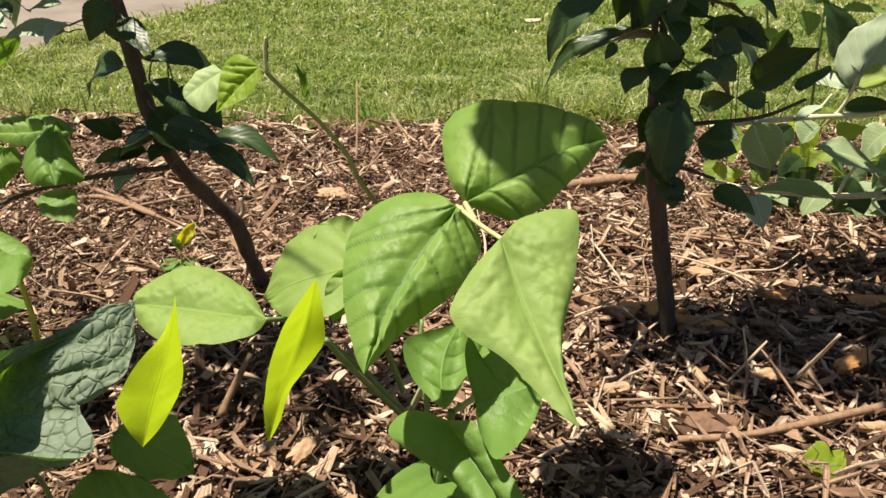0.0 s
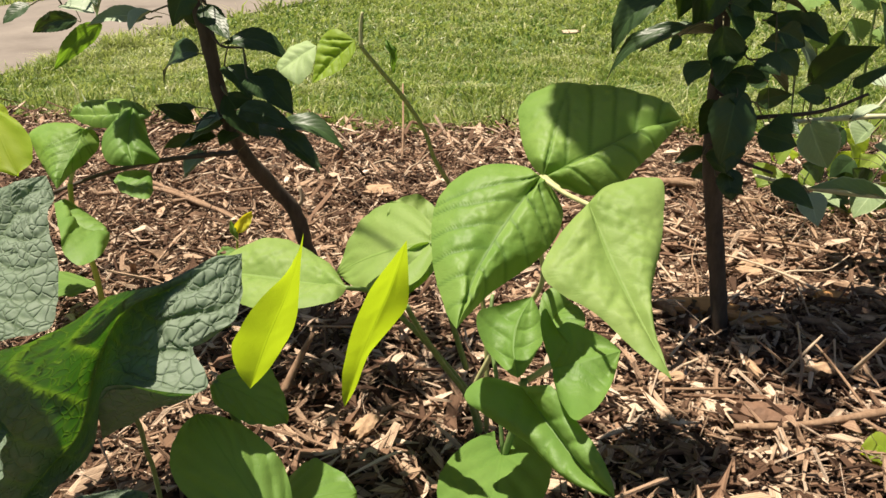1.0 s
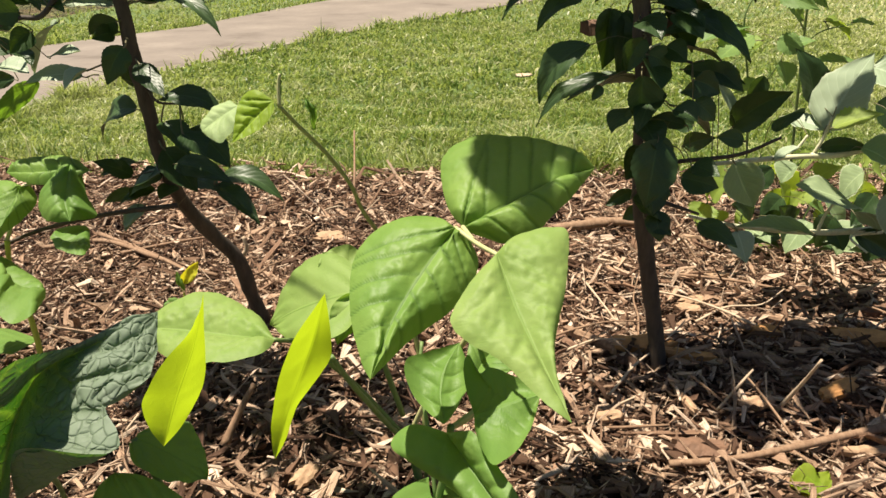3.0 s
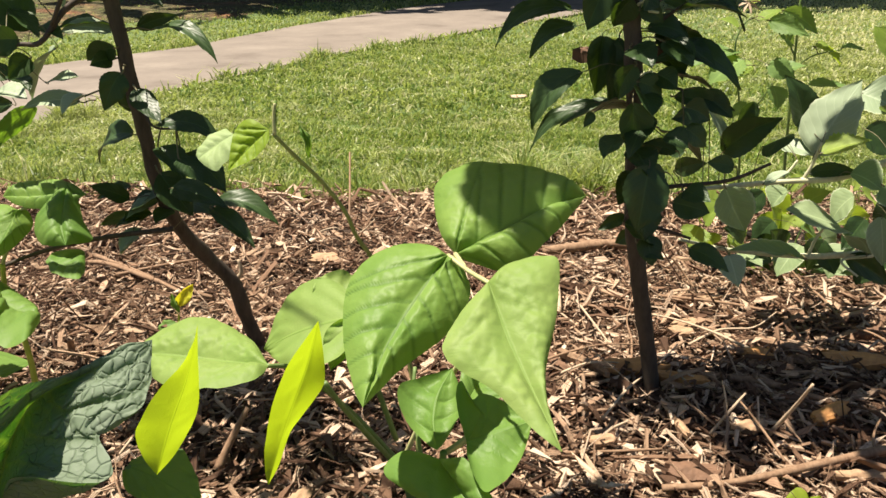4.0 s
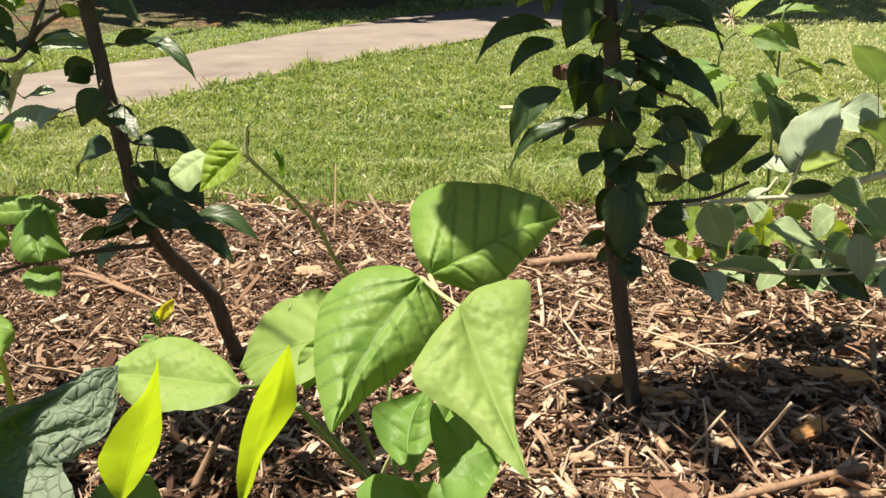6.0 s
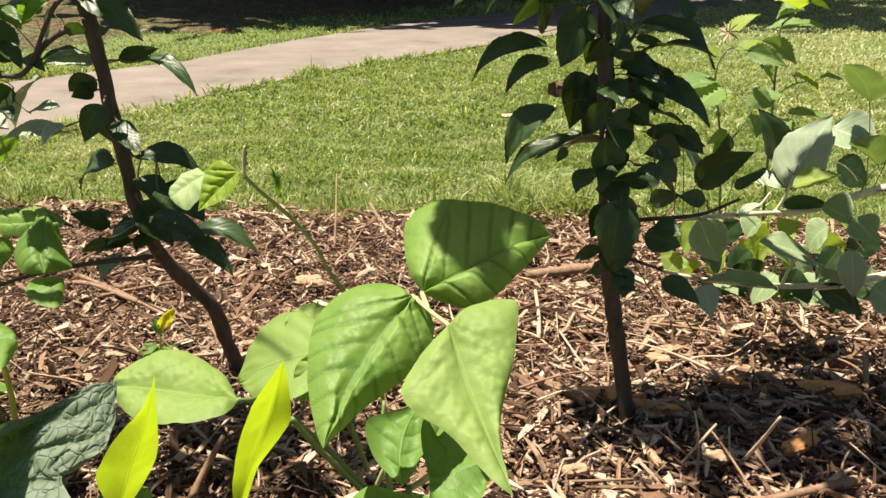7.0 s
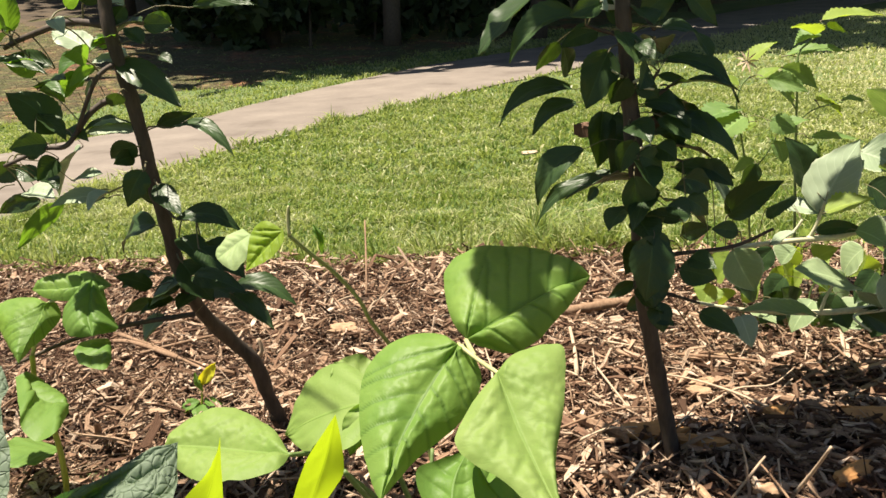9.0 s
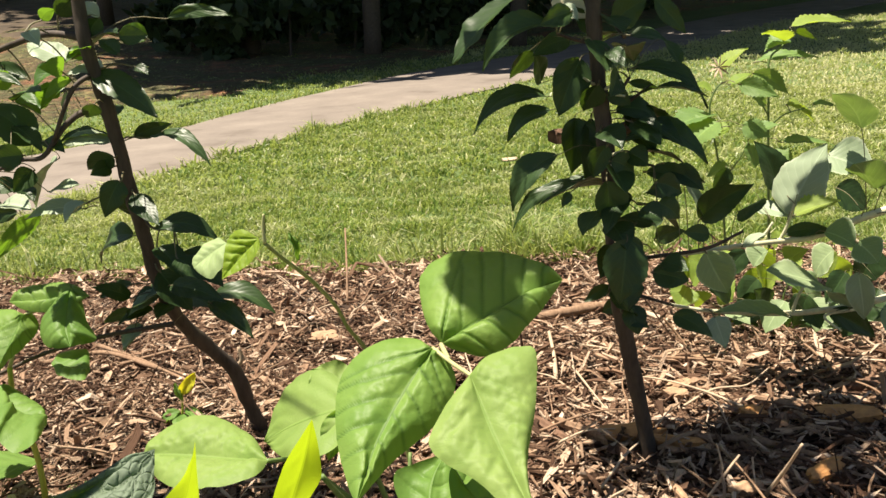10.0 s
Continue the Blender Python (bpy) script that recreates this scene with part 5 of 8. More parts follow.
simple_leaf(apple_tree_b, (0.2439, 1.0700, 0.2421), (0.2758, 1.0635, 0.2227), (0.1941, -0.7894, 0.5824), 0.0275, 0.07, apple_leaf, (0.2482, 1.1120, 0.2410))
simple_leaf(apple_tree_b, (0.2391, 1.0896, 0.3341), (0.2612, 1.0509, 0.3564), (-0.7761, -0.5827, -0.2410), 0.0270, 0.04, apple_leaf, (0.2411, 1.1060, 0.3296))
simple_leaf(apple_tree_b, (0.2792, 1.0539, 0.4001), (0.3130, 1.0667, 0.3836), (0.4378, -0.8716, 0.2206), 0.0306, 0.08, apple_leaf, (0.2839, 1.0800, 0.4146))
simple_leaf(apple_tree_b, (0.2608, 1.0500, 0.3695), (0.2857, 1.0356, 0.3593), (-0.0256, -0.6083, 0.7933), 0.0332, 0.07, apple_leaf, (0.2385, 1.1035, 0.3648))
simple_leaf(apple_tree_b, (0.3054, 1.0929, 0.4117), (0.3404, 1.0781, 0.3837), (-0.0820, -0.9207, 0.3817), 0.0284, 0.04, apple_leaf, (0.2839, 1.0800, 0.4146))
simple_leaf(apple_tree_b, (0.2708, 1.0659, 0.3258), (0.2361, 1.0453, 0.3191), (0.4349, -0.8375, 0.3308), 0.0269, 0.08, apple_leaf, (0.2866, 1.0800, 0.3065))
simple_leaf(apple_tree_b, (0.2901, 1.0652, 0.3052), (0.3152, 1.0367, 0.2999), (-0.4393, -0.5236, 0.7300), 0.0292, 0.04, apple_leaf, (0.2918, 1.0780, 0.3077))
simple_leaf(apple_tree_b, (0.2577, 1.0787, 0.4668), (0.2861, 1.0490, 0.4430), (-0.0283, -0.6405, 0.7674), 0.0374, 0.03, apple_leaf, (0.2294, 1.1000, 0.4656))
simple_leaf(apple_tree_b, (0.2621, 1.1425, 0.4465), (0.2918, 1.1214, 0.4211), (0.2519, -0.5809, 0.7740), 0.0500, 0.07, apple_leaf, (0.2311, 1.1000, 0.4460))
simple_leaf(apple_tree_b, (0.2058, 1.1174, 0.5234), (0.1852, 1.1030, 0.4997), (0.5883, -0.8083, -0.0228), 0.0361, 0.04, apple_leaf, (0.2244, 1.1000, 0.5229))
simple_leaf(apple_tree_b, (0.2371, 1.1169, 0.5842), (0.2520, 1.0908, 0.5647), (0.3570, -0.4212, 0.8337), 0.0452, 0.07, apple_leaf, (0.2203, 1.1000, 0.5844))
simple_leaf(apple_tree_b, (0.1945, 1.0663, 0.5909), (0.1567, 1.0344, 0.5778), (0.5927, -0.7814, 0.1955), 0.0278, 0.04, apple_leaf, (0.1794, 1.0810, 0.5680))
simple_leaf(apple_tree_b, (0.2165, 1.0578, 0.6834), (0.2412, 1.0389, 0.7202), (0.4694, -0.6162, -0.6324), 0.0592, 0.05, apple_leaf, (0.2151, 1.1000, 0.6811))
simple_leaf(apple_tree_b, (0.1807, 1.0800, 0.5969), (0.1993, 1.0553, 0.5799), (-0.1876, -0.6483, 0.7379), 0.0181, 0.06, pale_leaf, (0.1775, 1.0800, 0.5687))
simple_leaf(apple_tree_b, (0.2296, 1.0600, 0.5469), (0.2433, 1.0334, 0.5317), (-0.2752, -0.5811, 0.7659), 0.0155, 0.07, pale_leaf, (0.2227, 1.1000, 0.5419))
stalk(apple_tree_b, "trunk", [(0.2971, 1.1200, -0.0376), (0.2913, 1.1200, -0.0079), (0.2804, 1.1200, 0.0627), (0.2677, 1.1200, 0.1310), (0.2554, 1.1150, 0.1952), (0.2434, 1.1100, 0.2716), (0.2405, 1.1050, 0.3441), (0.2339, 1.1000, 0.4133), (0.2282, 1.1000, 0.4787), (0.2227, 1.1000, 0.5419), (0.2193, 1.1000, 0.6026), (0.2146, 1.1000, 0.6898), (0.2126, 1.1000, 0.7617)], 0.0108, 0.0085, bark)
stalk(apple_tree_b, "trunk", [(0.2126, 1.1000, 0.7500), (0.2080, 1.1050, 0.9500), (0.2150, 1.1100, 1.1500), (0.2050, 1.1200, 1.4000)], 0.0085, 0.0040, bark)
rng = np.random.default_rng(8)
for k in range(11):
    high, turn_a, reach = 0.74 + 0.05 * k, 2.4 * k + 0.5, rng.uniform(0.12, 0.30)
    tip_at = Vector((0.22 + reach * math.cos(turn_a), 1.02 + 0.3 * reach * math.sin(turn_a), high + 0.35 * reach))
    root_at = Vector((0.211, 1.105, high))
    stalk(apple_tree_b, "branch", [root_at, root_at.lerp(tip_at, 0.5) + Vector((0, 0, 0.02)), tip_at], 0.0034, 0.0014, bark)
    for f in (0.5, 0.92):
        spot = root_at.lerp(tip_at, f)
        for side_k in (0, 1):
            turn_b = turn_a + (1.3 if side_k else -1.3) * rng.uniform(0.6, 1.3)
            start = spot + Vector((0.018 * math.cos(turn_b), 0.018 * math.sin(turn_b), 0.008))
            end = start + Vector((0.075 * math.cos(turn_b), 0.075 * math.sin(turn_b), rng.uniform(-0.05, 0.0)))
            simple_leaf(apple_tree_b, start, end, (0.2 * rng.normal(), -0.3, 0.9), rng.uniform(0.034, 0.050), 0.10, apple_leaf, spot)
stalk(apple_tree_b, "branch", [(0.2404, 1.1100, 0.2933), (0.2866, 1.0800, 0.3065), (0.3385, 1.0600, 0.3189), (0.3775, 1.0500, 0.3401)], 0.0030, 0.0016, bark)
stalk(apple_tree_b, "branch", [(0.2449, 1.1100, 0.2569), (0.2786, 1.1000, 0.2487), (0.3100, 1.0900, 0.2408)], 0.0030, 0.0016, bark)
stalk(apple_tree_b, "branch", [(0.2313, 1.1000, 0.4134), (0.2541, 1.0900, 0.4207), (0.2839, 1.0800, 0.4146)], 0.0030, 0.0016, bark)
stalk(apple_tree_b, "branch", [(0.2262, 1.1000, 0.4916), (0.2466, 1.0900, 0.5008), (0.2588, 1.0900, 0.5157)], 0.0030, 0.0016, bark)
stalk(apple_tree_b, "branch", [(0.2226, 1.1000, 0.5542), (0.1968, 1.0900, 0.5617), (0.1775, 1.0800, 0.5687)], 0.0030, 0.0016, bark)
simple_leaf(apple_tree_a, (-0.4742, 1.0400, 0.5998), (-0.4664, 1.0200, 0.6451), (-0.2593, -0.8990, -0.3528), 0.0363, 0.06, glow_leaf, (-0.4665, 1.0500, 0.5851))
simple_leaf(apple_tree_a, (-0.4806, 1.0400, 0.5859), (-0.5056, 1.0200, 0.5705), (0.0262, -0.6283, 0.7776), 0.0243, 0.06, glow_leaf, (-0.4727, 1.0500, 0.5823))
simple_leaf(apple_tree_a, (-0.5082, 1.0400, 0.5716), (-0.4179, 1.0200, 0.5501), (0.1421, -0.3512, 0.9255), 0.0277, 0.06, apple_leaf, (-0.5388, 1.0500, 0.5794))
simple_leaf(apple_tree_a, (-0.3818, 1.0400, 0.5714), (-0.4062, 1.0200, 0.5471), (-0.0720, -0.7334, 0.6760), 0.0259, 0.06, glow_leaf, (-0.3752, 1.0500, 0.5709))
simple_leaf(apple_tree_a, (-0.3751, 1.0400, 0.5586), (-0.4022, 1.0200, 0.5245), (-0.1390, -0.8020, 0.5809), 0.0229, 0.06, glow_leaf, (-0.3695, 1.0500, 0.5643))
simple_leaf(apple_tree_a, (-0.4437, 1.0400, 0.5430), (-0.4032, 1.0200, 0.5189), (0.1702, -0.5989, 0.7825), 0.0208, 0.06, glow_leaf, (-0.4565, 1.0500, 0.5463))
simple_leaf(apple_tree_a, (-0.5255, 1.0400, 0.5209), (-0.5093, 1.0200, 0.4686), (0.2858, -0.8623, 0.4180), 0.0358, 0.06, glow_leaf, (-0.5488, 1.0500, 0.5344))
simple_leaf(apple_tree_a, (-0.3316, 1.0400, 0.4801), (-0.3870, 1.0200, 0.4833), (0.2352, -0.5215, 0.8202), 0.0281, 0.12, pale_leaf, (-0.3291, 1.0500, 0.4842))
simple_leaf(apple_tree_a, (-0.3373, 1.0400, 0.5616), (-0.3650, 1.0200, 0.5598), (0.2713, -0.4550, 0.8481), 0.0183, 0.10, pale_leaf, (-0.3375, 1.0500, 0.5627))
simple_leaf(apple_tree_a, (-0.3467, 1.0400, 0.5868), (-0.3634, 1.0200, 0.5731), (0.0701, -0.6035, 0.7943), 0.0170, 0.06, glow_leaf, (-0.3422, 1.0500, 0.5848))
simple_leaf(apple_tree_a, (-0.5222, 1.0400, 0.4200), (-0.5486, 1.0200, 0.4006), (-0.0287, -0.6751, 0.7372), 0.0266, 0.06, apple_leaf, (-0.5060, 1.0500, 0.4246))
simple_leaf(apple_tree_a, (-0.3836, 1.0400, 0.4054), (-0.4476, 1.0200, 0.3998), (0.1042, -0.5630, 0.8199), 0.0262, 0.10, pale_leaf, (-0.3744, 1.0500, 0.4066))
simple_leaf(apple_tree_a, (-0.4770, 1.0600, 0.6016), (-0.4995, 1.0400, 0.6284), (0.8289, -0.2842, 0.4818), 0.0262, 0.06, glow_leaf, (-0.4721, 1.0700, 0.5886))
stalk(apple_tree_b, "spur", [(0.2288, 1.1000, 0.5019), (0.2363, 1.0850, 0.5073), (0.2467, 1.0750, 0.5140)], 0.0022, 0.0012, pale_bark, "pale woody spur")
stalk(apple_tree_b, "spur", [(0.2339, 1.1000, 0.4942), (0.2402, 1.0850, 0.4973), (0.2507, 1.0750, 0.4962)], 0.0022, 0.0012, pale_bark, "pale woody spur")
stalk(apple_tree_b, "spur", [(0.2313, 1.1000, 0.4215), (0.2390, 1.0850, 0.4298), (0.2484, 1.0750, 0.4353)], 0.0022, 0.0012, pale_bark, "pale woody spur")
stalk(apple_tree_b, "spur", [(0.2314, 1.1000, 0.4169), (0.2418, 1.0850, 0.4149), (0.2551, 1.0750, 0.4140)], 0.0022, 0.0012, pale_bark, "pale woody spur")
stalk(apple_tree_b, "spur", [(0.2225, 1.1000, 0.5085), (0.2142, 1.0850, 0.5127), (0.2055, 1.0750, 0.5190)], 0.0022, 0.0012, pale_bark, "pale woody spur")
apple_tree_c = thing("apple_tree", "apple tree with pale downy branches reaching low over the mulch", "apple tree", (1.1, 1.6, 0), "young apple trees")
stalk(apple_tree_c, "trunk", [(1.1, 1.6, -0.02), (1.1, 1.6, 0.2), (1.09, 1.6, 0.45), (1.08, 1.62, 0.75), (1.05, 1.65, 0.95), (1.0, 1.65, 1.3)], 0.018, 0.007, bark)
for low, join in ((0.24, (0.8800, 1.4200, 0.3452)), (0.16, (0.9101, 1.4200, 0.1852))):
    stalk(apple_tree_c, "limb", [(1.1, 1.6, low), (0.99, 1.50, low + 0.04), join], 0.009, 0.006, pale_bark)
simple_leaf(apple_tree_c, (0.4919, 1.2400, 0.3057), (0.5392, 1.2417, 0.4068), (-0.8406, -0.3667, 0.3987), 0.0998, 0.04, pale_leaf, (0.4899, 1.2300, 0.3050))
simple_leaf(apple_tree_c, (0.5430, 1.2600, 0.3892), (0.5999, 1.2306, 0.3596), (0.0520, -0.6567, 0.7523), 0.0742, 0.07, pale_leaf, (0.4968, 1.2300, 0.3294))
simple_leaf(apple_tree_c, (0.4897, 1.2840, 0.3340), (0.4566, 1.2810, 0.4096), (0.3298, -0.9379, 0.1073), 0.0495, 0.09, apple_leaf, (0.4968, 1.2300, 0.3294))
simple_leaf(apple_tree_c, (0.3660, 1.2100, 0.3151), (0.4226, 1.1654, 0.3708), (-0.5265, -0.8391, -0.1369), 0.0455, 0.08, apple_leaf, (0.3691, 1.2170, 0.2716))
simple_leaf(apple_tree_c, (0.3461, 1.2100, 0.3688), (0.3287, 1.1917, 0.3860), (0.2677, 0.5121, 0.8162), 0.0115, 0.03, pale_leaf, (0.3561, 1.2150, 0.2706))
simple_leaf(apple_tree_c, (0.3754, 1.2100, 0.3149), (0.3351, 1.2006, 0.3813), (0.5240, -0.8275, 0.2016), 0.0162, 0.09, pale_leaf, (0.3755, 1.2180, 0.2720))
simple_leaf(apple_tree_c, (0.3748, 1.2100, 0.2762), (0.4042, 1.1987, 0.2175), (0.0235, -0.9795, 0.1999), 0.0529, 0.05, downy_leaf, (0.3755, 1.2180, 0.2720))
simple_leaf(apple_tree_c, (0.4125, 1.1994, 0.3276), (0.4366, 1.1590, 0.3481), (0.6007, -0.0476, -0.7980), 0.0521, 0.06, apple_leaf, (0.4112, 1.2230, 0.2744))
simple_leaf(apple_tree_c, (0.4604, 1.2836, 0.3174), (0.5043, 1.2421, 0.3048), (-0.2218, -0.4913, 0.8423), 0.0295, 0.04, pale_leaf, (0.4697, 1.2300, 0.3056))
simple_leaf(apple_tree_c, (0.4813, 1.1950, 0.3211), (0.5334, 1.1759, 0.3427), (-0.4520, -0.2698, 0.8502), 0.0430, 0.03, berry_leaf, (0.4934, 1.2300, 0.3172))
simple_leaf(apple_tree_c, (0.5431, 1.2155, 0.2121), (0.4524, 1.1970, 0.2484), (0.3988, -0.1980, 0.8954), 0.0698, 0.05, downy_leaf, (0.5198, 1.2400, 0.2117))
simple_leaf(apple_tree_c, (0.3857, 1.1951, 0.1871), (0.3908, 1.1526, 0.1562), (-0.3680, -0.5752, 0.7305), 0.0338, 0.09, pale_leaf, (0.3812, 1.2280, 0.1840))
simple_leaf(apple_tree_c, (0.4924, 1.2079, 0.1756), (0.3857, 1.1960, 0.1916), (0.1709, -0.2505, 0.9529), 0.0333, 0.05, downy_leaf, (0.4865, 1.2390, 0.1711))
simple_leaf(apple_tree_c, (0.5824, 1.2431, 0.4210), (0.5264, 1.2036, 0.4753), (0.4748, 0.4024, 0.7827), 0.0527, 0.05, downy_leaf, (0.6008, 1.2530, 0.3022))
simple_leaf(apple_tree_c, (0.5711, 1.2008, 0.2429), (0.5799, 1.1910, 0.1759), (-0.6290, -0.7768, 0.0305), 0.0358, 0.09, pale_leaf, (0.5198, 1.2400, 0.2117))
simple_leaf(apple_tree_c, (0.5528, 1.2498, 0.1688), (0.6291, 1.2605, 0.1211), (0.3007, -0.9128, 0.2763), 0.0383, 0.03, apple_leaf, (0.5508, 1.2520, 0.1697))
simple_leaf(apple_tree_c, (0.4868, 1.2440, 0.2836), (0.5501, 1.2306, 0.2876), (-0.2147, -0.9204, 0.3269), 0.0222, 0.05, apple_leaf, (0.4828, 1.2335, 0.2833))
simple_leaf(apple_tree_c, (0.4963, 1.2525, 0.2409), (0.5292, 1.2547, 0.2580), (-0.4291, -0.2764, 0.8599), 0.0404, 0.08, berry_leaf, (0.5198, 1.2400, 0.2117))
simple_leaf(apple_tree_c, (0.4266, 1.2208, 0.2749), (0.4535, 1.2049, 0.2954), (-0.6555, -0.1608, 0.7379), 0.0245, 0.08, pale_leaf, (0.4263, 1.2250, 0.2754))
simple_leaf(apple_tree_c, (0.3089, 1.2124, 0.2930), (0.3414, 1.1749, 0.3131), (-0.7278, -0.6799, -0.0897), 0.0282, 0.04, apple_leaf, (0.3238, 1.2100, 0.2681))
simple_leaf(apple_tree_c, (0.5743, 1.3000, 0.3360), (0.6247, 1.3052, 0.3008), (0.3426, -0.8667, 0.3625), 0.0550, 0.05, apple_leaf, (0.6008, 1.2530, 0.3022))
simple_leaf(apple_tree_c, (0.5885, 1.2030, 0.3469), (0.5403, 1.1633, 0.3913), (0.3397, 0.4875, 0.8043), 0.0532, 0.04, downy_leaf, (0.5916, 1.2500, 0.3002))
simple_leaf(apple_tree_c, (0.5652, 1.1984, 0.2819), (0.5873, 1.1813, 0.2561), (-0.0207, -0.8406, 0.5412), 0.0476, 0.06, downy_leaf, (0.5521, 1.2440, 0.2879))
simple_leaf(apple_tree_c, (0.6253, 1.2145, 0.3061), (0.6390, 1.1735, 0.3580), (-0.8667, 0.2532, 0.4298), 0.0851, 0.07, downy_leaf, (0.6101, 1.2560, 0.3043))
simple_leaf(apple_tree_c, (0.6077, 1.1948, 0.3836), (0.6262, 1.1628, 0.4219), (-0.3961, -0.7894, -0.4690), 0.0542, 0.05, apple_leaf, (0.6101, 1.2560, 0.3043))
simple_leaf(apple_tree_c, (0.6024, 1.1999, 0.1880), (0.6383, 1.1822, 0.1627), (0.1370, -0.7101, 0.6906), 0.0675, 0.05, downy_leaf, (0.5715, 1.2400, 0.1689))
simple_leaf(apple_tree_c, (0.6668, 1.2652, 0.2125), (0.7110, 1.2564, 0.2304), (-0.2303, -0.9689, 0.0904), 0.0581, 0.07, apple_leaf, (0.6633, 1.2840, 0.1770))
simple_leaf(apple_tree_c, (0.6635, 1.2660, 0.4442), (0.6259, 1.2583, 0.5039), (0.3205, -0.9438, 0.0811), 0.0694, 0.06, downy_leaf, (0.6843, 1.2800, 0.3203))
simple_leaf(apple_tree_c, (0.6847, 1.2717, 0.4058), (0.7258, 1.2693, 0.4556), (0.2412, -0.9392, -0.2444), 0.0800, 0.07, apple_leaf, (0.6843, 1.2800, 0.3203))
simple_leaf(apple_tree_c, (0.6838, 1.2601, 0.4797), (0.6354, 1.2325, 0.5449), (0.7089, 0.2834, 0.6458), 0.0777, 0.08, downy_leaf, (0.6843, 1.2800, 0.3203))
simple_leaf(apple_tree_c, (0.6756, 1.2282, 0.5158), (0.6872, 1.1917, 0.5607), (-0.4744, -0.7388, -0.4787), 0.0530, 0.04, apple_leaf, (0.6843, 1.2800, 0.3203))
simple_leaf(apple_tree_c, (0.3237, 1.2163, 0.3188), (0.2902, 1.2152, 0.3317), (0.1564, -0.9312, 0.3294), 0.0323, 0.03, apple_leaf, (0.3303, 1.2110, 0.2686))
simple_leaf(apple_tree_c, (0.4251, 1.2900, 0.3751), (0.4051, 1.2946, 0.3389), (0.1859, -0.9564, -0.2253), 0.0311, 0.03, apple_leaf, (0.4697, 1.2300, 0.3056))
simple_leaf(apple_tree_c, (0.4869, 1.3000, 0.1514), (0.4568, 1.2583, 0.2011), (0.6079, -0.7497, -0.2614), 0.0428, 0.05, apple_leaf, (0.4966, 1.2400, 0.1701))
simple_leaf(apple_tree_c, (0.4467, 1.3000, 0.1539), (0.4895, 1.3109, 0.1669), (0.1784, -0.9597, 0.2173), 0.0419, 0.07, apple_leaf, (0.4560, 1.2360, 0.1743))
simple_leaf(apple_tree_c, (0.5285, 1.2131, 0.2942), (0.5648, 1.1960, 0.2750), (0.0973, -0.6450, 0.7580), 0.0509, 0.05, downy_leaf, (0.5257, 1.2400, 0.2796))
simple_leaf(apple_tree_c, (0.5463, 1.2900, 0.1558), (0.5544, 1.2665, 0.1344), (-0.2310, -0.6976, 0.6782), 0.0341, 0.07, apple_leaf, (0.5508, 1.2520, 0.1697))
simple_leaf(apple_tree_c, (0.4795, 1.2727, 0.2559), (0.4604, 1.2749, 0.2292), (-0.7912, -0.2830, 0.5421), 0.0482, 0.04, downy_leaf, (0.4805, 1.2350, 0.2767))
simple_leaf(apple_tree_c, (0.5832, 1.2430, 0.1724), (0.5408, 1.2092, 0.2096), (0.3601, 0.4470, 0.8189), 0.0526, 0.07, pale_leaf, (0.5838, 1.2480, 0.1676))
simple_leaf(apple_tree_c, (0.5341, 1.2900, 0.3710), (0.5212, 1.2740, 0.3350), (0.5544, -0.8161, 0.1634), 0.0429, 0.08, apple_leaf, (0.4968, 1.2300, 0.3294))
# low, mostly dark leaves, added to stand for shade in gaps under the branches
simple_leaf(apple_tree_c, (0.4438, 1.3200, 0.1646), (0.4003, 1.2827, 0.1958), (0.7019, -0.6974, 0.1450), 0.0382, 0.08, apple_leaf, (0.4560, 1.2360, 0.1743))
simple_leaf(apple_tree_c, (0.5323, 1.3400, 0.1558), (0.4975, 1.3250, 0.1074), (-0.6816, -0.3989, 0.6134), 0.0557, 0.06, downy_leaf, (0.5508, 1.2520, 0.1697))
simple_leaf(apple_tree_c, (0.5563, 1.3200, 0.1712), (0.5298, 1.3037, 0.1244), (0.3555, -0.9268, 0.1213), 0.0633, 0.09, apple_leaf, (0.5688, 1.2560, 0.1696))
simple_leaf(apple_tree_c, (0.6055, 1.3400, 0.1544), (0.5730, 1.3296, 0.1044), (-0.7365, -0.3808, 0.5591), 0.0614, 0.09, downy_leaf, (0.6251, 1.2720, 0.1733))
simple_leaf(apple_tree_c, (0.6301, 1.3200, 0.1432), (0.6072, 1.3137, 0.1013), (-0.1982, -0.9479, 0.2493), 0.0458, 0.08, apple_leaf, (0.6346, 1.2750, 0.1742))
simple_leaf(apple_tree_c, (0.6681, 1.3400, 0.1710), (0.6335, 1.3223, 0.1155), (-0.1680, -0.9037, 0.3938), 0.0500, 0.09, apple_leaf, (0.6824, 1.2900, 0.1789))
simple_leaf(apple_tree_c, (0.4958, 1.3600, 0.1862), (0.4520, 1.3171, 0.1475), (0.4357, -0.8062, 0.4003), 0.0475, 0.06, apple_leaf, (0.5237, 1.2460, 0.1699))
simple_leaf(apple_tree_c, (0.5538, 1.3600, 0.1849), (0.5960, 1.3723, 0.1246), (0.7394, -0.5346, 0.4093), 0.0719, 0.05, downy_leaf, (0.5778, 1.2580, 0.1695))
simple_leaf(apple_tree_c, (0.6268, 1.3600, 0.1922), (0.5854, 1.3290, 0.1497), (0.1575, -0.8644, 0.4774), 0.0454, 0.04, apple_leaf, (0.6537, 1.2810, 0.1761))
simple_leaf(apple_tree_c, (0.6719, 1.3600, 0.2265), (0.6415, 1.3516, 0.1677), (-0.0035, -0.9896, 0.1438), 0.0547, 0.08, apple_leaf, (0.7052, 1.3030, 0.1796))
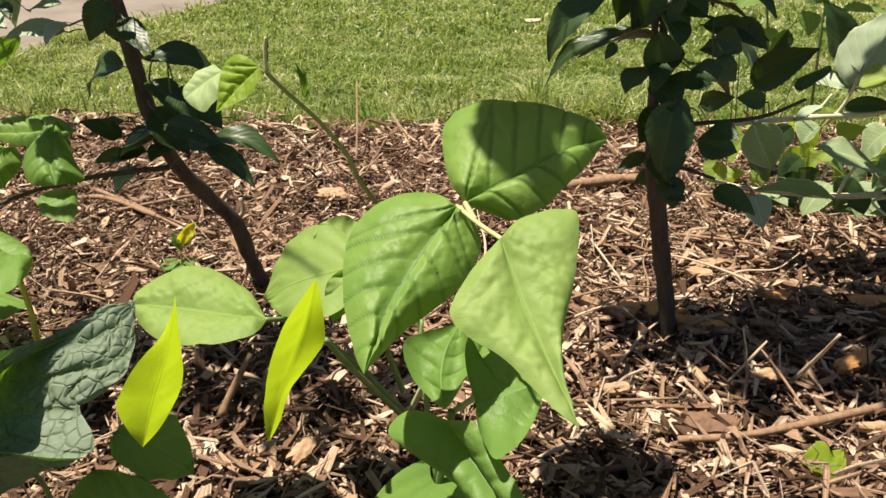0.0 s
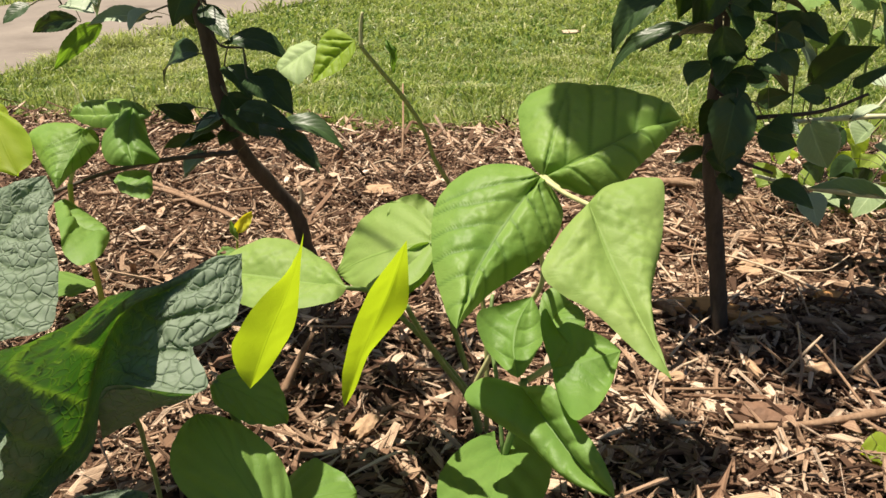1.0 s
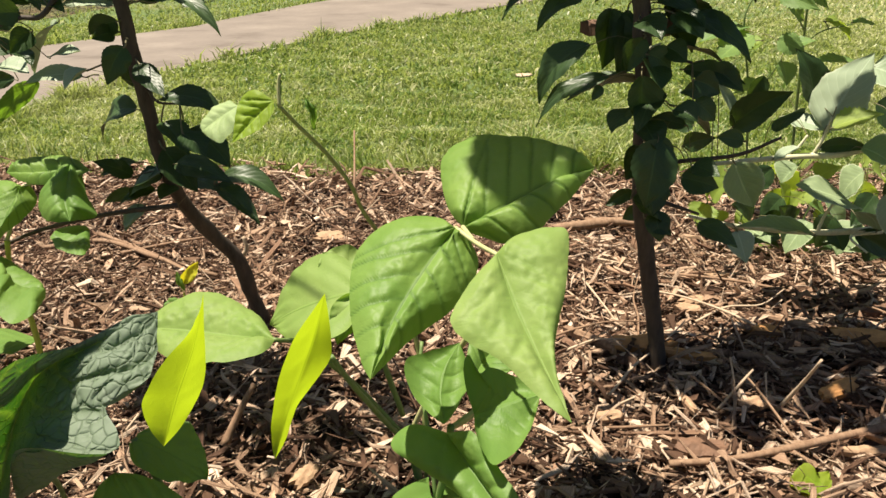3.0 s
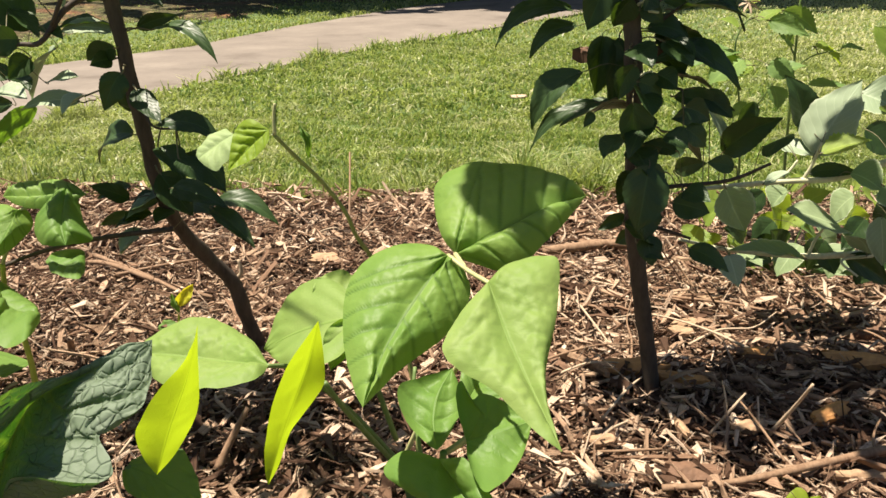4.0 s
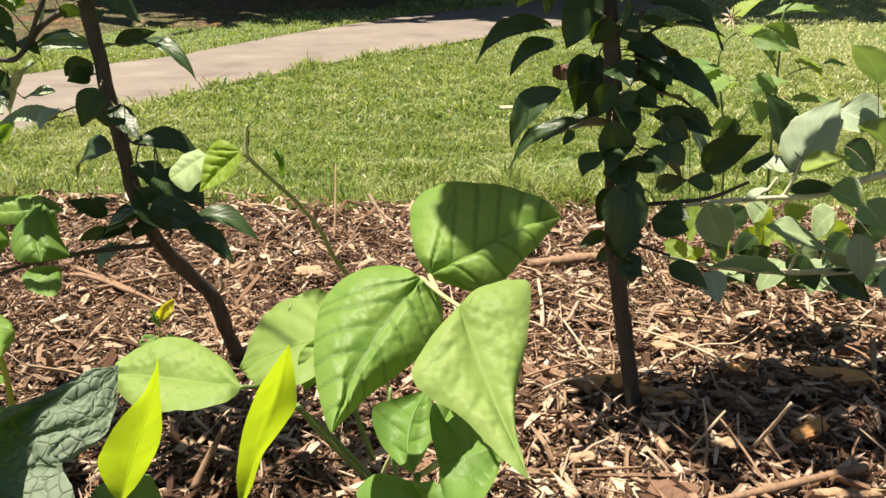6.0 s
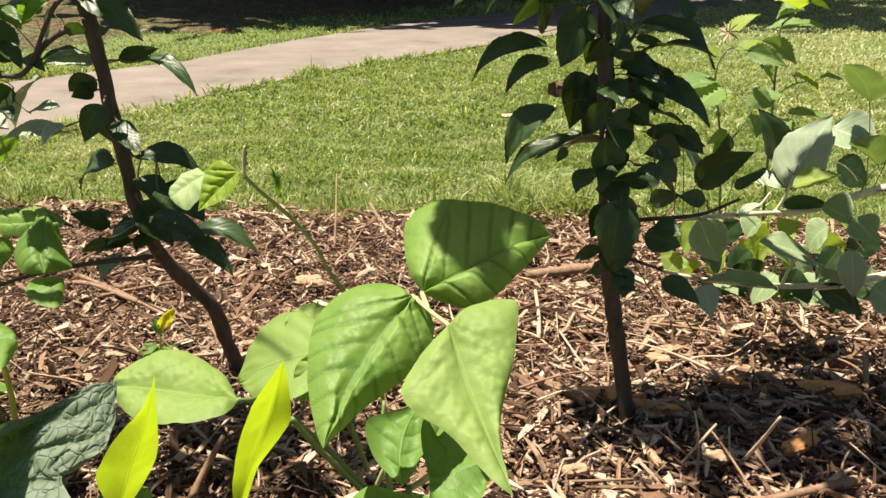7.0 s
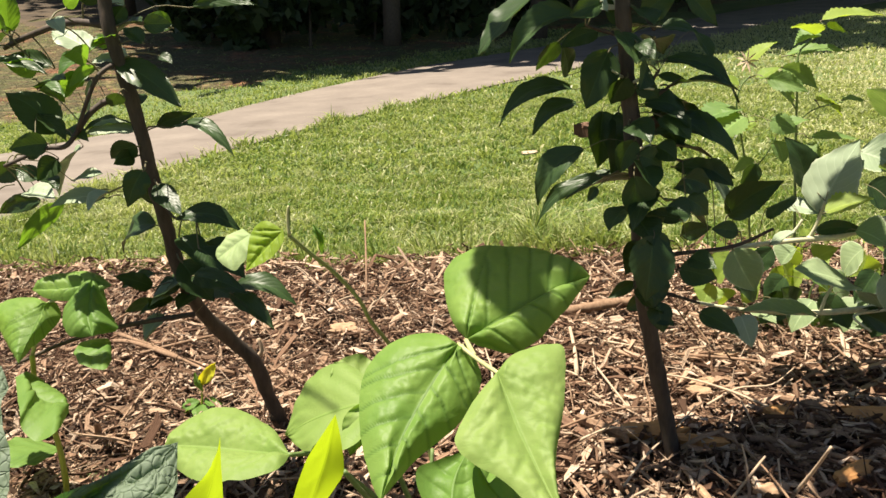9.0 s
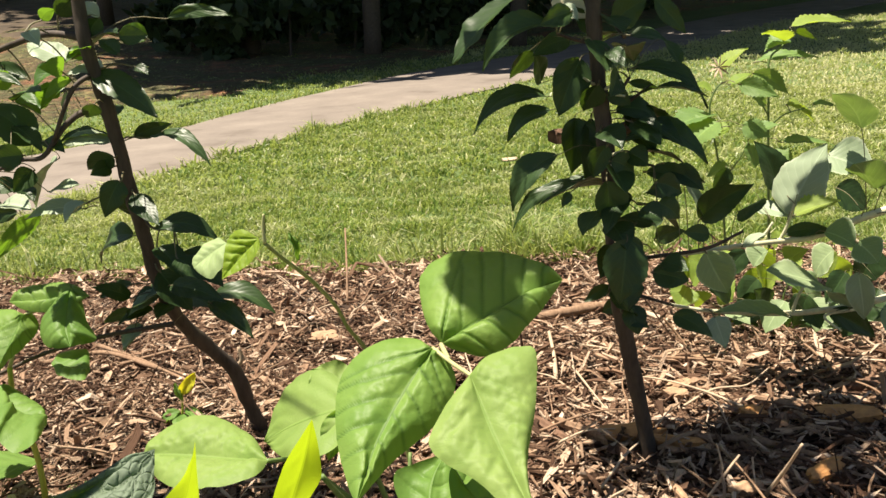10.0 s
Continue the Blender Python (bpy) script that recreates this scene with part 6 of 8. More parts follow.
simple_leaf(apple_tree_c, (0.4829, 1.3800, 0.2260), (0.4345, 1.3507, 0.1905), (0.2673, -0.8898, 0.3700), 0.0395, 0.04, apple_leaf, (0.5188, 1.2400, 0.2096))
simple_leaf(apple_tree_c, (0.6161, 1.3800, 0.2224), (0.5942, 1.3989, 0.1716), (-0.9250, -0.0685, 0.3737), 0.0729, 0.08, downy_leaf, (0.6537, 1.2810, 0.1761))
stalk(apple_tree_c, "branch", [(0.8800, 1.4200, 0.3452), (0.6843, 1.2800, 0.3203), (0.5916, 1.2500, 0.3002), (0.5257, 1.2400, 0.2796), (0.4642, 1.2300, 0.2777), (0.3885, 1.2200, 0.2730), (0.3238, 1.2100, 0.2681)], 0.0065, 0.0025, pale_bark)
stalk(apple_tree_c, "branch", [(0.9101, 1.4200, 0.1852), (0.6824, 1.2900, 0.1789), (0.5869, 1.2600, 0.1695), (0.4966, 1.2400, 0.1701), (0.3951, 1.2300, 0.1806), (0.3255, 1.2200, 0.1979)], 0.0065, 0.0022, pale_bark)
stalk(apple_tree_c, "branch", [(0.4805, 1.2350, 0.2767), (0.4882, 1.2300, 0.2989), (0.4968, 1.2300, 0.3294)], 0.0026, 0.0018, pale_bark)
stalk(apple_tree_c, "branch", [(0.5042, 1.2400, 0.1683), (0.5101, 1.2400, 0.1914), (0.5198, 1.2400, 0.2117)], 0.0026, 0.0018, pale_bark)
stalk(apple_tree_c, "branch", [(0.4351, 1.2300, 0.2753), (0.4578, 1.2300, 0.2881), (0.4697, 1.2300, 0.3056)], 0.0024, 0.0016, pale_bark)
stalk(apple_tree_c, "branch", [(0.6022, 1.2600, 0.1658), (0.5409, 1.2200, 0.1719), (0.5557, 1.2000, 0.1567)], 0.0024, 0.0014, pale_bark)


def upper_crown(tree, points, count, rng, reach=0.10, broad=1.0, deep=1.0):
    """Leaves along the top of a young trunk, and the shoots that carry them."""
    line = smooth_line(points, 8)
    for k in range(count):
        q = line[int(rng.integers(2, len(line)))]
        a = rng.uniform(0, 2 * math.pi)
        out = Vector((broad * math.cos(a), deep * math.sin(a), rng.uniform(-0.1, 0.5)))
        foot = q + out * rng.uniform(0.01, reach)
        end = foot + (out + Vector((0, 0, -0.5))).normalized() * rng.uniform(0.06, 0.095)
        simple_leaf(tree, foot, end, (0.3 * out.x, 0.3 * out.y, 1), rng.uniform(0.035, 0.052), 0.1, apple_leaf)
        if k % 3 == 0:
            stalk(tree, "branch", [q, foot, foot + out * 0.02], 0.0025, 0.001, bark)


rng = np.random.default_rng(8)
top_a, top_b = (-0.375, 0.86, 0.66), (0.262, 1.10, 0.74)
stalk(apple_tree_a, "leader", [top_a, (-0.385, 0.92, 0.85), (-0.35, 0.86, 0.98), (-0.28, 0.78, 1.04)], 0.007, 0.002, bark)
stalk(apple_tree_b, "leader", [top_b, (0.30, 1.10, 0.84), (0.335, 1.12, 0.96), (0.34, 1.13, 1.15)], 0.006, 0.002, bark)
# unseen leaves, added along the sun's ray to shade the bean's top leaf
for k, spot in enumerate([(0.1051, 0.8700, 0.3593), (0.1288, 0.8600, 0.3569), (0.1469, 0.8450, 0.3520), (0.0960, 0.8300, 0.3447), (0.1191, 0.8300, 0.3402), (0.0918, 0.8150, 0.3297), (0.1100, 0.8050, 0.3259), (0.0860, 0.8600, 0.3516), (0.1332, 0.8400, 0.3425)]):
    foot = Vector(spot) + TO_SUN * ((1.02 + 0.02 * (k % 4) - spot[2]) / TO_SUN.z)
    out = Vector((math.cos(2.4 * k), math.sin(2.4 * k), -0.2))
    simple_leaf(apple_tree_a, foot - out * 0.035, foot + out * 0.04, (0.1, 0, 1), 0.044, 0.06, apple_leaf, (-0.1, 0.84, 1.05))
# out-of-view branch, added to hold these shading leaves
stalk(apple_tree_a, "branch", [(-0.36, 0.87, 0.96), (-0.2, 0.85, 1.03), (-0.06, 0.83, 1.06)], 0.004, 0.002, bark)
upper_crown(apple_tree_a, [(-0.38, 0.92, 0.70), (-0.385, 0.95, 0.85), (-0.37, 0.90, 0.98)], 20, rng)
upper_crown(apple_tree_b, [(0.285, 1.10, 0.80), (0.30, 1.10, 0.86), (0.335, 1.12, 0.98), (0.34, 1.13, 1.12)], 60, rng, 0.20, 1.0, 0.3)
upper_crown(apple_tree_b, [(0.265, 1.115, 0.30), (0.25, 1.11, 0.46), (0.26, 1.10, 0.62)], 12, rng, 0.04, 0.6, 0.8)
upper_crown(apple_tree_c, [(1.08, 1.62, 0.75), (1.05, 1.65, 0.95), (1.0, 1.65, 1.25)], 24, rng, 0.2)
bean_plant = thing("bean_plant", "bean plant with broad bright green three-part leaves in the mulch", "bean plant", (0.03, 0.88, 0))
leaf_sheet(bean_plant, [(0.0566, 0.7220, 0.3434), (0.0366, 0.6914, 0.3216), (0.0204, 0.6562, 0.2999), (0.0131, 0.6170, 0.2807)], [(0.0396, 0.7354, 0.3466), (0.0189, 0.7343, 0.3452), (-0.0037, 0.7237, 0.3366), (-0.0136, 0.7053, 0.3230), (-0.0117, 0.6779, 0.3050), (-0.0033, 0.6504, 0.2897), (0.0045, 0.6328, 0.2812)], [(0.0644, 0.7357, 0.3317), (0.0726, 0.7173, 0.3184), (0.0678, 0.6997, 0.3062), (0.0547, 0.6832, 0.2954), (0.0334, 0.6664, 0.2848), (0.0171, 0.6480, 0.2744)], "bean", puff=0.006)
leaf_sheet(bean_plant, [(0.0575, 0.7780, 0.3247), (0.0872, 0.7940, 0.3366), (0.1231, 0.8080, 0.3520), (0.1608, 0.8230, 0.3618)], [(0.0461, 0.7940, 0.3310), (0.0379, 0.8170, 0.3455), (0.0354, 0.8470, 0.3621), (0.0499, 0.8620, 0.3723), (0.0719, 0.8670, 0.3780), (0.1040, 0.8620, 0.3774), (0.1328, 0.8470, 0.3733), (0.1512, 0.8330, 0.3673)], [(0.0678, 0.7780, 0.3183), (0.0857, 0.7780, 0.3125), (0.1013, 0.7780, 0.3139), (0.1189, 0.7830, 0.3243), (0.1389, 0.7980, 0.3411), (0.1527, 0.8130, 0.3535)], "bean", puff=0.010)
leaf_sheet(bean_plant, [(0.0870, 0.6710, 0.3441), (0.0995, 0.6419, 0.3214), (0.1153, 0.6102, 0.3005), (0.1314, 0.5760, 0.2826)], [(0.0726, 0.6521, 0.3332), (0.0623, 0.6353, 0.3202), (0.0621, 0.6261, 0.3136), (0.0727, 0.6170, 0.3078), (0.0906, 0.6071, 0.3023), (0.1080, 0.5919, 0.2942), (0.1215, 0.5793, 0.2883)], [(0.0982, 0.6845, 0.3511), (0.1167, 0.6886, 0.3552), (0.1315, 0.6870, 0.3542), (0.1320, 0.6712, 0.3406), (0.1296, 0.6522, 0.3253), (0.1242, 0.6300, 0.3090), (0.1227, 0.6110, 0.2966), (0.1260, 0.5936, 0.2867)], "broad", puff=0.005)
leaf_sheet(bean_plant, [(-0.0903, 0.7450, 0.2389), (-0.1313, 0.7570, 0.2342), (-0.1734, 0.7650, 0.2338), (-0.2120, 0.7700, 0.2325)], [(-0.1159, 0.7800, 0.2431), (-0.1485, 0.8000, 0.2498), (-0.1736, 0.8000, 0.2528), (-0.2004, 0.8000, 0.2438), (-0.2132, 0.7900, 0.2361)], [(-0.0940, 0.7250, 0.2364), (-0.1132, 0.7150, 0.2338), (-0.1404, 0.7150, 0.2317), (-0.1707, 0.7300, 0.2256), (-0.1953, 0.7500, 0.2261)], "broad", puff=0.006)
leaf_sheet(bean_plant, [(-0.0961, 0.5650, 0.2632), (-0.0789, 0.5550, 0.3012), (-0.0603, 0.5450, 0.3379), (-0.0468, 0.5350, 0.3718)], [(-0.1025, 0.5650, 0.2745), (-0.0991, 0.5550, 0.2953), (-0.0921, 0.5500, 0.3088), (-0.0778, 0.5450, 0.3278), (-0.0623, 0.5400, 0.3446), (-0.0506, 0.5350, 0.3611)], [(-0.0852, 0.5650, 0.2754), (-0.0740, 0.5650, 0.2920), (-0.0645, 0.5600, 0.3103), (-0.0597, 0.5550, 0.3259), (-0.0534, 0.5450, 0.3493)], "young", label="yellow-green leaf glowing in the sun")
leaf_sheet(bean_plant, [(-0.0274, 0.6750, 0.3113), (-0.0443, 0.6950, 0.2648), (-0.0684, 0.7100, 0.2076), (-0.0895, 0.7150, 0.1475)], [(-0.0356, 0.6750, 0.3001), (-0.0505, 0.6800, 0.2790), (-0.0649, 0.6900, 0.2506), (-0.0774, 0.7000, 0.2206), (-0.0872, 0.7100, 0.1865), (-0.0907, 0.7150, 0.1596)], [(-0.0298, 0.6900, 0.2835), (-0.0340, 0.7000, 0.2496), (-0.0535, 0.7150, 0.2176), (-0.0678, 0.7200, 0.1953), (-0.0744, 0.7200, 0.1806), (-0.0826, 0.7200, 0.1592)], "young", label="yellow-green leaf glowing in the sun")
blade(bean_plant, (-0.0343, 0.8100, 0.2536), (-0.1235, 0.8300, 0.2089), (-0.0859, 0.8600, 0.2649), (-0.0604, 0.7750, 0.2173), "broad", 0.008, 0.10)
blade(bean_plant, (-0.0393, 0.8400, 0.2409), (-0.0787, 0.8600, 0.2695), (-0.0744, 0.8400, 0.2453), (-0.0455, 0.8700, 0.2667), "broad", 0.004, 0.10)
blade(bean_plant, (-0.0319, 0.8100, 0.2510), (-0.0495, 0.7800, 0.2168), (-0.0574, 0.8000, 0.2414), (-0.0300, 0.8000, 0.2317), "broad", 0.004, 0.05)
stalk(bean_plant, "petiole", [(0.0564, 0.7240, 0.3427), (0.0728, 0.7020, 0.3392), (0.0884, 0.6730, 0.3418)], 0.0017, 0.0016, petiole_mat)
stalk(bean_plant, "petiole", [(0.0590, 0.7260, 0.3403), (0.0560, 0.7800, 0.2750), (0.0603, 0.8100, 0.2200), (0.0282, 0.8300, 0.1569), (-0.0028, 0.8500, 0.0810)], 0.0020, 0.0028, petiole_mat)
stalk(bean_plant, "petiole", [(0.0590, 0.7600, 0.3310), (0.0632, 0.7400, 0.3337), (0.0686, 0.7120, 0.3387)], 0.0020, 0.0022, petiole_mat)
stalk(bean_plant, "petiole", [(-0.0371, 0.7150, 0.2420), (-0.0309, 0.7450, 0.2023), (-0.0201, 0.8000, 0.1370), (-0.0052, 0.8300, 0.0910), (0.0032, 0.8500, 0.0483)], 0.0022, 0.0030, green_stem)
stalk(bean_plant, "petiole", [(-0.0343, 0.8100, 0.2536), (-0.0279, 0.8300, 0.2010), (-0.0077, 0.8500, 0.1065)], 0.0020, 0.0030, green_stem)
stalk(bean_plant, "petiole", [(-0.0914, 0.7450, 0.2388), (-0.0763, 0.7800, 0.2157), (-0.0439, 0.8200, 0.1534), (-0.0013, 0.8400, 0.0845)], 0.0020, 0.0030, green_stem)
stalk(bean_plant, "stem", [(-0.0039, 0.8500, 0.0823), (0.0032, 0.8500, 0.0483), (0.0091, 0.8550, 0.0036), (0.0109, 0.8600, -0.0216), (0.0097, 0.8700, -0.0901)], 0.0040, 0.0050, green_stem)
young_bean_plant = thing("bean_plant", "low young bean plant with folded mid-green leaves", "bean plant", (0.05, 0.78, 0))
leaf_sheet(young_bean_plant, [(0.0504, 0.6990, 0.1904), (0.0716, 0.6700, 0.1802), (0.0942, 0.6420, 0.1684), (0.1153, 0.6230, 0.1615)], [(0.0376, 0.7080, 0.1891), (0.0202, 0.7080, 0.1887), (0.0088, 0.6940, 0.1807), (0.0234, 0.6800, 0.1777), (0.0411, 0.6700, 0.1733), (0.0589, 0.6610, 0.1677), (0.0789, 0.6420, 0.1625), (0.0963, 0.6280, 0.1620)], [(0.0626, 0.6840, 0.2016), (0.0731, 0.6750, 0.2068), (0.0875, 0.6610, 0.1942), (0.1012, 0.6420, 0.1874), (0.1120, 0.6280, 0.1734)], "smooth", puff=0.006)
leaf_sheet(young_bean_plant, [(0.0716, 0.6890, 0.2133), (0.0886, 0.6970, 0.2157), (0.1049, 0.7030, 0.2188), (0.1193, 0.7080, 0.2206)], [(0.0644, 0.7080, 0.2236), (0.0613, 0.7270, 0.2313), (0.0651, 0.7360, 0.2352), (0.0731, 0.7220, 0.2276), (0.0823, 0.7270, 0.2303), (0.0986, 0.7220, 0.2273), (0.1112, 0.7170, 0.2234)], [(0.0740, 0.6700, 0.2099), (0.0816, 0.6520, 0.2044), (0.0894, 0.6420, 0.2047), (0.1028, 0.6610, 0.2044), (0.1129, 0.6840, 0.2091)], "smooth", puff=-0.006)
leaf_sheet(young_bean_plant, [(0.0469, 0.7170, 0.1857), (0.0415, 0.7410, 0.1971), (0.0443, 0.7640, 0.2109), (0.0537, 0.7830, 0.2218)], [(0.0381, 0.7270, 0.1844), (0.0209, 0.7410, 0.1936), (0.0116, 0.7550, 0.2063), (0.0125, 0.7640, 0.2148), (0.0270, 0.7740, 0.2172)], [(0.0522, 0.7170, 0.1931), (0.0611, 0.7360, 0.2009), (0.0649, 0.7500, 0.2062), (0.0604, 0.7640, 0.2168)], "smooth", puff=-0.008)
leaf_sheet(young_bean_plant, [(0.0649, 0.7740, 0.1909), (0.0736, 0.7930, 0.2003), (0.0853, 0.8020, 0.2098)], [(0.0596, 0.7830, 0.2020), (0.0619, 0.8020, 0.2143), (0.0704, 0.8070, 0.2193)], [(0.0813, 0.7740, 0.1970), (0.0966, 0.7780, 0.2009), (0.0950, 0.7930, 0.2065)], "smooth", puff=0.003)
blade(young_bean_plant, (0.0358, 0.7450, 0.0923), (0.0332, 0.6300, 0.0915), (-0.0091, 0.6800, 0.0982), (0.0766, 0.6900, 0.1091), "smooth", 0.006, 0.30)
stalk(young_bean_plant, "stem", [(0.0517, 0.7200, 0.1820), (0.0468, 0.7350, 0.1353), (0.0382, 0.7450, 0.0925), (0.0348, 0.7600, 0.0457), (0.0318, 0.7800, -0.0379)], 0.0030, 0.0035, green_stem)
stalk(young_bean_plant, "petiole", [(0.0502, 0.7250, 0.1762), (0.0609, 0.7300, 0.1823), (0.0703, 0.7350, 0.1884)], 0.0025, 0.0022, petiole_mat)
stalk(young_bean_plant, "petiole", [(0.0198, 0.8000, 0.2130), (0.0198, 0.7800, 0.1846), (0.0285, 0.7600, 0.1519), (0.0358, 0.7450, 0.0923)], 0.0016, 0.0020, green_stem)
stalk(young_bean_plant, "petiole", [(0.0472, 0.7500, 0.1588), (0.0595, 0.7500, 0.1672), (0.0724, 0.7550, 0.1753)], 0.0022, 0.0022, petiole_mat)
small_bean_plant = thing("bean_plant", "small shaded bean plant with round dark green leaves", "bean plant", (-0.1, 0.7, 0))
blade(small_bean_plant, (-0.0826, 0.5488, 0.1768), (-0.1406, 0.5836, 0.2294), (-0.1444, 0.5575, 0.1957), (-0.0932, 0.5836, 0.2038), "smooth", 0.006, 0.05)
blade(small_bean_plant, (-0.1031, 0.5749, 0.1606), (-0.0494, 0.6010, 0.1649), (-0.0873, 0.6184, 0.1652), (-0.0611, 0.5488, 0.1600), "smooth", 0.006, 0.05)
blade(small_bean_plant, (-0.1405, 0.6097, 0.2358), (-0.0910, 0.6010, 0.2151), (-0.1150, 0.6271, 0.2313), (-0.1192, 0.5836, 0.2214), "smooth", 0.004, 0.05)
stalk(small_bean_plant, "stem", [(-0.0922, 0.5662, 0.1621), (-0.1062, 0.6010, 0.1111), (-0.1548, 0.7000, -0.0231)], 0.0030, 0.0035, green_stem)
stalk(small_bean_plant, "petiole", [(-0.1405, 0.6097, 0.2358), (-0.1226, 0.6010, 0.2051), (-0.1001, 0.5836, 0.1466)], 0.0022, 0.0030, green_stem)
pole_bean_plant = thing("bean_plant", "bean plant with drooping leaves, yellow stem, by the crooked tree", "bean plant", (-0.5, 1.0, 0))
leaf_sheet(pole_bean_plant, [(-0.4669, 1.0091, 0.2873), (-0.4705, 0.9893, 0.2684), (-0.4732, 0.9701, 0.2506), (-0.4751, 0.9514, 0.2339)], [(-0.4936, 1.0235, 0.2889), (-0.5223, 1.0230, 0.2880), (-0.5406, 1.0136, 0.2785), (-0.5266, 0.9971, 0.2627), (-0.5054, 0.9790, 0.2460)], [(-0.4675, 1.0270, 0.2801), (-0.4553, 1.0143, 0.2679), (-0.4613, 1.0011, 0.2551), (-0.4770, 0.9862, 0.2409)], "bean", puff=0.006)
leaf_sheet(pole_bean_plant, [(-0.3891, 1.0240, 0.3026), (-0.4230, 1.0229, 0.3012), (-0.4574, 1.0207, 0.2987), (-0.4914, 1.0218, 0.2995)], [(-0.4248, 1.0534, 0.3072), (-0.4543, 1.0566, 0.3104), (-0.4880, 1.0512, 0.3044)], [(-0.4092, 1.0141, 0.2927), (-0.4401, 1.0091, 0.2876), (-0.4701, 1.0135, 0.2916)], "bean", puff=0.008)
leaf_sheet(pole_bean_plant, [(-0.4110, 1.0217, 0.3121), (-0.4068, 1.0030, 0.2942), (-0.4008, 0.9837, 0.2763), (-0.3883, 0.9656, 0.2601)], [(-0.4310, 1.0218, 0.3000), (-0.4405, 1.0047, 0.2834), (-0.4366, 0.9882, 0.2679), (-0.4203, 0.9750, 0.2561)], [(-0.4046, 1.0296, 0.2958), (-0.3896, 1.0092, 0.2762), (-0.3704, 0.9905, 0.2590), (-0.3841, 0.9867, 0.2552)], "smooth", puff=0.008)
leaf_sheet(pole_bean_plant, [(-0.4115, 0.9602, 0.2430), (-0.3866, 0.9552, 0.2392), (-0.3612, 0.9514, 0.2364)], [(-0.4231, 0.9979, 0.2403), (-0.4058, 1.0006, 0.2432), (-0.3891, 0.9990, 0.2420)], [(-0.3868, 0.9314, 0.2425), (-0.3700, 0.9253, 0.2379), (-0.3529, 0.9242, 0.2374)], "smooth", puff=0.004)
leaf_sheet(pole_bean_plant, [(-0.4872, 0.9571, 0.2142), (-0.4482, 0.9367, 0.1976), (-0.4049, 0.9224, 0.1871)], [(-0.4948, 0.9916, 0.1946), (-0.4643, 0.9795, 0.1843), (-0.4426, 0.9701, 0.1764)], [(-0.4287, 0.8785, 0.2112), (-0.4174, 0.8620, 0.1995), (-0.3925, 0.8504, 0.1923), (-0.3760, 0.8598, 0.1993)], "smooth", puff=0.010)
blade(pole_bean_plant, (-0.5733, 1.0000, 0.3037), (-0.5173, 0.9500, 0.2473), (-0.5905, 0.9700, 0.2676), (-0.5119, 0.9800, 0.2788), "young", 0.004, 0.10, "yellow-green leaf glowing in the sun")
blade(pole_bean_plant, (-0.6014, 1.0200, 0.3094), (-0.5639, 1.0000, 0.2801), (-0.5930, 1.0000, 0.2868), (-0.5660, 1.0200, 0.3026), "young", 0.004, 0.10, "yellow-green leaf glowing in the sun")
blade(pole_bean_plant, (-0.5209, 1.0500, 0.0679), (-0.5679, 1.0000, 0.0768), (-0.6030, 1.0800, 0.0632), (-0.5320, 1.0000, 0.0650), "smooth", 0.004, 0.05)
stalk(pole_bean_plant, "stem", [(-0.4929, 1.0000, 0.2231), (-0.4970, 1.0000, 0.1783), (-0.4884, 1.0000, 0.1478), (-0.4828, 1.0000, 0.1011), (-0.4831, 1.0000, 0.0613), (-0.4947, 1.0100, 0.0137)], 0.0030, 0.0040, yellow_stem)
stalk(pole_bean_plant, "petiole", [(-0.4929, 1.0000, 0.2231), (-0.4830, 1.0150, 0.2600), (-0.4669, 1.0120, 0.2860)], 0.0024, 0.0020, petiole_mat)
stalk(pole_bean_plant, "petiole", [(-0.4669, 1.0130, 0.2865), (-0.4400, 1.0300, 0.2900), (-0.4110, 1.0260, 0.3080)], 0.0018, 0.0016, petiole_mat)
bean_vine = thing("bean_vine", "climbing bean shoot with a young bright leaf at its tip", "bean plant", (0.04, 0.9, 0))
leaf_sheet(bean_vine, [(-0.1096, 0.7700, 0.4201), (-0.1225, 0.7680, 0.4117), (-0.1376, 0.7650, 0.4017)], [(-0.1236, 0.7850, 0.4213), (-0.1369, 0.7820, 0.4133), (-0.1427, 0.7750, 0.4048)], [(-0.1073, 0.7550, 0.4093), (-0.1172, 0.7500, 0.3966), (-0.1285, 0.7550, 0.3992)], "felt", label="pale grey-green downy young leaf", puff=0.003)
leaf_sheet(bean_vine, [(-0.0753, 0.7500, 0.4273), (-0.0886, 0.7450, 0.4157), (-0.1034, 0.7350, 0.3998)], [(-0.0895, 0.7550, 0.4338), (-0.1005, 0.7520, 0.4276), (-0.1020, 0.7420, 0.4141)], [(-0.0748, 0.7450, 0.4191), (-0.0834, 0.7380, 0.4089), (-0.0937, 0.7350, 0.4040)], "sprout", label="bright yellow-green leaf with dark veins")
blade(bean_vine, (-0.0716, 0.7500, 0.4251), (-0.0699, 0.7550, 0.4472), (-0.0718, 0.7500, 0.4361), (-0.0692, 0.7520, 0.4359), "smooth", 0.001, 0.00, fold=0.000)
blade(bean_vine, (-0.0557, 0.7800, 0.3996), (-0.0589, 0.7750, 0.4255), (-0.0608, 0.7750, 0.4131), (-0.0560, 0.7800, 0.4131), "smooth", 0.002, 0.00)
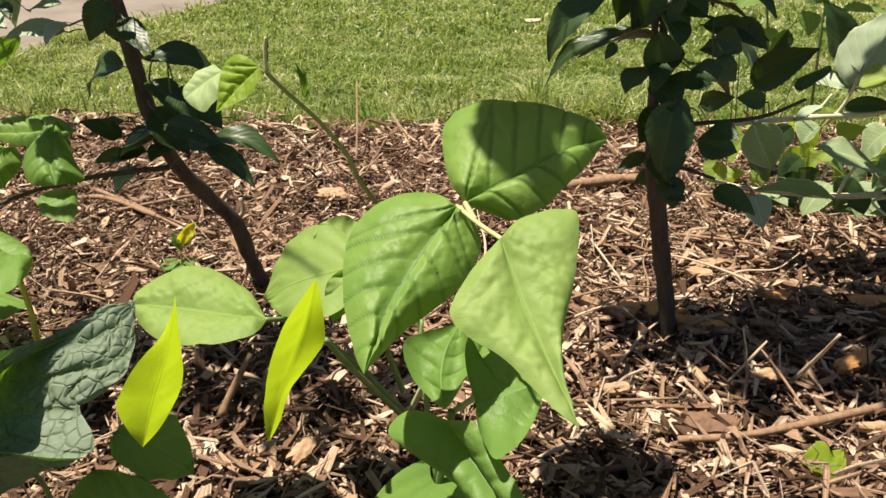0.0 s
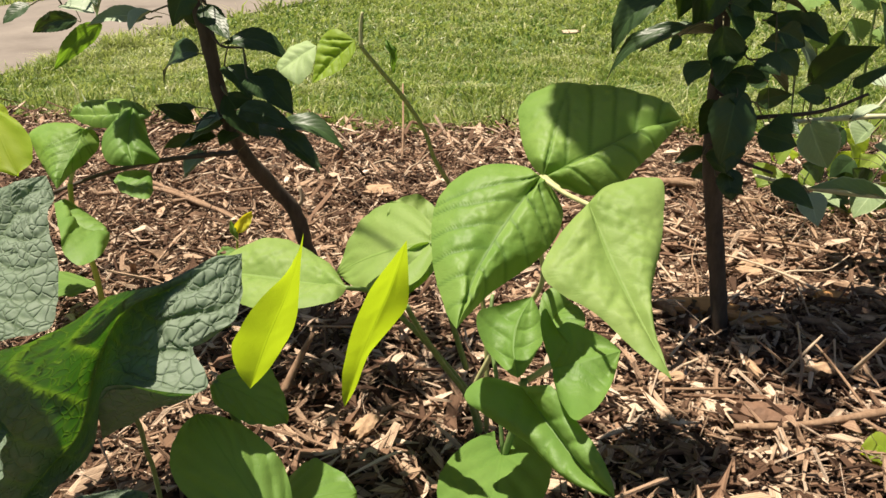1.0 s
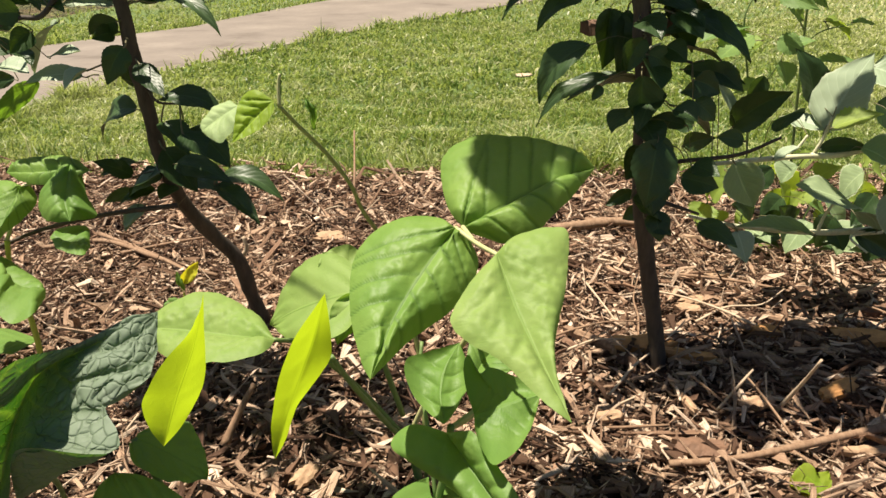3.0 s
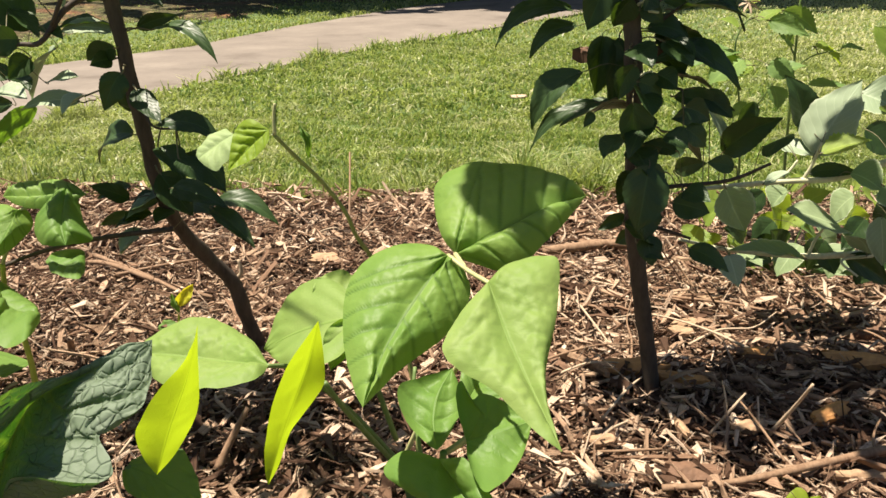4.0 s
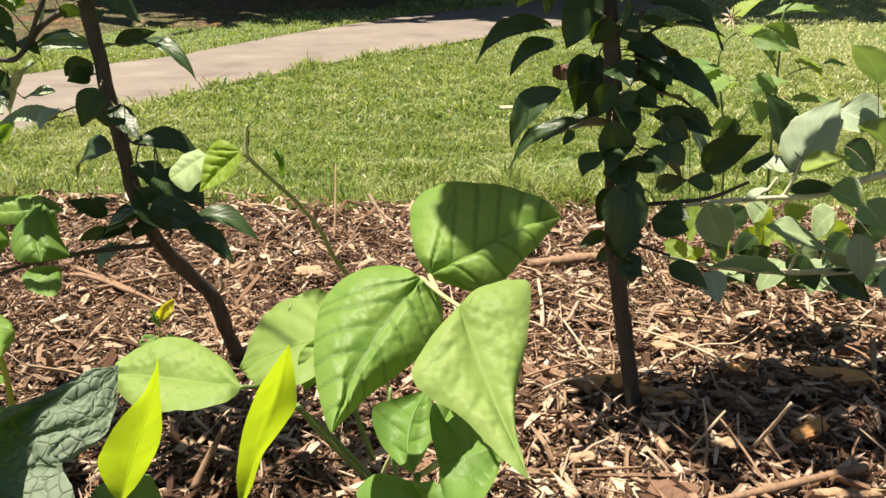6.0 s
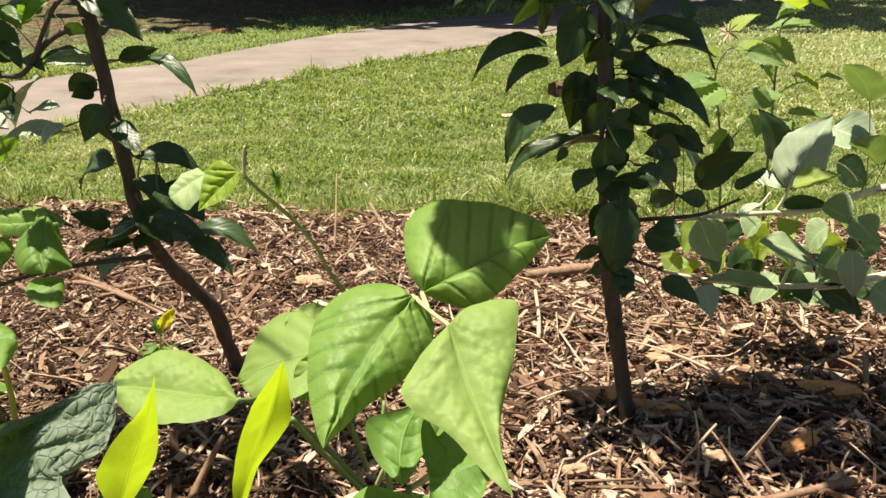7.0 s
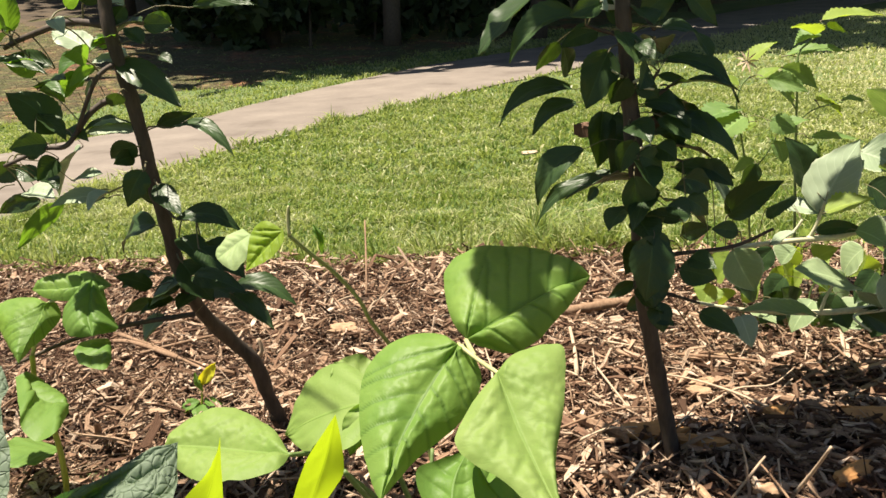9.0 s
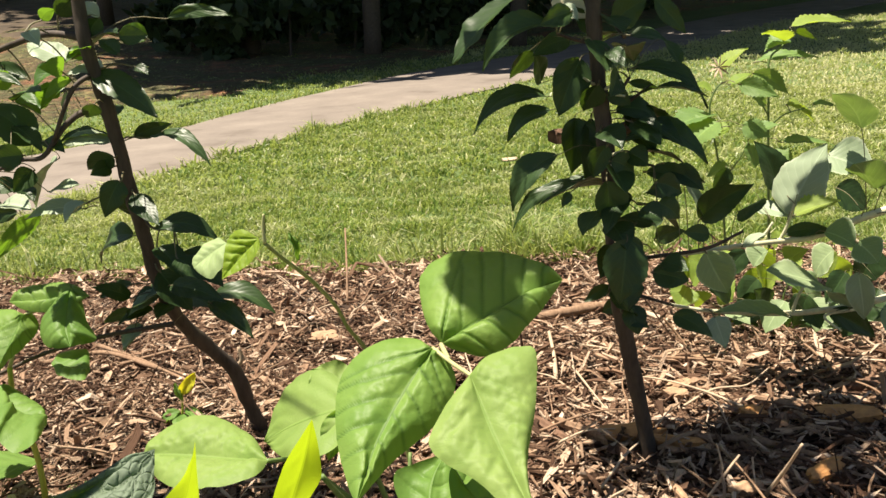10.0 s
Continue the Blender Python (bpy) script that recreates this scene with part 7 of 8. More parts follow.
stalk(bean_vine, "stem", [(-0.0713, 0.7500, 0.4232), (-0.0640, 0.7650, 0.4073), (-0.0511, 0.8000, 0.3758), (-0.0410, 0.8300, 0.3429), (-0.0366, 0.8500, 0.3147), (-0.0262, 0.8700, 0.2847), (-0.0132, 0.8800, 0.2480), (0.0062, 0.8800, 0.1530), (0.0112, 0.8700, 0.0550), (0.0101, 0.8700, -0.0671)], 0.0015, 0.0027, vine_mat)
stalk(bean_vine, "tendril", [(-0.0713, 0.7500, 0.4232), (-0.0709, 0.7500, 0.4369), (-0.0693, 0.7500, 0.4462)], 0.0016, 0.0010, petiole_mat)
comfrey_plant = thing("comfrey_plant", "large comfrey with rough puckered grey-green leaves, partly lit through", "comfrey", (-0.3, 0.45, 0))
# tall stem out of view, added to carry the high shading leaves
stalk(comfrey_plant, "stem", [(-0.42, 0.46, 0), (-0.43, 0.48, 0.4), (-0.38, 0.54, 0.64), (-0.29, 0.59, 0.74)], 0.007, 0.003, green_stem)
leaf_sheet(comfrey_plant, [(-0.2565, 0.5500, 0.1661), (-0.2330, 0.5650, 0.1933), (-0.2137, 0.5750, 0.2162), (-0.2055, 0.5900, 0.2521), (-0.1850, 0.5950, 0.2882), (-0.1492, 0.6000, 0.3074), (-0.1167, 0.6200, 0.3207)], [(-0.2684, 0.5200, 0.1992), (-0.2563, 0.5100, 0.2544), (-0.2228, 0.5100, 0.2983), (-0.1851, 0.5200, 0.3134), (-0.1667, 0.5300, 0.3214), (-0.1590, 0.5450, 0.3260), (-0.1596, 0.5700, 0.3182), (-0.1565, 0.6000, 0.3068), (-0.1388, 0.6200, 0.3093)], [(-0.2344, 0.5500, 0.1768), (-0.2142, 0.5500, 0.1979), (-0.1897, 0.5500, 0.2245), (-0.1722, 0.5450, 0.2657), (-0.1486, 0.5400, 0.2761), (-0.1325, 0.5450, 0.2703), (-0.1151, 0.5500, 0.2704), (-0.1177, 0.5600, 0.2774), (-0.1283, 0.5700, 0.2860), (-0.1098, 0.5800, 0.2948), (-0.1089, 0.5950, 0.3008), (-0.1132, 0.6100, 0.3107)], "comfrey", puff=0.004)
leaf_sheet(comfrey_plant, [(-0.1939, 0.5650, 0.2179), (-0.1702, 0.5550, 0.2461), (-0.1383, 0.5450, 0.2659), (-0.1175, 0.5450, 0.2711)], [(-0.1851, 0.5550, 0.2432), (-0.1743, 0.5450, 0.2641), (-0.1619, 0.5400, 0.2760), (-0.1437, 0.5380, 0.2783), (-0.1275, 0.5400, 0.2744)], [(-0.1902, 0.5700, 0.2196), (-0.1737, 0.5650, 0.2312), (-0.1499, 0.5550, 0.2512), (-0.1317, 0.5500, 0.2613)], "flap")
leaf_sheet(comfrey_plant, [(-0.1325, 0.5720, 0.2910), (-0.1276, 0.5680, 0.2879), (-0.1182, 0.5750, 0.2926), (-0.1088, 0.5800, 0.2949)], [(-0.1317, 0.5750, 0.2942), (-0.1229, 0.5750, 0.2954), (-0.1158, 0.5780, 0.2949)], [(-0.1293, 0.5680, 0.2863), (-0.1229, 0.5720, 0.2867), (-0.1165, 0.5780, 0.2904)], "flap")
leaf_sheet(comfrey_plant, [(-0.3803, 0.6600, 0.2354), (-0.3719, 0.6900, 0.2560), (-0.3597, 0.7050, 0.2708), (-0.3456, 0.7250, 0.2957), (-0.3286, 0.7450, 0.3209)], [(-0.4040, 0.7100, 0.2592), (-0.3911, 0.7350, 0.2933), (-0.3800, 0.7400, 0.3012), (-0.3552, 0.7450, 0.3134)], [(-0.3596, 0.6400, 0.2190), (-0.3295, 0.6450, 0.2258), (-0.2964, 0.6500, 0.2333), (-0.2847, 0.6600, 0.2366), (-0.2872, 0.6750, 0.2523), (-0.2931, 0.6900, 0.2732), (-0.3044, 0.7050, 0.2907), (-0.3093, 0.7150, 0.3020), (-0.3136, 0.7300, 0.3074)], "comfrey", puff=0.006)
leaf_sheet(comfrey_plant, [(-0.2632, 0.5500, 0.1500), (-0.2413, 0.5600, 0.1529), (-0.2144, 0.5700, 0.1581), (-0.1810, 0.5800, 0.1664)], [(-0.2656, 0.5750, 0.1443), (-0.2469, 0.5800, 0.1493), (-0.2195, 0.5850, 0.1563), (-0.1959, 0.5850, 0.1626)], [(-0.2319, 0.5400, 0.1537), (-0.2066, 0.5450, 0.1612), (-0.1872, 0.5550, 0.1636), (-0.1776, 0.5700, 0.1654)], "comfrey", puff=0.004)
blade(comfrey_plant, (-0.2196, 0.4700, 0.2383), (-0.2124, 0.5200, 0.2528), (-0.2591, 0.5400, 0.2403), (-0.1793, 0.4700, 0.2590), "comfrey", 0.006, 0.00)
# two unseen high leaves, added only to shade the leaves below
blade(comfrey_plant, (-0.3277, 0.4880, 0.5711), (-0.3208, 0.5680, 0.4910), (-0.2902, 0.5080, 0.5924), (-0.3600, 0.5680, 0.4365), "comfrey", 0.006, 0.00)
blade(comfrey_plant, (-0.3251, 0.5652, 0.8113), (-0.2433, 0.6052, 0.7211), (-0.2986, 0.5352, 0.7227), (-0.2868, 0.6552, 0.7897), "comfrey", 0.006, 0.00)
stalk(comfrey_plant, "petiole", [(-0.2087, 0.5050, 0.2083), (-0.2107, 0.4900, 0.2071), (-0.2166, 0.4700, 0.2052), (-0.2428, 0.4500, 0.1757)], 0.0040, 0.0060, petiole_mat)
stalk(comfrey_plant, "petiole", [(-0.2540, 0.5000, 0.2985), (-0.2544, 0.4700, 0.2497), (-0.2645, 0.4400, 0.1641)], 0.0040, 0.0060, petiole_mat)
stalk(comfrey_plant, "petiole", [(-0.1850, 0.5700, 0.2350), (-0.1929, 0.6000, 0.2068), (-0.2038, 0.6200, 0.1665), (-0.2071, 0.6300, 0.1283), (-0.2134, 0.6400, 0.0100)], 0.0016, 0.0020, green_stem)
stalk(comfrey_plant, "petiole", [(-0.2594, 0.5900, 0.1565), (-0.2723, 0.5700, 0.1414), (-0.2763, 0.5300, 0.1291), (-0.2824, 0.5000, 0.1118)], 0.0040, 0.0060, petiole_mat)
raspberry_a = thing("raspberry_cane", "thin raspberry cane with light green leaves and a dry flower head", "raspberry", (0.7, 1.8, 0), "raspberry canes")
simple_leaf(raspberry_a, (0.5374, 1.7850, 0.4864), (0.5935, 1.7802, 0.5253), (-0.5605, -0.3067, 0.7693), 0.0530, 0.05, berry_leaf, (0.5373, 1.7500, 0.4664))
simple_leaf(raspberry_a, (0.5402, 1.7143, 0.4607), (0.5847, 1.7234, 0.4809), (-0.3445, -0.2966, 0.8907), 0.0354, 0.06, berry_leaf, (0.5325, 1.7500, 0.4602))
simple_leaf(raspberry_a, (0.5523, 1.7038, 0.4627), (0.6203, 1.6698, 0.4349), (-0.3289, -0.8976, 0.2935), 0.0355, 0.07, weed_leaf, (0.5341, 1.7500, 0.4622))
simple_leaf(raspberry_a, (0.5340, 1.7900, 0.3981), (0.4379, 1.7580, 0.3733), (-0.1673, -0.2410, 0.9560), 0.0886, 0.08, weed_leaf, (0.5199, 1.7550, 0.3881))
simple_leaf(raspberry_a, (0.5296, 1.7324, 0.3928), (0.4678, 1.7318, 0.3419), (-0.6005, -0.3193, 0.7331), 0.1064, 0.08, weed_leaf, (0.5188, 1.7540, 0.3932))
simple_leaf(raspberry_a, (0.5577, 1.7623, 0.3765), (0.5238, 1.7693, 0.3571), (-0.5196, -0.2859, 0.8052), 0.0607, 0.05, berry_leaf, (0.5244, 1.7590, 0.3677))
simple_leaf(raspberry_a, (0.5607, 1.7010, 0.3851), (0.6115, 1.6893, 0.3609), (-0.0093, -0.9069, 0.4213), 0.0434, 0.04, weed_leaf, (0.5210, 1.7560, 0.3830))
simple_leaf(raspberry_a, (0.5939, 1.7389, 0.3665), (0.6391, 1.7145, 0.3802), (-0.4200, -0.2996, 0.8567), 0.0401, 0.03, weed_leaf, (0.5900, 1.7500, 0.3445))
simple_leaf(raspberry_a, (0.5844, 1.7312, 0.3438), (0.5933, 1.7111, 0.2982), (0.2856, -0.8550, 0.4329), 0.0449, 0.07, weed_leaf, (0.5900, 1.7500, 0.3445))
simple_leaf(raspberry_a, (0.5553, 1.7399, 0.2971), (0.5135, 1.7588, 0.2774), (-0.5051, -0.2560, 0.8242), 0.0484, 0.08, weed_leaf, (0.5681, 1.7660, 0.2956))
simple_leaf(raspberry_a, (0.5305, 1.7924, 0.4426), (0.4884, 1.7924, 0.4612), (0.3603, -0.4522, 0.8159), 0.0326, 0.07, berry_leaf, (0.5207, 1.7500, 0.4425))
stalk(raspberry_a, "stem", [(0.5689, 1.8000, 0.0820), (0.5486, 1.7800, 0.2561), (0.5255, 1.7600, 0.3626), (0.5143, 1.7500, 0.4136), (0.5214, 1.7500, 0.4457), (0.5373, 1.7500, 0.4664)], 0.0024, 0.0016, green_stem)
stalk(raspberry_a, "stem", [(0.5484, 1.7800, 0.2620), (0.5766, 1.7600, 0.3101), (0.5900, 1.7500, 0.3445)], 0.0018, 0.0012, green_stem)
for k in range(9):
    ang = 0.7 * k
    out = Vector((math.cos(ang), 0.4 * math.sin(ang) - 0.2, math.sin(ang)))
    simple_leaf(raspberry_a, (0.5271, 1.7400, 0.4937), Vector((0.5271, 1.7400, 0.4937)) + out * 0.022, (out.z, -1, -out.x), 0.006, 0.05, pale_twig, (0.5271, 1.7400, 0.4937))
raspberry_b = thing("raspberry_cane", "tall raspberry cane with toothed light green leaves", "raspberry", (0.8, 1.86, 0), "raspberry canes")
simple_leaf(raspberry_b, (0.6768, 1.8037, 0.5590), (0.7959, 1.8106, 0.5629), (-0.0136, -0.3104, 0.9505), 0.0555, 0.05, berry_leaf, (0.6812, 1.8000, 0.5534))
simple_leaf(raspberry_b, (0.6899, 1.8094, 0.5509), (0.7331, 1.8085, 0.5315), (0.3528, -0.4761, 0.8055), 0.0383, 0.06, berry_leaf, (0.6796, 1.8000, 0.5506))
simple_leaf(raspberry_b, (0.6614, 1.7784, 0.5333), (0.6037, 1.7385, 0.5518), (0.2173, 0.1338, 0.9669), 0.0610, 0.04, berry_leaf, (0.6668, 1.8000, 0.5284))
simple_leaf(raspberry_b, (0.6719, 1.7856, 0.5380), (0.6229, 1.7783, 0.5153), (-0.3632, -0.2998, 0.8821), 0.0579, 0.08, weed_leaf, (0.6716, 1.8000, 0.5367))
simple_leaf(raspberry_b, (0.6143, 1.8214, 0.4944), (0.7331, 1.7964, 0.4975), (-0.1079, -0.3995, 0.9104), 0.0380, 0.09, weed_leaf, (0.6413, 1.8000, 0.4924))
simple_leaf(raspberry_b, (0.5974, 1.7775, 0.4782), (0.6737, 1.7790, 0.4311), (0.0675, -0.9948, 0.0768), 0.0355, 0.08, weed_leaf, (0.5883, 1.8000, 0.4559))
simple_leaf(raspberry_b, (0.6810, 1.8170, 0.4081), (0.7447, 1.8342, 0.3675), (0.5659, -0.2110, 0.7970), 0.0518, 0.08, berry_leaf, (0.6868, 1.8000, 0.3932))
simple_leaf(raspberry_b, (0.7340, 1.8188, 0.4033), (0.7857, 1.8283, 0.3979), (0.1436, -0.2342, 0.9615), 0.0348, 0.07, weed_leaf, (0.7291, 1.8000, 0.4028))
simple_leaf(raspberry_b, (0.6520, 1.8111, 0.3167), (0.6894, 1.7797, 0.2833), (-0.0405, -0.7504, 0.6598), 0.0520, 0.08, weed_leaf, (0.6530, 1.8230, 0.3180))
simple_leaf(raspberry_b, (0.6601, 1.7739, 0.3373), (0.7774, 1.7923, 0.3211), (0.1711, -0.2493, 0.9532), 0.0424, 0.06, weed_leaf, (0.6515, 1.8210, 0.3395))
simple_leaf(raspberry_b, (0.6349, 1.7893, 0.4103), (0.5809, 1.7445, 0.4432), (0.6243, -0.7803, -0.0378), 0.0244, 0.04, weed_leaf, (0.6326, 1.8060, 0.4100))
stalk(raspberry_b, "stem", [(0.6774, 1.8600, 0.0487), (0.6582, 1.8300, 0.2429), (0.6507, 1.8200, 0.3502), (0.6411, 1.8000, 0.4533), (0.6413, 1.8000, 0.5022), (0.6652, 1.8000, 0.5256), (0.6812, 1.8000, 0.5534)], 0.0032, 0.0016, green_stem)
stalk(raspberry_b, "stem", [(0.6449, 1.8100, 0.3913), (0.6140, 1.8000, 0.4381), (0.5883, 1.8000, 0.4559)], 0.0018, 0.0012, green_stem)
stalk(raspberry_b, "stem", [(0.6489, 1.8200, 0.3617), (0.6763, 1.8000, 0.3908), (0.7291, 1.8000, 0.4028)], 0.0018, 0.0012, green_stem)
strawberry_patch = thing("strawberry_plant", "low leafy light green plant at the bed's edge", "strawberry", (0.6, 1.5, 0))
simple_leaf(strawberry_patch, (0.4292, 1.5653, 0.1545), (0.4788, 1.5788, 0.1169), (0.6270, -0.2080, 0.7507), 0.0914, 0.08, berry_leaf, (0.5081, 1.5500, 0.1306))
simple_leaf(strawberry_patch, (0.4347, 1.5614, 0.1126), (0.4166, 1.5415, 0.0764), (0.3941, -0.8746, 0.2824), 0.0520, 0.04, berry_leaf, (0.4961, 1.5500, 0.0934))
simple_leaf(strawberry_patch, (0.4871, 1.5689, 0.0981), (0.5154, 1.5599, 0.0789), (0.2682, -0.6585, 0.7032), 0.0729, 0.07, berry_leaf, (0.4961, 1.5500, 0.0934))
simple_leaf(strawberry_patch, (0.5344, 1.5374, 0.1497), (0.5706, 1.5500, 0.0920), (0.1595, -0.9805, -0.1147), 0.0605, 0.04, berry_leaf, (0.5098, 1.5500, 0.1359))
simple_leaf(strawberry_patch, (0.5020, 1.5306, 0.1836), (0.4671, 1.5030, 0.1618), (-0.3561, -0.2587, 0.8979), 0.0594, 0.07, berry_leaf, (0.5098, 1.5500, 0.1359))
simple_leaf(strawberry_patch, (0.5598, 1.5897, 0.1548), (0.5867, 1.5556, 0.1743), (-0.4301, -0.6791, -0.5949), 0.0698, 0.07, berry_leaf, (0.5098, 1.5500, 0.1359))
simple_leaf(strawberry_patch, (0.6060, 1.5766, 0.1361), (0.6252, 1.5463, 0.1239), (-0.2822, -0.5055, 0.8153), 0.0640, 0.03, berry_leaf, (0.6163, 1.5500, 0.1334))
simple_leaf(strawberry_patch, (0.5722, 1.5566, 0.1005), (0.5481, 1.5656, 0.0544), (-0.8818, -0.2134, 0.4207), 0.0837, 0.08, berry_leaf, (0.6036, 1.5500, 0.0912))
simple_leaf(strawberry_patch, (0.6285, 1.5728, 0.0721), (0.6597, 1.5549, 0.0885), (-0.5399, -0.8334, 0.1178), 0.0461, 0.06, berry_leaf, (0.6033, 1.5500, 0.0676))
simple_leaf(strawberry_patch, (0.5256, 1.5905, 0.0456), (0.5597, 1.5651, 0.0212), (-0.0953, -0.7541, 0.6498), 0.0491, 0.07, berry_leaf, (0.4885, 1.5500, 0.0434))
simple_leaf(strawberry_patch, (0.4752, 1.5967, 0.0667), (0.4457, 1.5638, 0.1007), (0.4771, -0.8014, -0.3608), 0.0402, 0.03, berry_leaf, (0.4906, 1.5500, 0.0631))
simple_leaf(strawberry_patch, (0.6375, 1.5116, 0.1651), (0.6640, 1.5031, 0.1367), (0.2666, -0.8271, 0.4949), 0.0628, 0.07, berry_leaf, (0.6163, 1.5500, 0.1334))
simple_leaf(strawberry_patch, (0.6645, 1.5184, 0.0906), (0.6855, 1.4858, 0.1218), (-0.7684, 0.1091, 0.6307), 0.0738, 0.07, berry_leaf, (0.6036, 1.5500, 0.0912))
simple_leaf(strawberry_patch, (0.6079, 1.5646, 0.0427), (0.5901, 1.5645, 0.0099), (0.2487, -0.9597, -0.1310), 0.0628, 0.03, berry_leaf, (0.6089, 1.5500, 0.0415))
simple_leaf(strawberry_patch, (0.6738, 1.5485, 0.1221), (0.7236, 1.5577, 0.1390), (0.1971, -0.9794, -0.0447), 0.0616, 0.09, berry_leaf, (0.6131, 1.5500, 0.1229))
simple_leaf(strawberry_patch, (0.6898, 1.5318, 0.1883), (0.7250, 1.5421, 0.1539), (0.7137, -0.2305, 0.6614), 0.0938, 0.07, berry_leaf, (0.6163, 1.5500, 0.1334))
stalk(strawberry_patch, "stem", [(0.4856, 1.5500, 0.0172), (0.4927, 1.5500, 0.0828), (0.5098, 1.5500, 0.1359)], 0.0020, 0.0015, green_stem)
stalk(strawberry_patch, "stem", [(0.6145, 1.5500, 0.0153), (0.6005, 1.5500, 0.0807), (0.6163, 1.5500, 0.1334)], 0.0020, 0.0015, green_stem)
simple_leaf(strawberry_patch, (0.4104, 1.4600, 0.1498), (0.3739, 1.4400, 0.2061), (0.8214, -0.4232, 0.3823), 0.0517, 0.06, berry_leaf, (0.4141, 1.4700, 0.1329))
simple_leaf(strawberry_patch, (0.4171, 1.4600, 0.1470), (0.4469, 1.4400, 0.1920), (-0.8481, -0.3295, 0.4149), 0.0498, 0.06, berry_leaf, (0.4209, 1.4700, 0.1300))
simple_leaf(strawberry_patch, (0.4084, 1.4500, 0.1479), (0.3889, 1.4300, 0.1147), (-0.2331, -0.7671, 0.5977), 0.0474, 0.06, berry_leaf, (0.4121, 1.4600, 0.1310))
simple_leaf(strawberry_patch, (0.5308, 1.4400, 0.1388), (0.5055, 1.4200, 0.1947), (0.8632, -0.4500, 0.2290), 0.0443, 0.06, berry_leaf, (0.5360, 1.4500, 0.1219))
simple_leaf(strawberry_patch, (0.5347, 1.4400, 0.1359), (0.5487, 1.4200, 0.1767), (-0.9504, -0.2236, 0.2162), 0.0404, 0.06, berry_leaf, (0.5400, 1.4500, 0.1190))
simple_leaf(strawberry_patch, (0.5153, 1.4600, 0.1905), (0.4914, 1.4400, 0.2303), (0.8803, -0.2514, 0.4022), 0.0403, 0.06, berry_leaf, (0.5202, 1.4700, 0.1743))
simple_leaf(strawberry_patch, (0.5495, 1.4600, 0.2035), (0.5623, 1.4400, 0.2367), (-0.9359, -0.0109, 0.3520), 0.0405, 0.06, berry_leaf, (0.5548, 1.4700, 0.1875))
simple_leaf(strawberry_patch, (0.6457, 1.4600, 0.2115), (0.6538, 1.4400, 0.2470), (-0.9724, 0.0201, 0.2323), 0.0436, 0.06, berry_leaf, (0.6521, 1.4700, 0.1957))
simple_leaf(strawberry_patch, (0.5973, 1.4500, 0.1222), (0.5593, 1.4300, 0.1550), (0.7082, -0.2911, 0.6432), 0.0372, 0.06, weed_leaf, (0.6032, 1.4600, 0.1051))
# flat low leaves, added so their dark colour fills the shade under the branches
simple_leaf(apple_tree_c, (0.4397, 1.3400, 0.1419), (0.4701, 1.3100, 0.1280), (0.1151, -0.3184, 0.9409), 0.0404, 0.06, downy_leaf, (0.4322, 1.3500, 0.1474))
simple_leaf(apple_tree_c, (0.4929, 1.3600, 0.1297), (0.4520, 1.3300, 0.1193), (-0.0179, -0.3057, 0.9520), 0.0436, 0.06, apple_leaf, (0.5029, 1.3700, 0.1422))
simple_leaf(apple_tree_c, (0.5392, 1.3800, 0.1162), (0.5702, 1.3500, 0.1111), (-0.0192, -0.1875, 0.9821), 0.0429, 0.06, apple_leaf, (0.5295, 1.3900, 0.1360))
simple_leaf(apple_tree_c, (0.5645, 1.3400, 0.1383), (0.5182, 1.3100, 0.1265), (-0.0390, -0.3142, 0.9486), 0.0456, 0.06, downy_leaf, (0.5758, 1.3500, 0.1505))
simple_leaf(apple_tree_c, (0.5997, 1.3600, 0.1173), (0.6292, 1.3300, 0.1163), (-0.0867, -0.1182, 0.9892), 0.0449, 0.06, apple_leaf, (0.5891, 1.3700, 0.1440))
simple_leaf(apple_tree_c, (0.6494, 1.3800, 0.1187), (0.6012, 1.3500, 0.1100), (0.0028, -0.2845, 0.9587), 0.0462, 0.06, apple_leaf, (0.6599, 1.3900, 0.1388))
simple_leaf(apple_tree_c, (0.6525, 1.3400, 0.1241), (0.6715, 1.3100, 0.1231), (-0.0667, -0.0732, 0.9951), 0.0430, 0.06, downy_leaf, (0.6441, 1.3500, 0.1519))
simple_leaf(apple_tree_c, (0.4652, 1.3600, 0.1123), (0.4899, 1.3300, 0.1147), (-0.1383, -0.0337, 0.9898), 0.0378, 0.06, apple_leaf, (0.4561, 1.3700, 0.1412))
simple_leaf(apple_tree_c, (0.5674, 1.3800, 0.0979), (0.5912, 1.3500, 0.1042), (-0.1998, 0.0453, 0.9788), 0.0394, 0.06, apple_leaf, (0.5565, 1.3900, 0.1366))
simple_leaf(apple_tree_c, (0.6176, 1.3400, 0.1123), (0.5726, 1.3100, 0.1180), (0.2202, -0.1470, 0.9643), 0.0388, 0.06, downy_leaf, (0.6237, 1.3500, 0.1515))
yellow_seedling = thing("seedling", "small seedling with one yellow leaf in the mulch", "seedling", (-0.46, 1.4, 0))
blade(yellow_seedling, (-0.4162, 1.2633, 0.0595), (-0.3840, 1.2560, 0.1000), (-0.4060, 1.2620, 0.0830), (-0.3880, 1.2560, 0.0750), "yellow", 0.003, 0.00, "bright yellow leaf")
blade(yellow_seedling, (-0.4214, 1.2633, 0.0309), (-0.4459, 1.2453, 0.0206), (-0.4403, 1.2633, 0.0310), (-0.4291, 1.2453, 0.0205), "smooth", 0.003, 0.00)
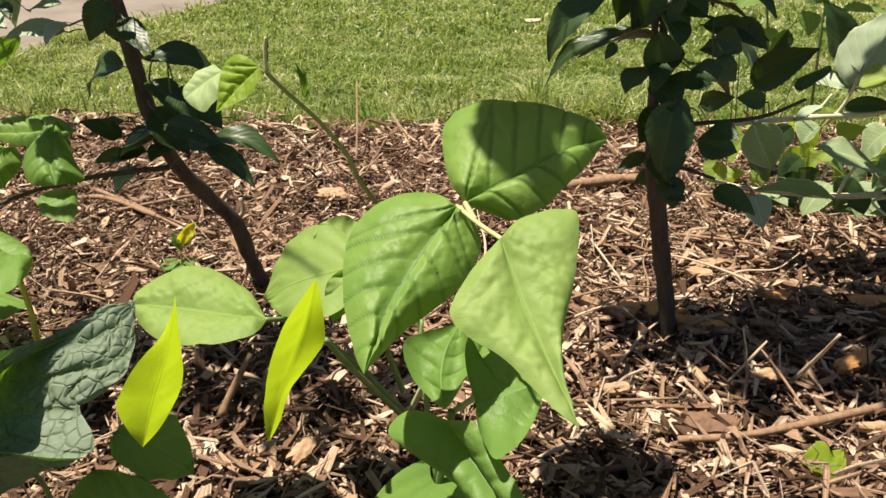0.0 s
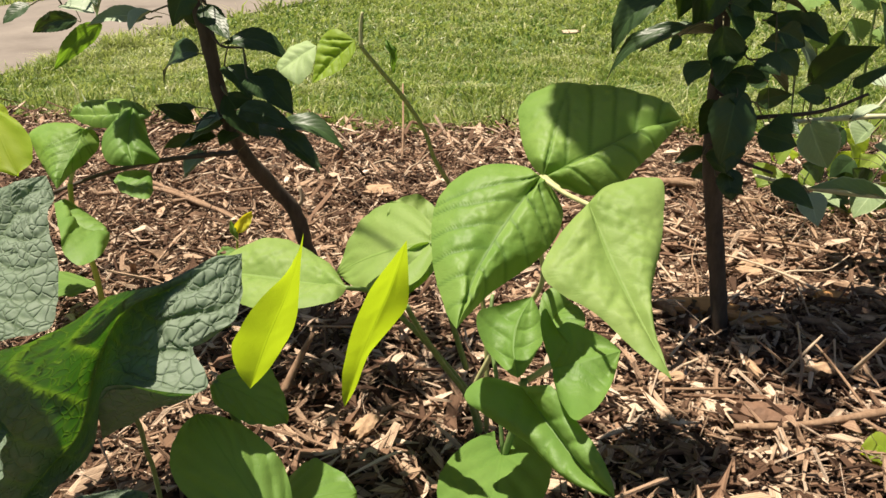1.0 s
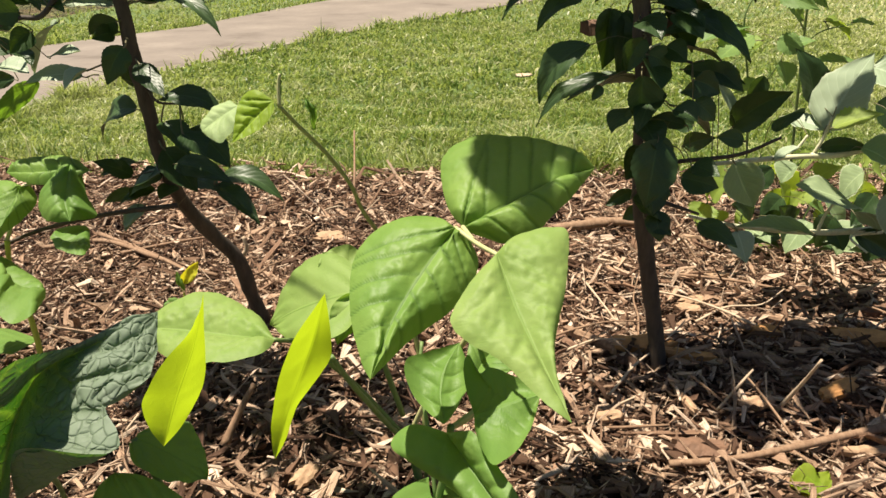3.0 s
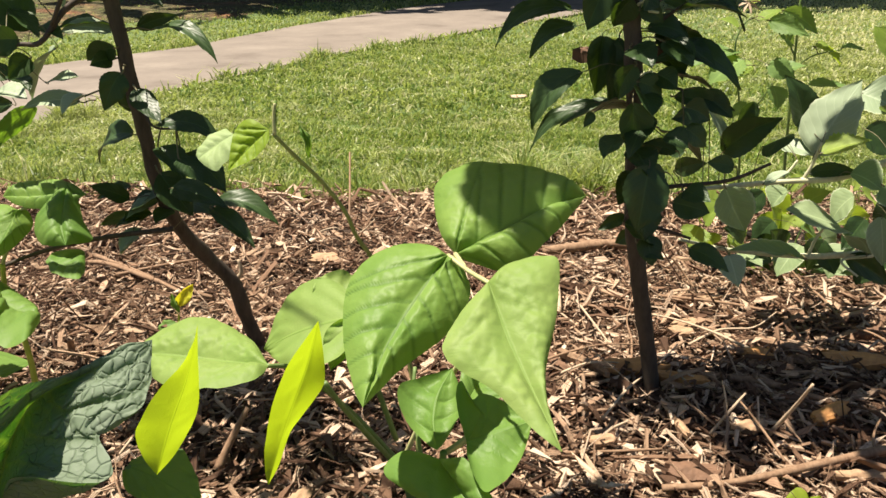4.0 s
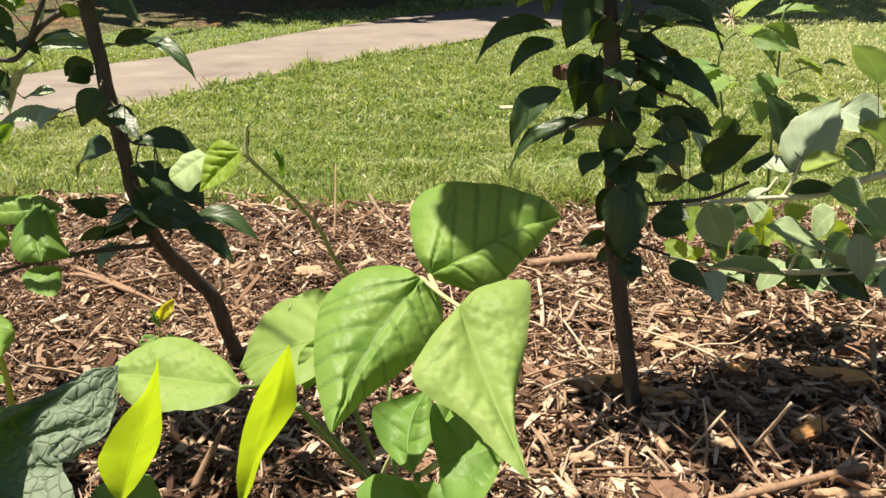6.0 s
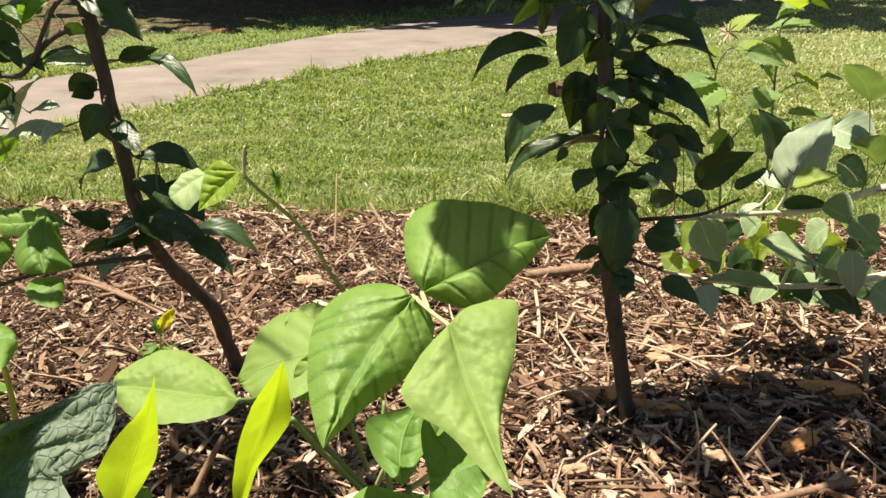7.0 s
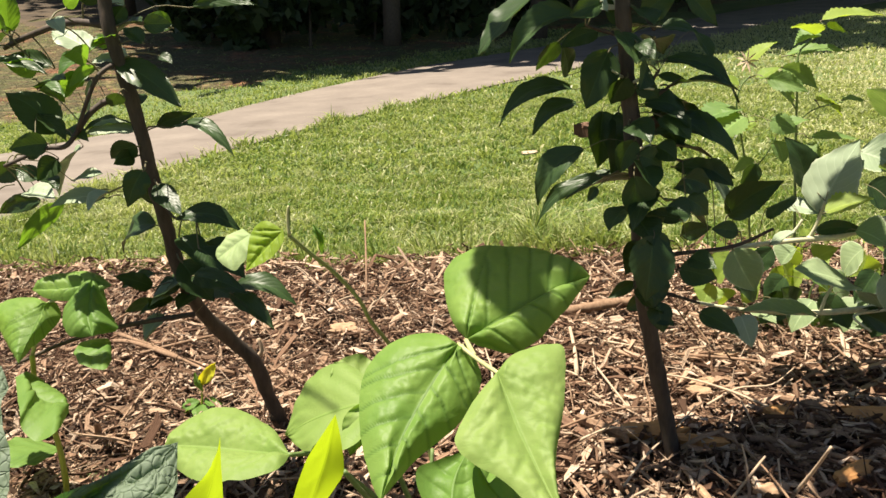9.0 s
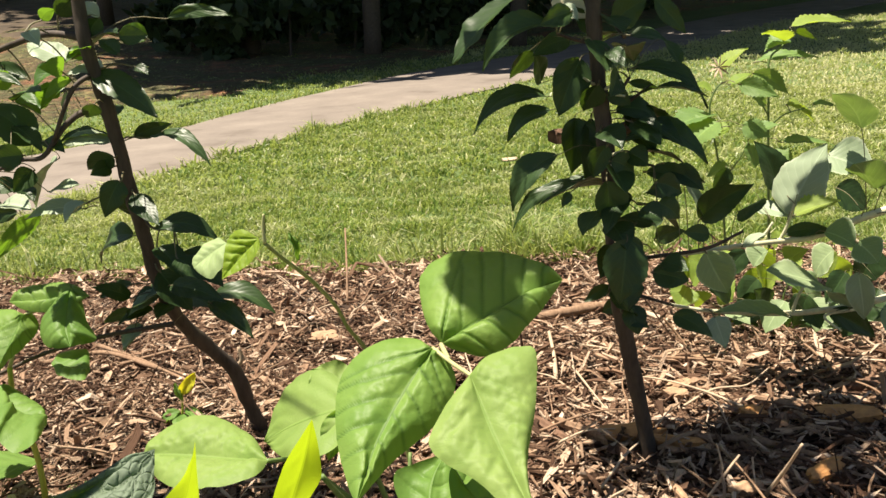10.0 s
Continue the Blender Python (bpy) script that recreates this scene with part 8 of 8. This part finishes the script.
blade(yellow_seedling, (-0.4167, 1.2633, 0.0309), (-0.3765, 1.2453, 0.0330), (-0.4019, 1.2633, 0.0358), (-0.3929, 1.2453, 0.0272), "smooth", 0.003, 0.00)
blade(yellow_seedling, (-0.4193, 1.2633, 0.0260), (-0.4085, 1.2273, 0.0134), (-0.4291, 1.2453, 0.0205), (-0.4017, 1.2453, 0.0175), "smooth", 0.003, 0.00)
blade(yellow_seedling, (-0.4165, 1.2633, 0.0457), (-0.4237, 1.2633, 0.0799), (-0.4237, 1.2633, 0.0605), (-0.4118, 1.2633, 0.0652), "smooth", 0.003, 0.00)
stalk(yellow_seedling, "stem", [(-0.4233, 1.2543, -0.0090), (-0.4186, 1.2633, 0.0309), (-0.4118, 1.2633, 0.0652), (-0.3899, 1.2633, 0.0892)], 0.0020, 0.0014, yellow_stem)
ground_weed = thing("weed", "small bright green weed leaf lying on the mulch", "weed", (0.5, 0.93, 0))
blade(ground_weed, (0.4053, 0.8665, 0.0184), (0.3763, 0.8846, 0.0206), (0.3960, 0.8937, 0.0356), (0.3853, 0.8575, 0.0255), "young", 0.004, 0.05)
blade(ground_weed, (0.3999, 0.8665, 0.0194), (0.4170, 0.8937, 0.0321), (0.3919, 0.8846, 0.0251), (0.4130, 0.8756, 0.0232), "young", 0.004, 0.05)


def plant_tag(corner, across, down, label):
    """A thin card with clipped corners and a wire loop."""
    corner, across, down = Vector(corner), Vector(across), Vector(down)
    back = across.cross(down).normalized() * 0.0008
    shape = ((0.08, 0), (0.92, 0), (1, 0.15), (1, 0.85), (0.92, 1), (0.08, 1), (0, 0.85), (0, 0.15))
    ring = [corner + across * a + down * b for a, b in shape]
    verts = [p - back for p in ring] + [p + back for p in ring]
    faces = [tuple(range(8))[::-1], tuple(range(8, 16))] + [(k, (k + 1) % 8, 8 + (k + 1) % 8, 8 + k) for k in range(8)]
    tag = thing("plant_tag", label, "plant tag", corner + across * 0.5)
    put("card", mesh_of("card", verts, faces, card_mat, False), tag)
    top = corner + across * 0.5
    put("wire", tube("wire", [top + down * 0.1, top - down * 0.2, top - down * 0.7 + across * 0.5, top - down * 0.5 + across * 0.75], 0.0005, 0.0005, spur_mat, 6, 0.0), tag)
    return tag


plant_tag((0.1740, 1.1250, 0.6080), (0.0370, 0.0040, -0.0010), (0.0060, -0.0060, -0.0230), "cream card tag wired to the straight tree")


# ---- sticks, chips and small things on the bed ----
def stick(points, r0, r1, material, label, name="stick", group="sticks on the mulch"):
    ob = new(name, tube(name, [Vector(q) + Vector((0, 0, 0.012)) for q in points], r0, r1, material, 7, 0.3, 5))
    return tagged(ob, label, "stick", group)


def slab(name, at, size, turn, tilt, material, label, rng, group=""):
    """A split piece of wood with ragged ends and worn edges."""
    bm = bmesh.new()
    bmesh.ops.create_grid(bm, x_segments=12, y_segments=5, size=0.5)
    lower = bmesh.ops.extrude_face_region(bm, geom=bm.faces[:])
    for v in lower["geom"]:
        if isinstance(v, bmesh.types.BMVert):
            v.co.z -= 1
    for v in bm.verts:
        ragged = 1 + 0.55 * noise.noise(Vector((v.co.y * 9, at[0] * 50, 2 if v.co.x > 0 else 7)))
        taper = 1 - 0.30 * (abs(v.co.x) * 2) ** 3 + 0.25 * noise.noise(Vector((v.co.x * 6, at[1] * 30, 5)))
        hump = 0.5 * (1 - 4 * v.co.y ** 2) + 0.35 * noise.noise(Vector((v.co.x * 4, v.co.y * 6, at[1] * 40)))
        v.co = Vector((v.co.x * size[0] * ragged, v.co.y * size[1] * taper, (v.co.z + hump) * size[2]))
    bm.normal_update()
    me = bpy.data.meshes.new(name)
    bm.to_mesh(me)
    bm.free()
    me.materials.append(material)
    ob = new(name, me)
    ob.matrix_world = pose(at[0], at[1], bed_height(at[0], at[1]) + 0.030 if at[2] < 0.02 else at[2], tilt, 0, turn)
    return tagged(ob, label, "wood chip", group)


rng = np.random.default_rng(31)
for k in range(46):
    x, y, a = rng.uniform(-0.9, 1.0), rng.uniform(0.95, 1.95), rng.uniform(0, math.pi)
    half = 0.5 * rng.uniform(0.06, 0.22)
    way, low = Vector((math.cos(a), math.sin(a), 0)), bed_height(x, y) + 0.022
    ends = [Vector((x, y, low)) + way * (half * f) + Vector((rng.normal(0, 0.006), rng.normal(0, 0.006), lift)) for f, lift in ((-1, -0.008), (-0.3, 0.004), (0.4, 0.006), (1, rng.uniform(-0.01, 0.03)))]
    pale = rng.random() < 0.5
    stick(ends, rng.uniform(0.0012, 0.0026), 0.0009, pale_twig if pale else stick_mat, "thin bleached twig lying on the mulch" if pale else "thin brown twig lying on the mulch", "twig")
stick([(0.5210, 0.9878, 0.0189), (0.4351, 0.9498, 0.0215), (0.3752, 0.9247, 0.0213), (0.3195, 0.9075, 0.0196), (0.2617, 0.9021, 0.0157)], 0.0050, 0.0034, stick_mat, "long pale brown stick lying on the mulch")
stick([(0.3375, 1.0174, 0.0108), (0.3568, 1.0197, 0.0408), (0.3750, 1.0269, 0.0615)], 0.0022, 0.0014, pale_twig, "thin bleached twig poking out of the mulch")
stick([(0.3612, 1.0423, 0.0307), (0.3589, 1.0513, 0.0470), (0.3558, 1.0563, 0.0609)], 0.0014, 0.0010, pale_twig, "thin bleached twig poking out of the mulch")
stick([(0.4009, 1.0158, 0.0106), (0.4130, 0.9896, 0.0615), (0.4194, 0.9596, 0.1116)], 0.0028, 0.0016, pale_twig, "thin bleached twig poking out of the mulch")
stick([(0.2066, 0.9941, 0.0110), (0.2199, 0.9957, 0.0259), (0.2371, 0.9895, 0.0412)], 0.0018, 0.0012, pale_twig, "thin bleached twig poking out of the mulch")
stick([(0.1351, 0.9587, 0.0129), (0.2046, 0.9646, 0.0151), (0.2747, 0.9752, 0.0150)], 0.0020, 0.0015, stick_mat, "dark thin stick lying on the mulch")
stick([(-0.2185, 0.9044, 0.0107), (-0.2046, 0.9206, 0.0414), (-0.1887, 0.9367, 0.0710)], 0.0050, 0.0035, stick_mat, "stub of a broken brown stick in the mulch")
stick([(0.2345, 1.6881, 0.0214), (0.2884, 1.6765, 0.0263), (0.3441, 1.6808, 0.0213)], 0.0090, 0.0080, stick_mat, "short dark branch piece on the mulch")
stick([(0.1607, 1.6370, 0.0217), (0.2397, 1.6597, 0.0255), (0.3231, 1.7045, 0.0205)], 0.0105, 0.0090, stick_mat, "short dark branch piece on the mulch")
stick([(-0.2590, 1.7887, 0.0119), (-0.2696, 1.8638, 0.0817), (-0.2945, 1.9925, 0.1413)], 0.0028, 0.0020, stick_mat, "thin brown stick standing in the bed")
stick([(0.1791, 1.3668, 0.0105), (0.1791, 1.4240, 0.0308), (0.1747, 1.4784, 0.0505)], 0.0040, 0.0030, pale_twig, "short pale stick leaning in the mulch")
stick([(0.3733, 1.4731, 0.0707), (0.3969, 1.4678, 0.0410), (0.4195, 1.4381, 0.0116)], 0.0022, 0.0018, stick_mat, "thin brown twig leaning in the mulch")
stick([(0.1587, 1.1980, 0.0157), (0.1793, 1.1533, 0.0144), (0.1991, 1.1204, 0.0150)], 0.0050, 0.0030, pale_twig, "pale splintered stick on the mulch")
stick([(0.3597, 1.1511, 0.0158), (0.4289, 1.1358, 0.0186), (0.5157, 1.0815, 0.0170)], 0.0060, 0.0040, stick_mat, "weathered stick lying in the shade")
stick([(0.3471, 1.4352, 0.0154), (0.4591, 1.3983, 0.0191), (0.5651, 1.3420, 0.0179)], 0.0030, 0.0020, stick_mat, "weathered stick lying in the shade")
stick([(-0.7952, 1.4932, 0.0148), (-0.6899, 1.5215, 0.0209), (-0.5339, 1.4303, 0.0227), (-0.4078, 1.3734, 0.0169)], 0.0052, 0.0034, stick_mat, "long thin stem lying on the mulch")
stick([(-0.7228, 1.5611, 0.0214), (-0.5846, 1.4694, 0.0231), (-0.4144, 1.3414, 0.0217)], 0.0042, 0.0026, stick_mat, "long thin stem lying on the mulch")
stick([(-0.6259, 1.4631, 0.0189), (-0.5415, 1.5200, 0.0226), (-0.4543, 1.5855, 0.0189)], 0.0036, 0.0024, stick_mat, "long thin stem lying on the mulch")
stick([(0.2050, 1.4207, 0.0152), (0.2292, 1.2893, 0.0235), (0.2481, 1.2301, 0.0152)], 0.0020, 0.0012, pale_twig, "thin dry stalk on the mulch")
stick([(0.2303, 1.5002, 0.0159), (0.2830, 1.4532, 0.0229), (0.3178, 1.4291, 0.0150)], 0.0020, 0.0012, pale_twig, "thin dry stalk on the mulch")
slab("wood_chip", (0.2657, 1.1575, 0.0175), (0.075, 0.030, 0.010), 5, 12, orange_wood, "orange-brown split wood chip beside the straight trunk", rng, "large chips on the mulch")
slab("wood_chip", (0.3222, 1.1310, 0.0172), (0.062, 0.016, 0.006), -12, 8, orange_wood, "orange-brown split wood chip beside the straight trunk", rng, "large chips on the mulch")
slab("wood_chip", (0.3008, 0.9305, 0.0176), (0.050, 0.026, 0.008), -4, 10, brown_wood, "flat dark brown bark chip on the mulch", rng, "large chips on the mulch")
slab("wood_chip", (0.5712, 1.2053, 0.0180), (0.070, 0.028, 0.010), -10, 14, orange_wood, "large tan wood chip on the mulch", rng, "large chips on the mulch")
slab("wood_chip", (0.6521, 1.3275, 0.0179), (0.070, 0.022, 0.008), 4, 10, brown_wood, "weathered brown wood chip on the mulch", rng, "large chips on the mulch")
slab("wood_chip", (0.2996, 0.9329, 0.0167), (0.050, 0.024, 0.008), 0, 8, brown_wood, "flat dark brown bark chip on the mulch", rng, "large chips on the mulch")
slab("wood_chip", (0.3679, 1.3136, 0.0171), (0.040, 0.020, 0.006), 30, 10, tan_wood, "large tan wood chip on the mulch", rng, "large chips on the mulch")
slab("wood_chip", (0.4882, 1.0600, 0.0170), (0.060, 0.020, 0.008), 35, 18, orange_wood, "large tan wood chip on the mulch", rng, "large chips on the mulch")
slab("wood_chip", (0.4233, 1.4297, 0.0178), (0.050, 0.012, 0.005), 10, 8, tan_wood, "large tan wood chip on the mulch", rng, "large chips on the mulch")
slab("wood_chip", (0.4949, 1.2445, 0.0174), (0.070, 0.012, 0.008), -30, 12, stick_mat, "weathered brown wood chip on the mulch", rng, "large chips on the mulch")
slab("wood_chip", (-0.1075, 0.8379, 0.0171), (0.035, 0.016, 0.005), 70, 20, tan_wood, "large tan wood chip on the mulch", rng, "large chips on the mulch")
slab("wood_chip", (0.2613, 0.7788, 0.0174), (0.040, 0.014, 0.005), 80, 25, tan_wood, "large tan wood chip on the mulch", rng, "large chips on the mulch")
slab("wood_chip", (0.2067, 0.9774, 0.0170), (0.030, 0.014, 0.005), 20, 15, tan_wood, "large tan wood chip on the mulch", rng, "large chips on the mulch")
slab("wood_chip", (0.4890, 0.9530, 0.0170), (0.075, 0.012, 0.006), 4, 10, tan_wood, "long pale split sliver of wood on the mulch", rng, "large chips on the mulch")
slab("wood_chip", (0.4500, 1.2240, 0.0170), (0.034, 0.022, 0.009), 15, 14, orange_wood, "short blocky orange-brown wood chip on the mulch", rng, "large chips on the mulch")
slab("wood_chip", (0.3540, 1.2780, 0.0170), (0.032, 0.020, 0.006), -8, 14, tan_wood, "large tan wood chip on the mulch", rng, "large chips on the mulch")
slab("wood_chip", (0.1640, 1.1780, 0.0170), (0.090, 0.014, 0.008), -58, 10, brown_wood, "weathered brown wood chip on the mulch", rng, "large chips on the mulch")
slab("wood_chip", (0.2000, 1.1640, 0.0170), (0.080, 0.012, 0.008), -42, 10, stick_mat, "weathered brown wood chip on the mulch", rng, "large chips on the mulch")
slab("wood_chip", (0.3810, 1.0160, 0.0170), (0.040, 0.018, 0.006), 25, 16, tan_wood, "large tan wood chip on the mulch", rng, "large chips on the mulch")
slab("wood_chip", (0.3010, 1.0200, 0.0170), (0.050, 0.010, 0.006), -75, 12, tan_wood, "narrow tan splinter of wood on the mulch", rng, "large chips on the mulch")
slab("wood_chip", (-0.2613, 1.5756, 0.0178), (0.050, 0.030, 0.006), 10, 14, tan_wood, "large tan wood chip on the mulch", rng, "large chips on the mulch")
batten = slab("wooden_batten", (0.2228, 1.1500, 0.4497), (0.107, 0.016, 0.012), 0, 0, brown_wood, "short sawn wooden batten tied behind the straight tree", rng)
fallen_leaf = slab("fallen_leaf", (0.1099, 3.7286, 0.0592), (0.07, 0.04, 0.006), 20, 10, pale_twig, "dry pale fallen leaf on the lawn", rng)
tagged(fallen_leaf, category="leaf")
tagged(batten, category="wooden batten")
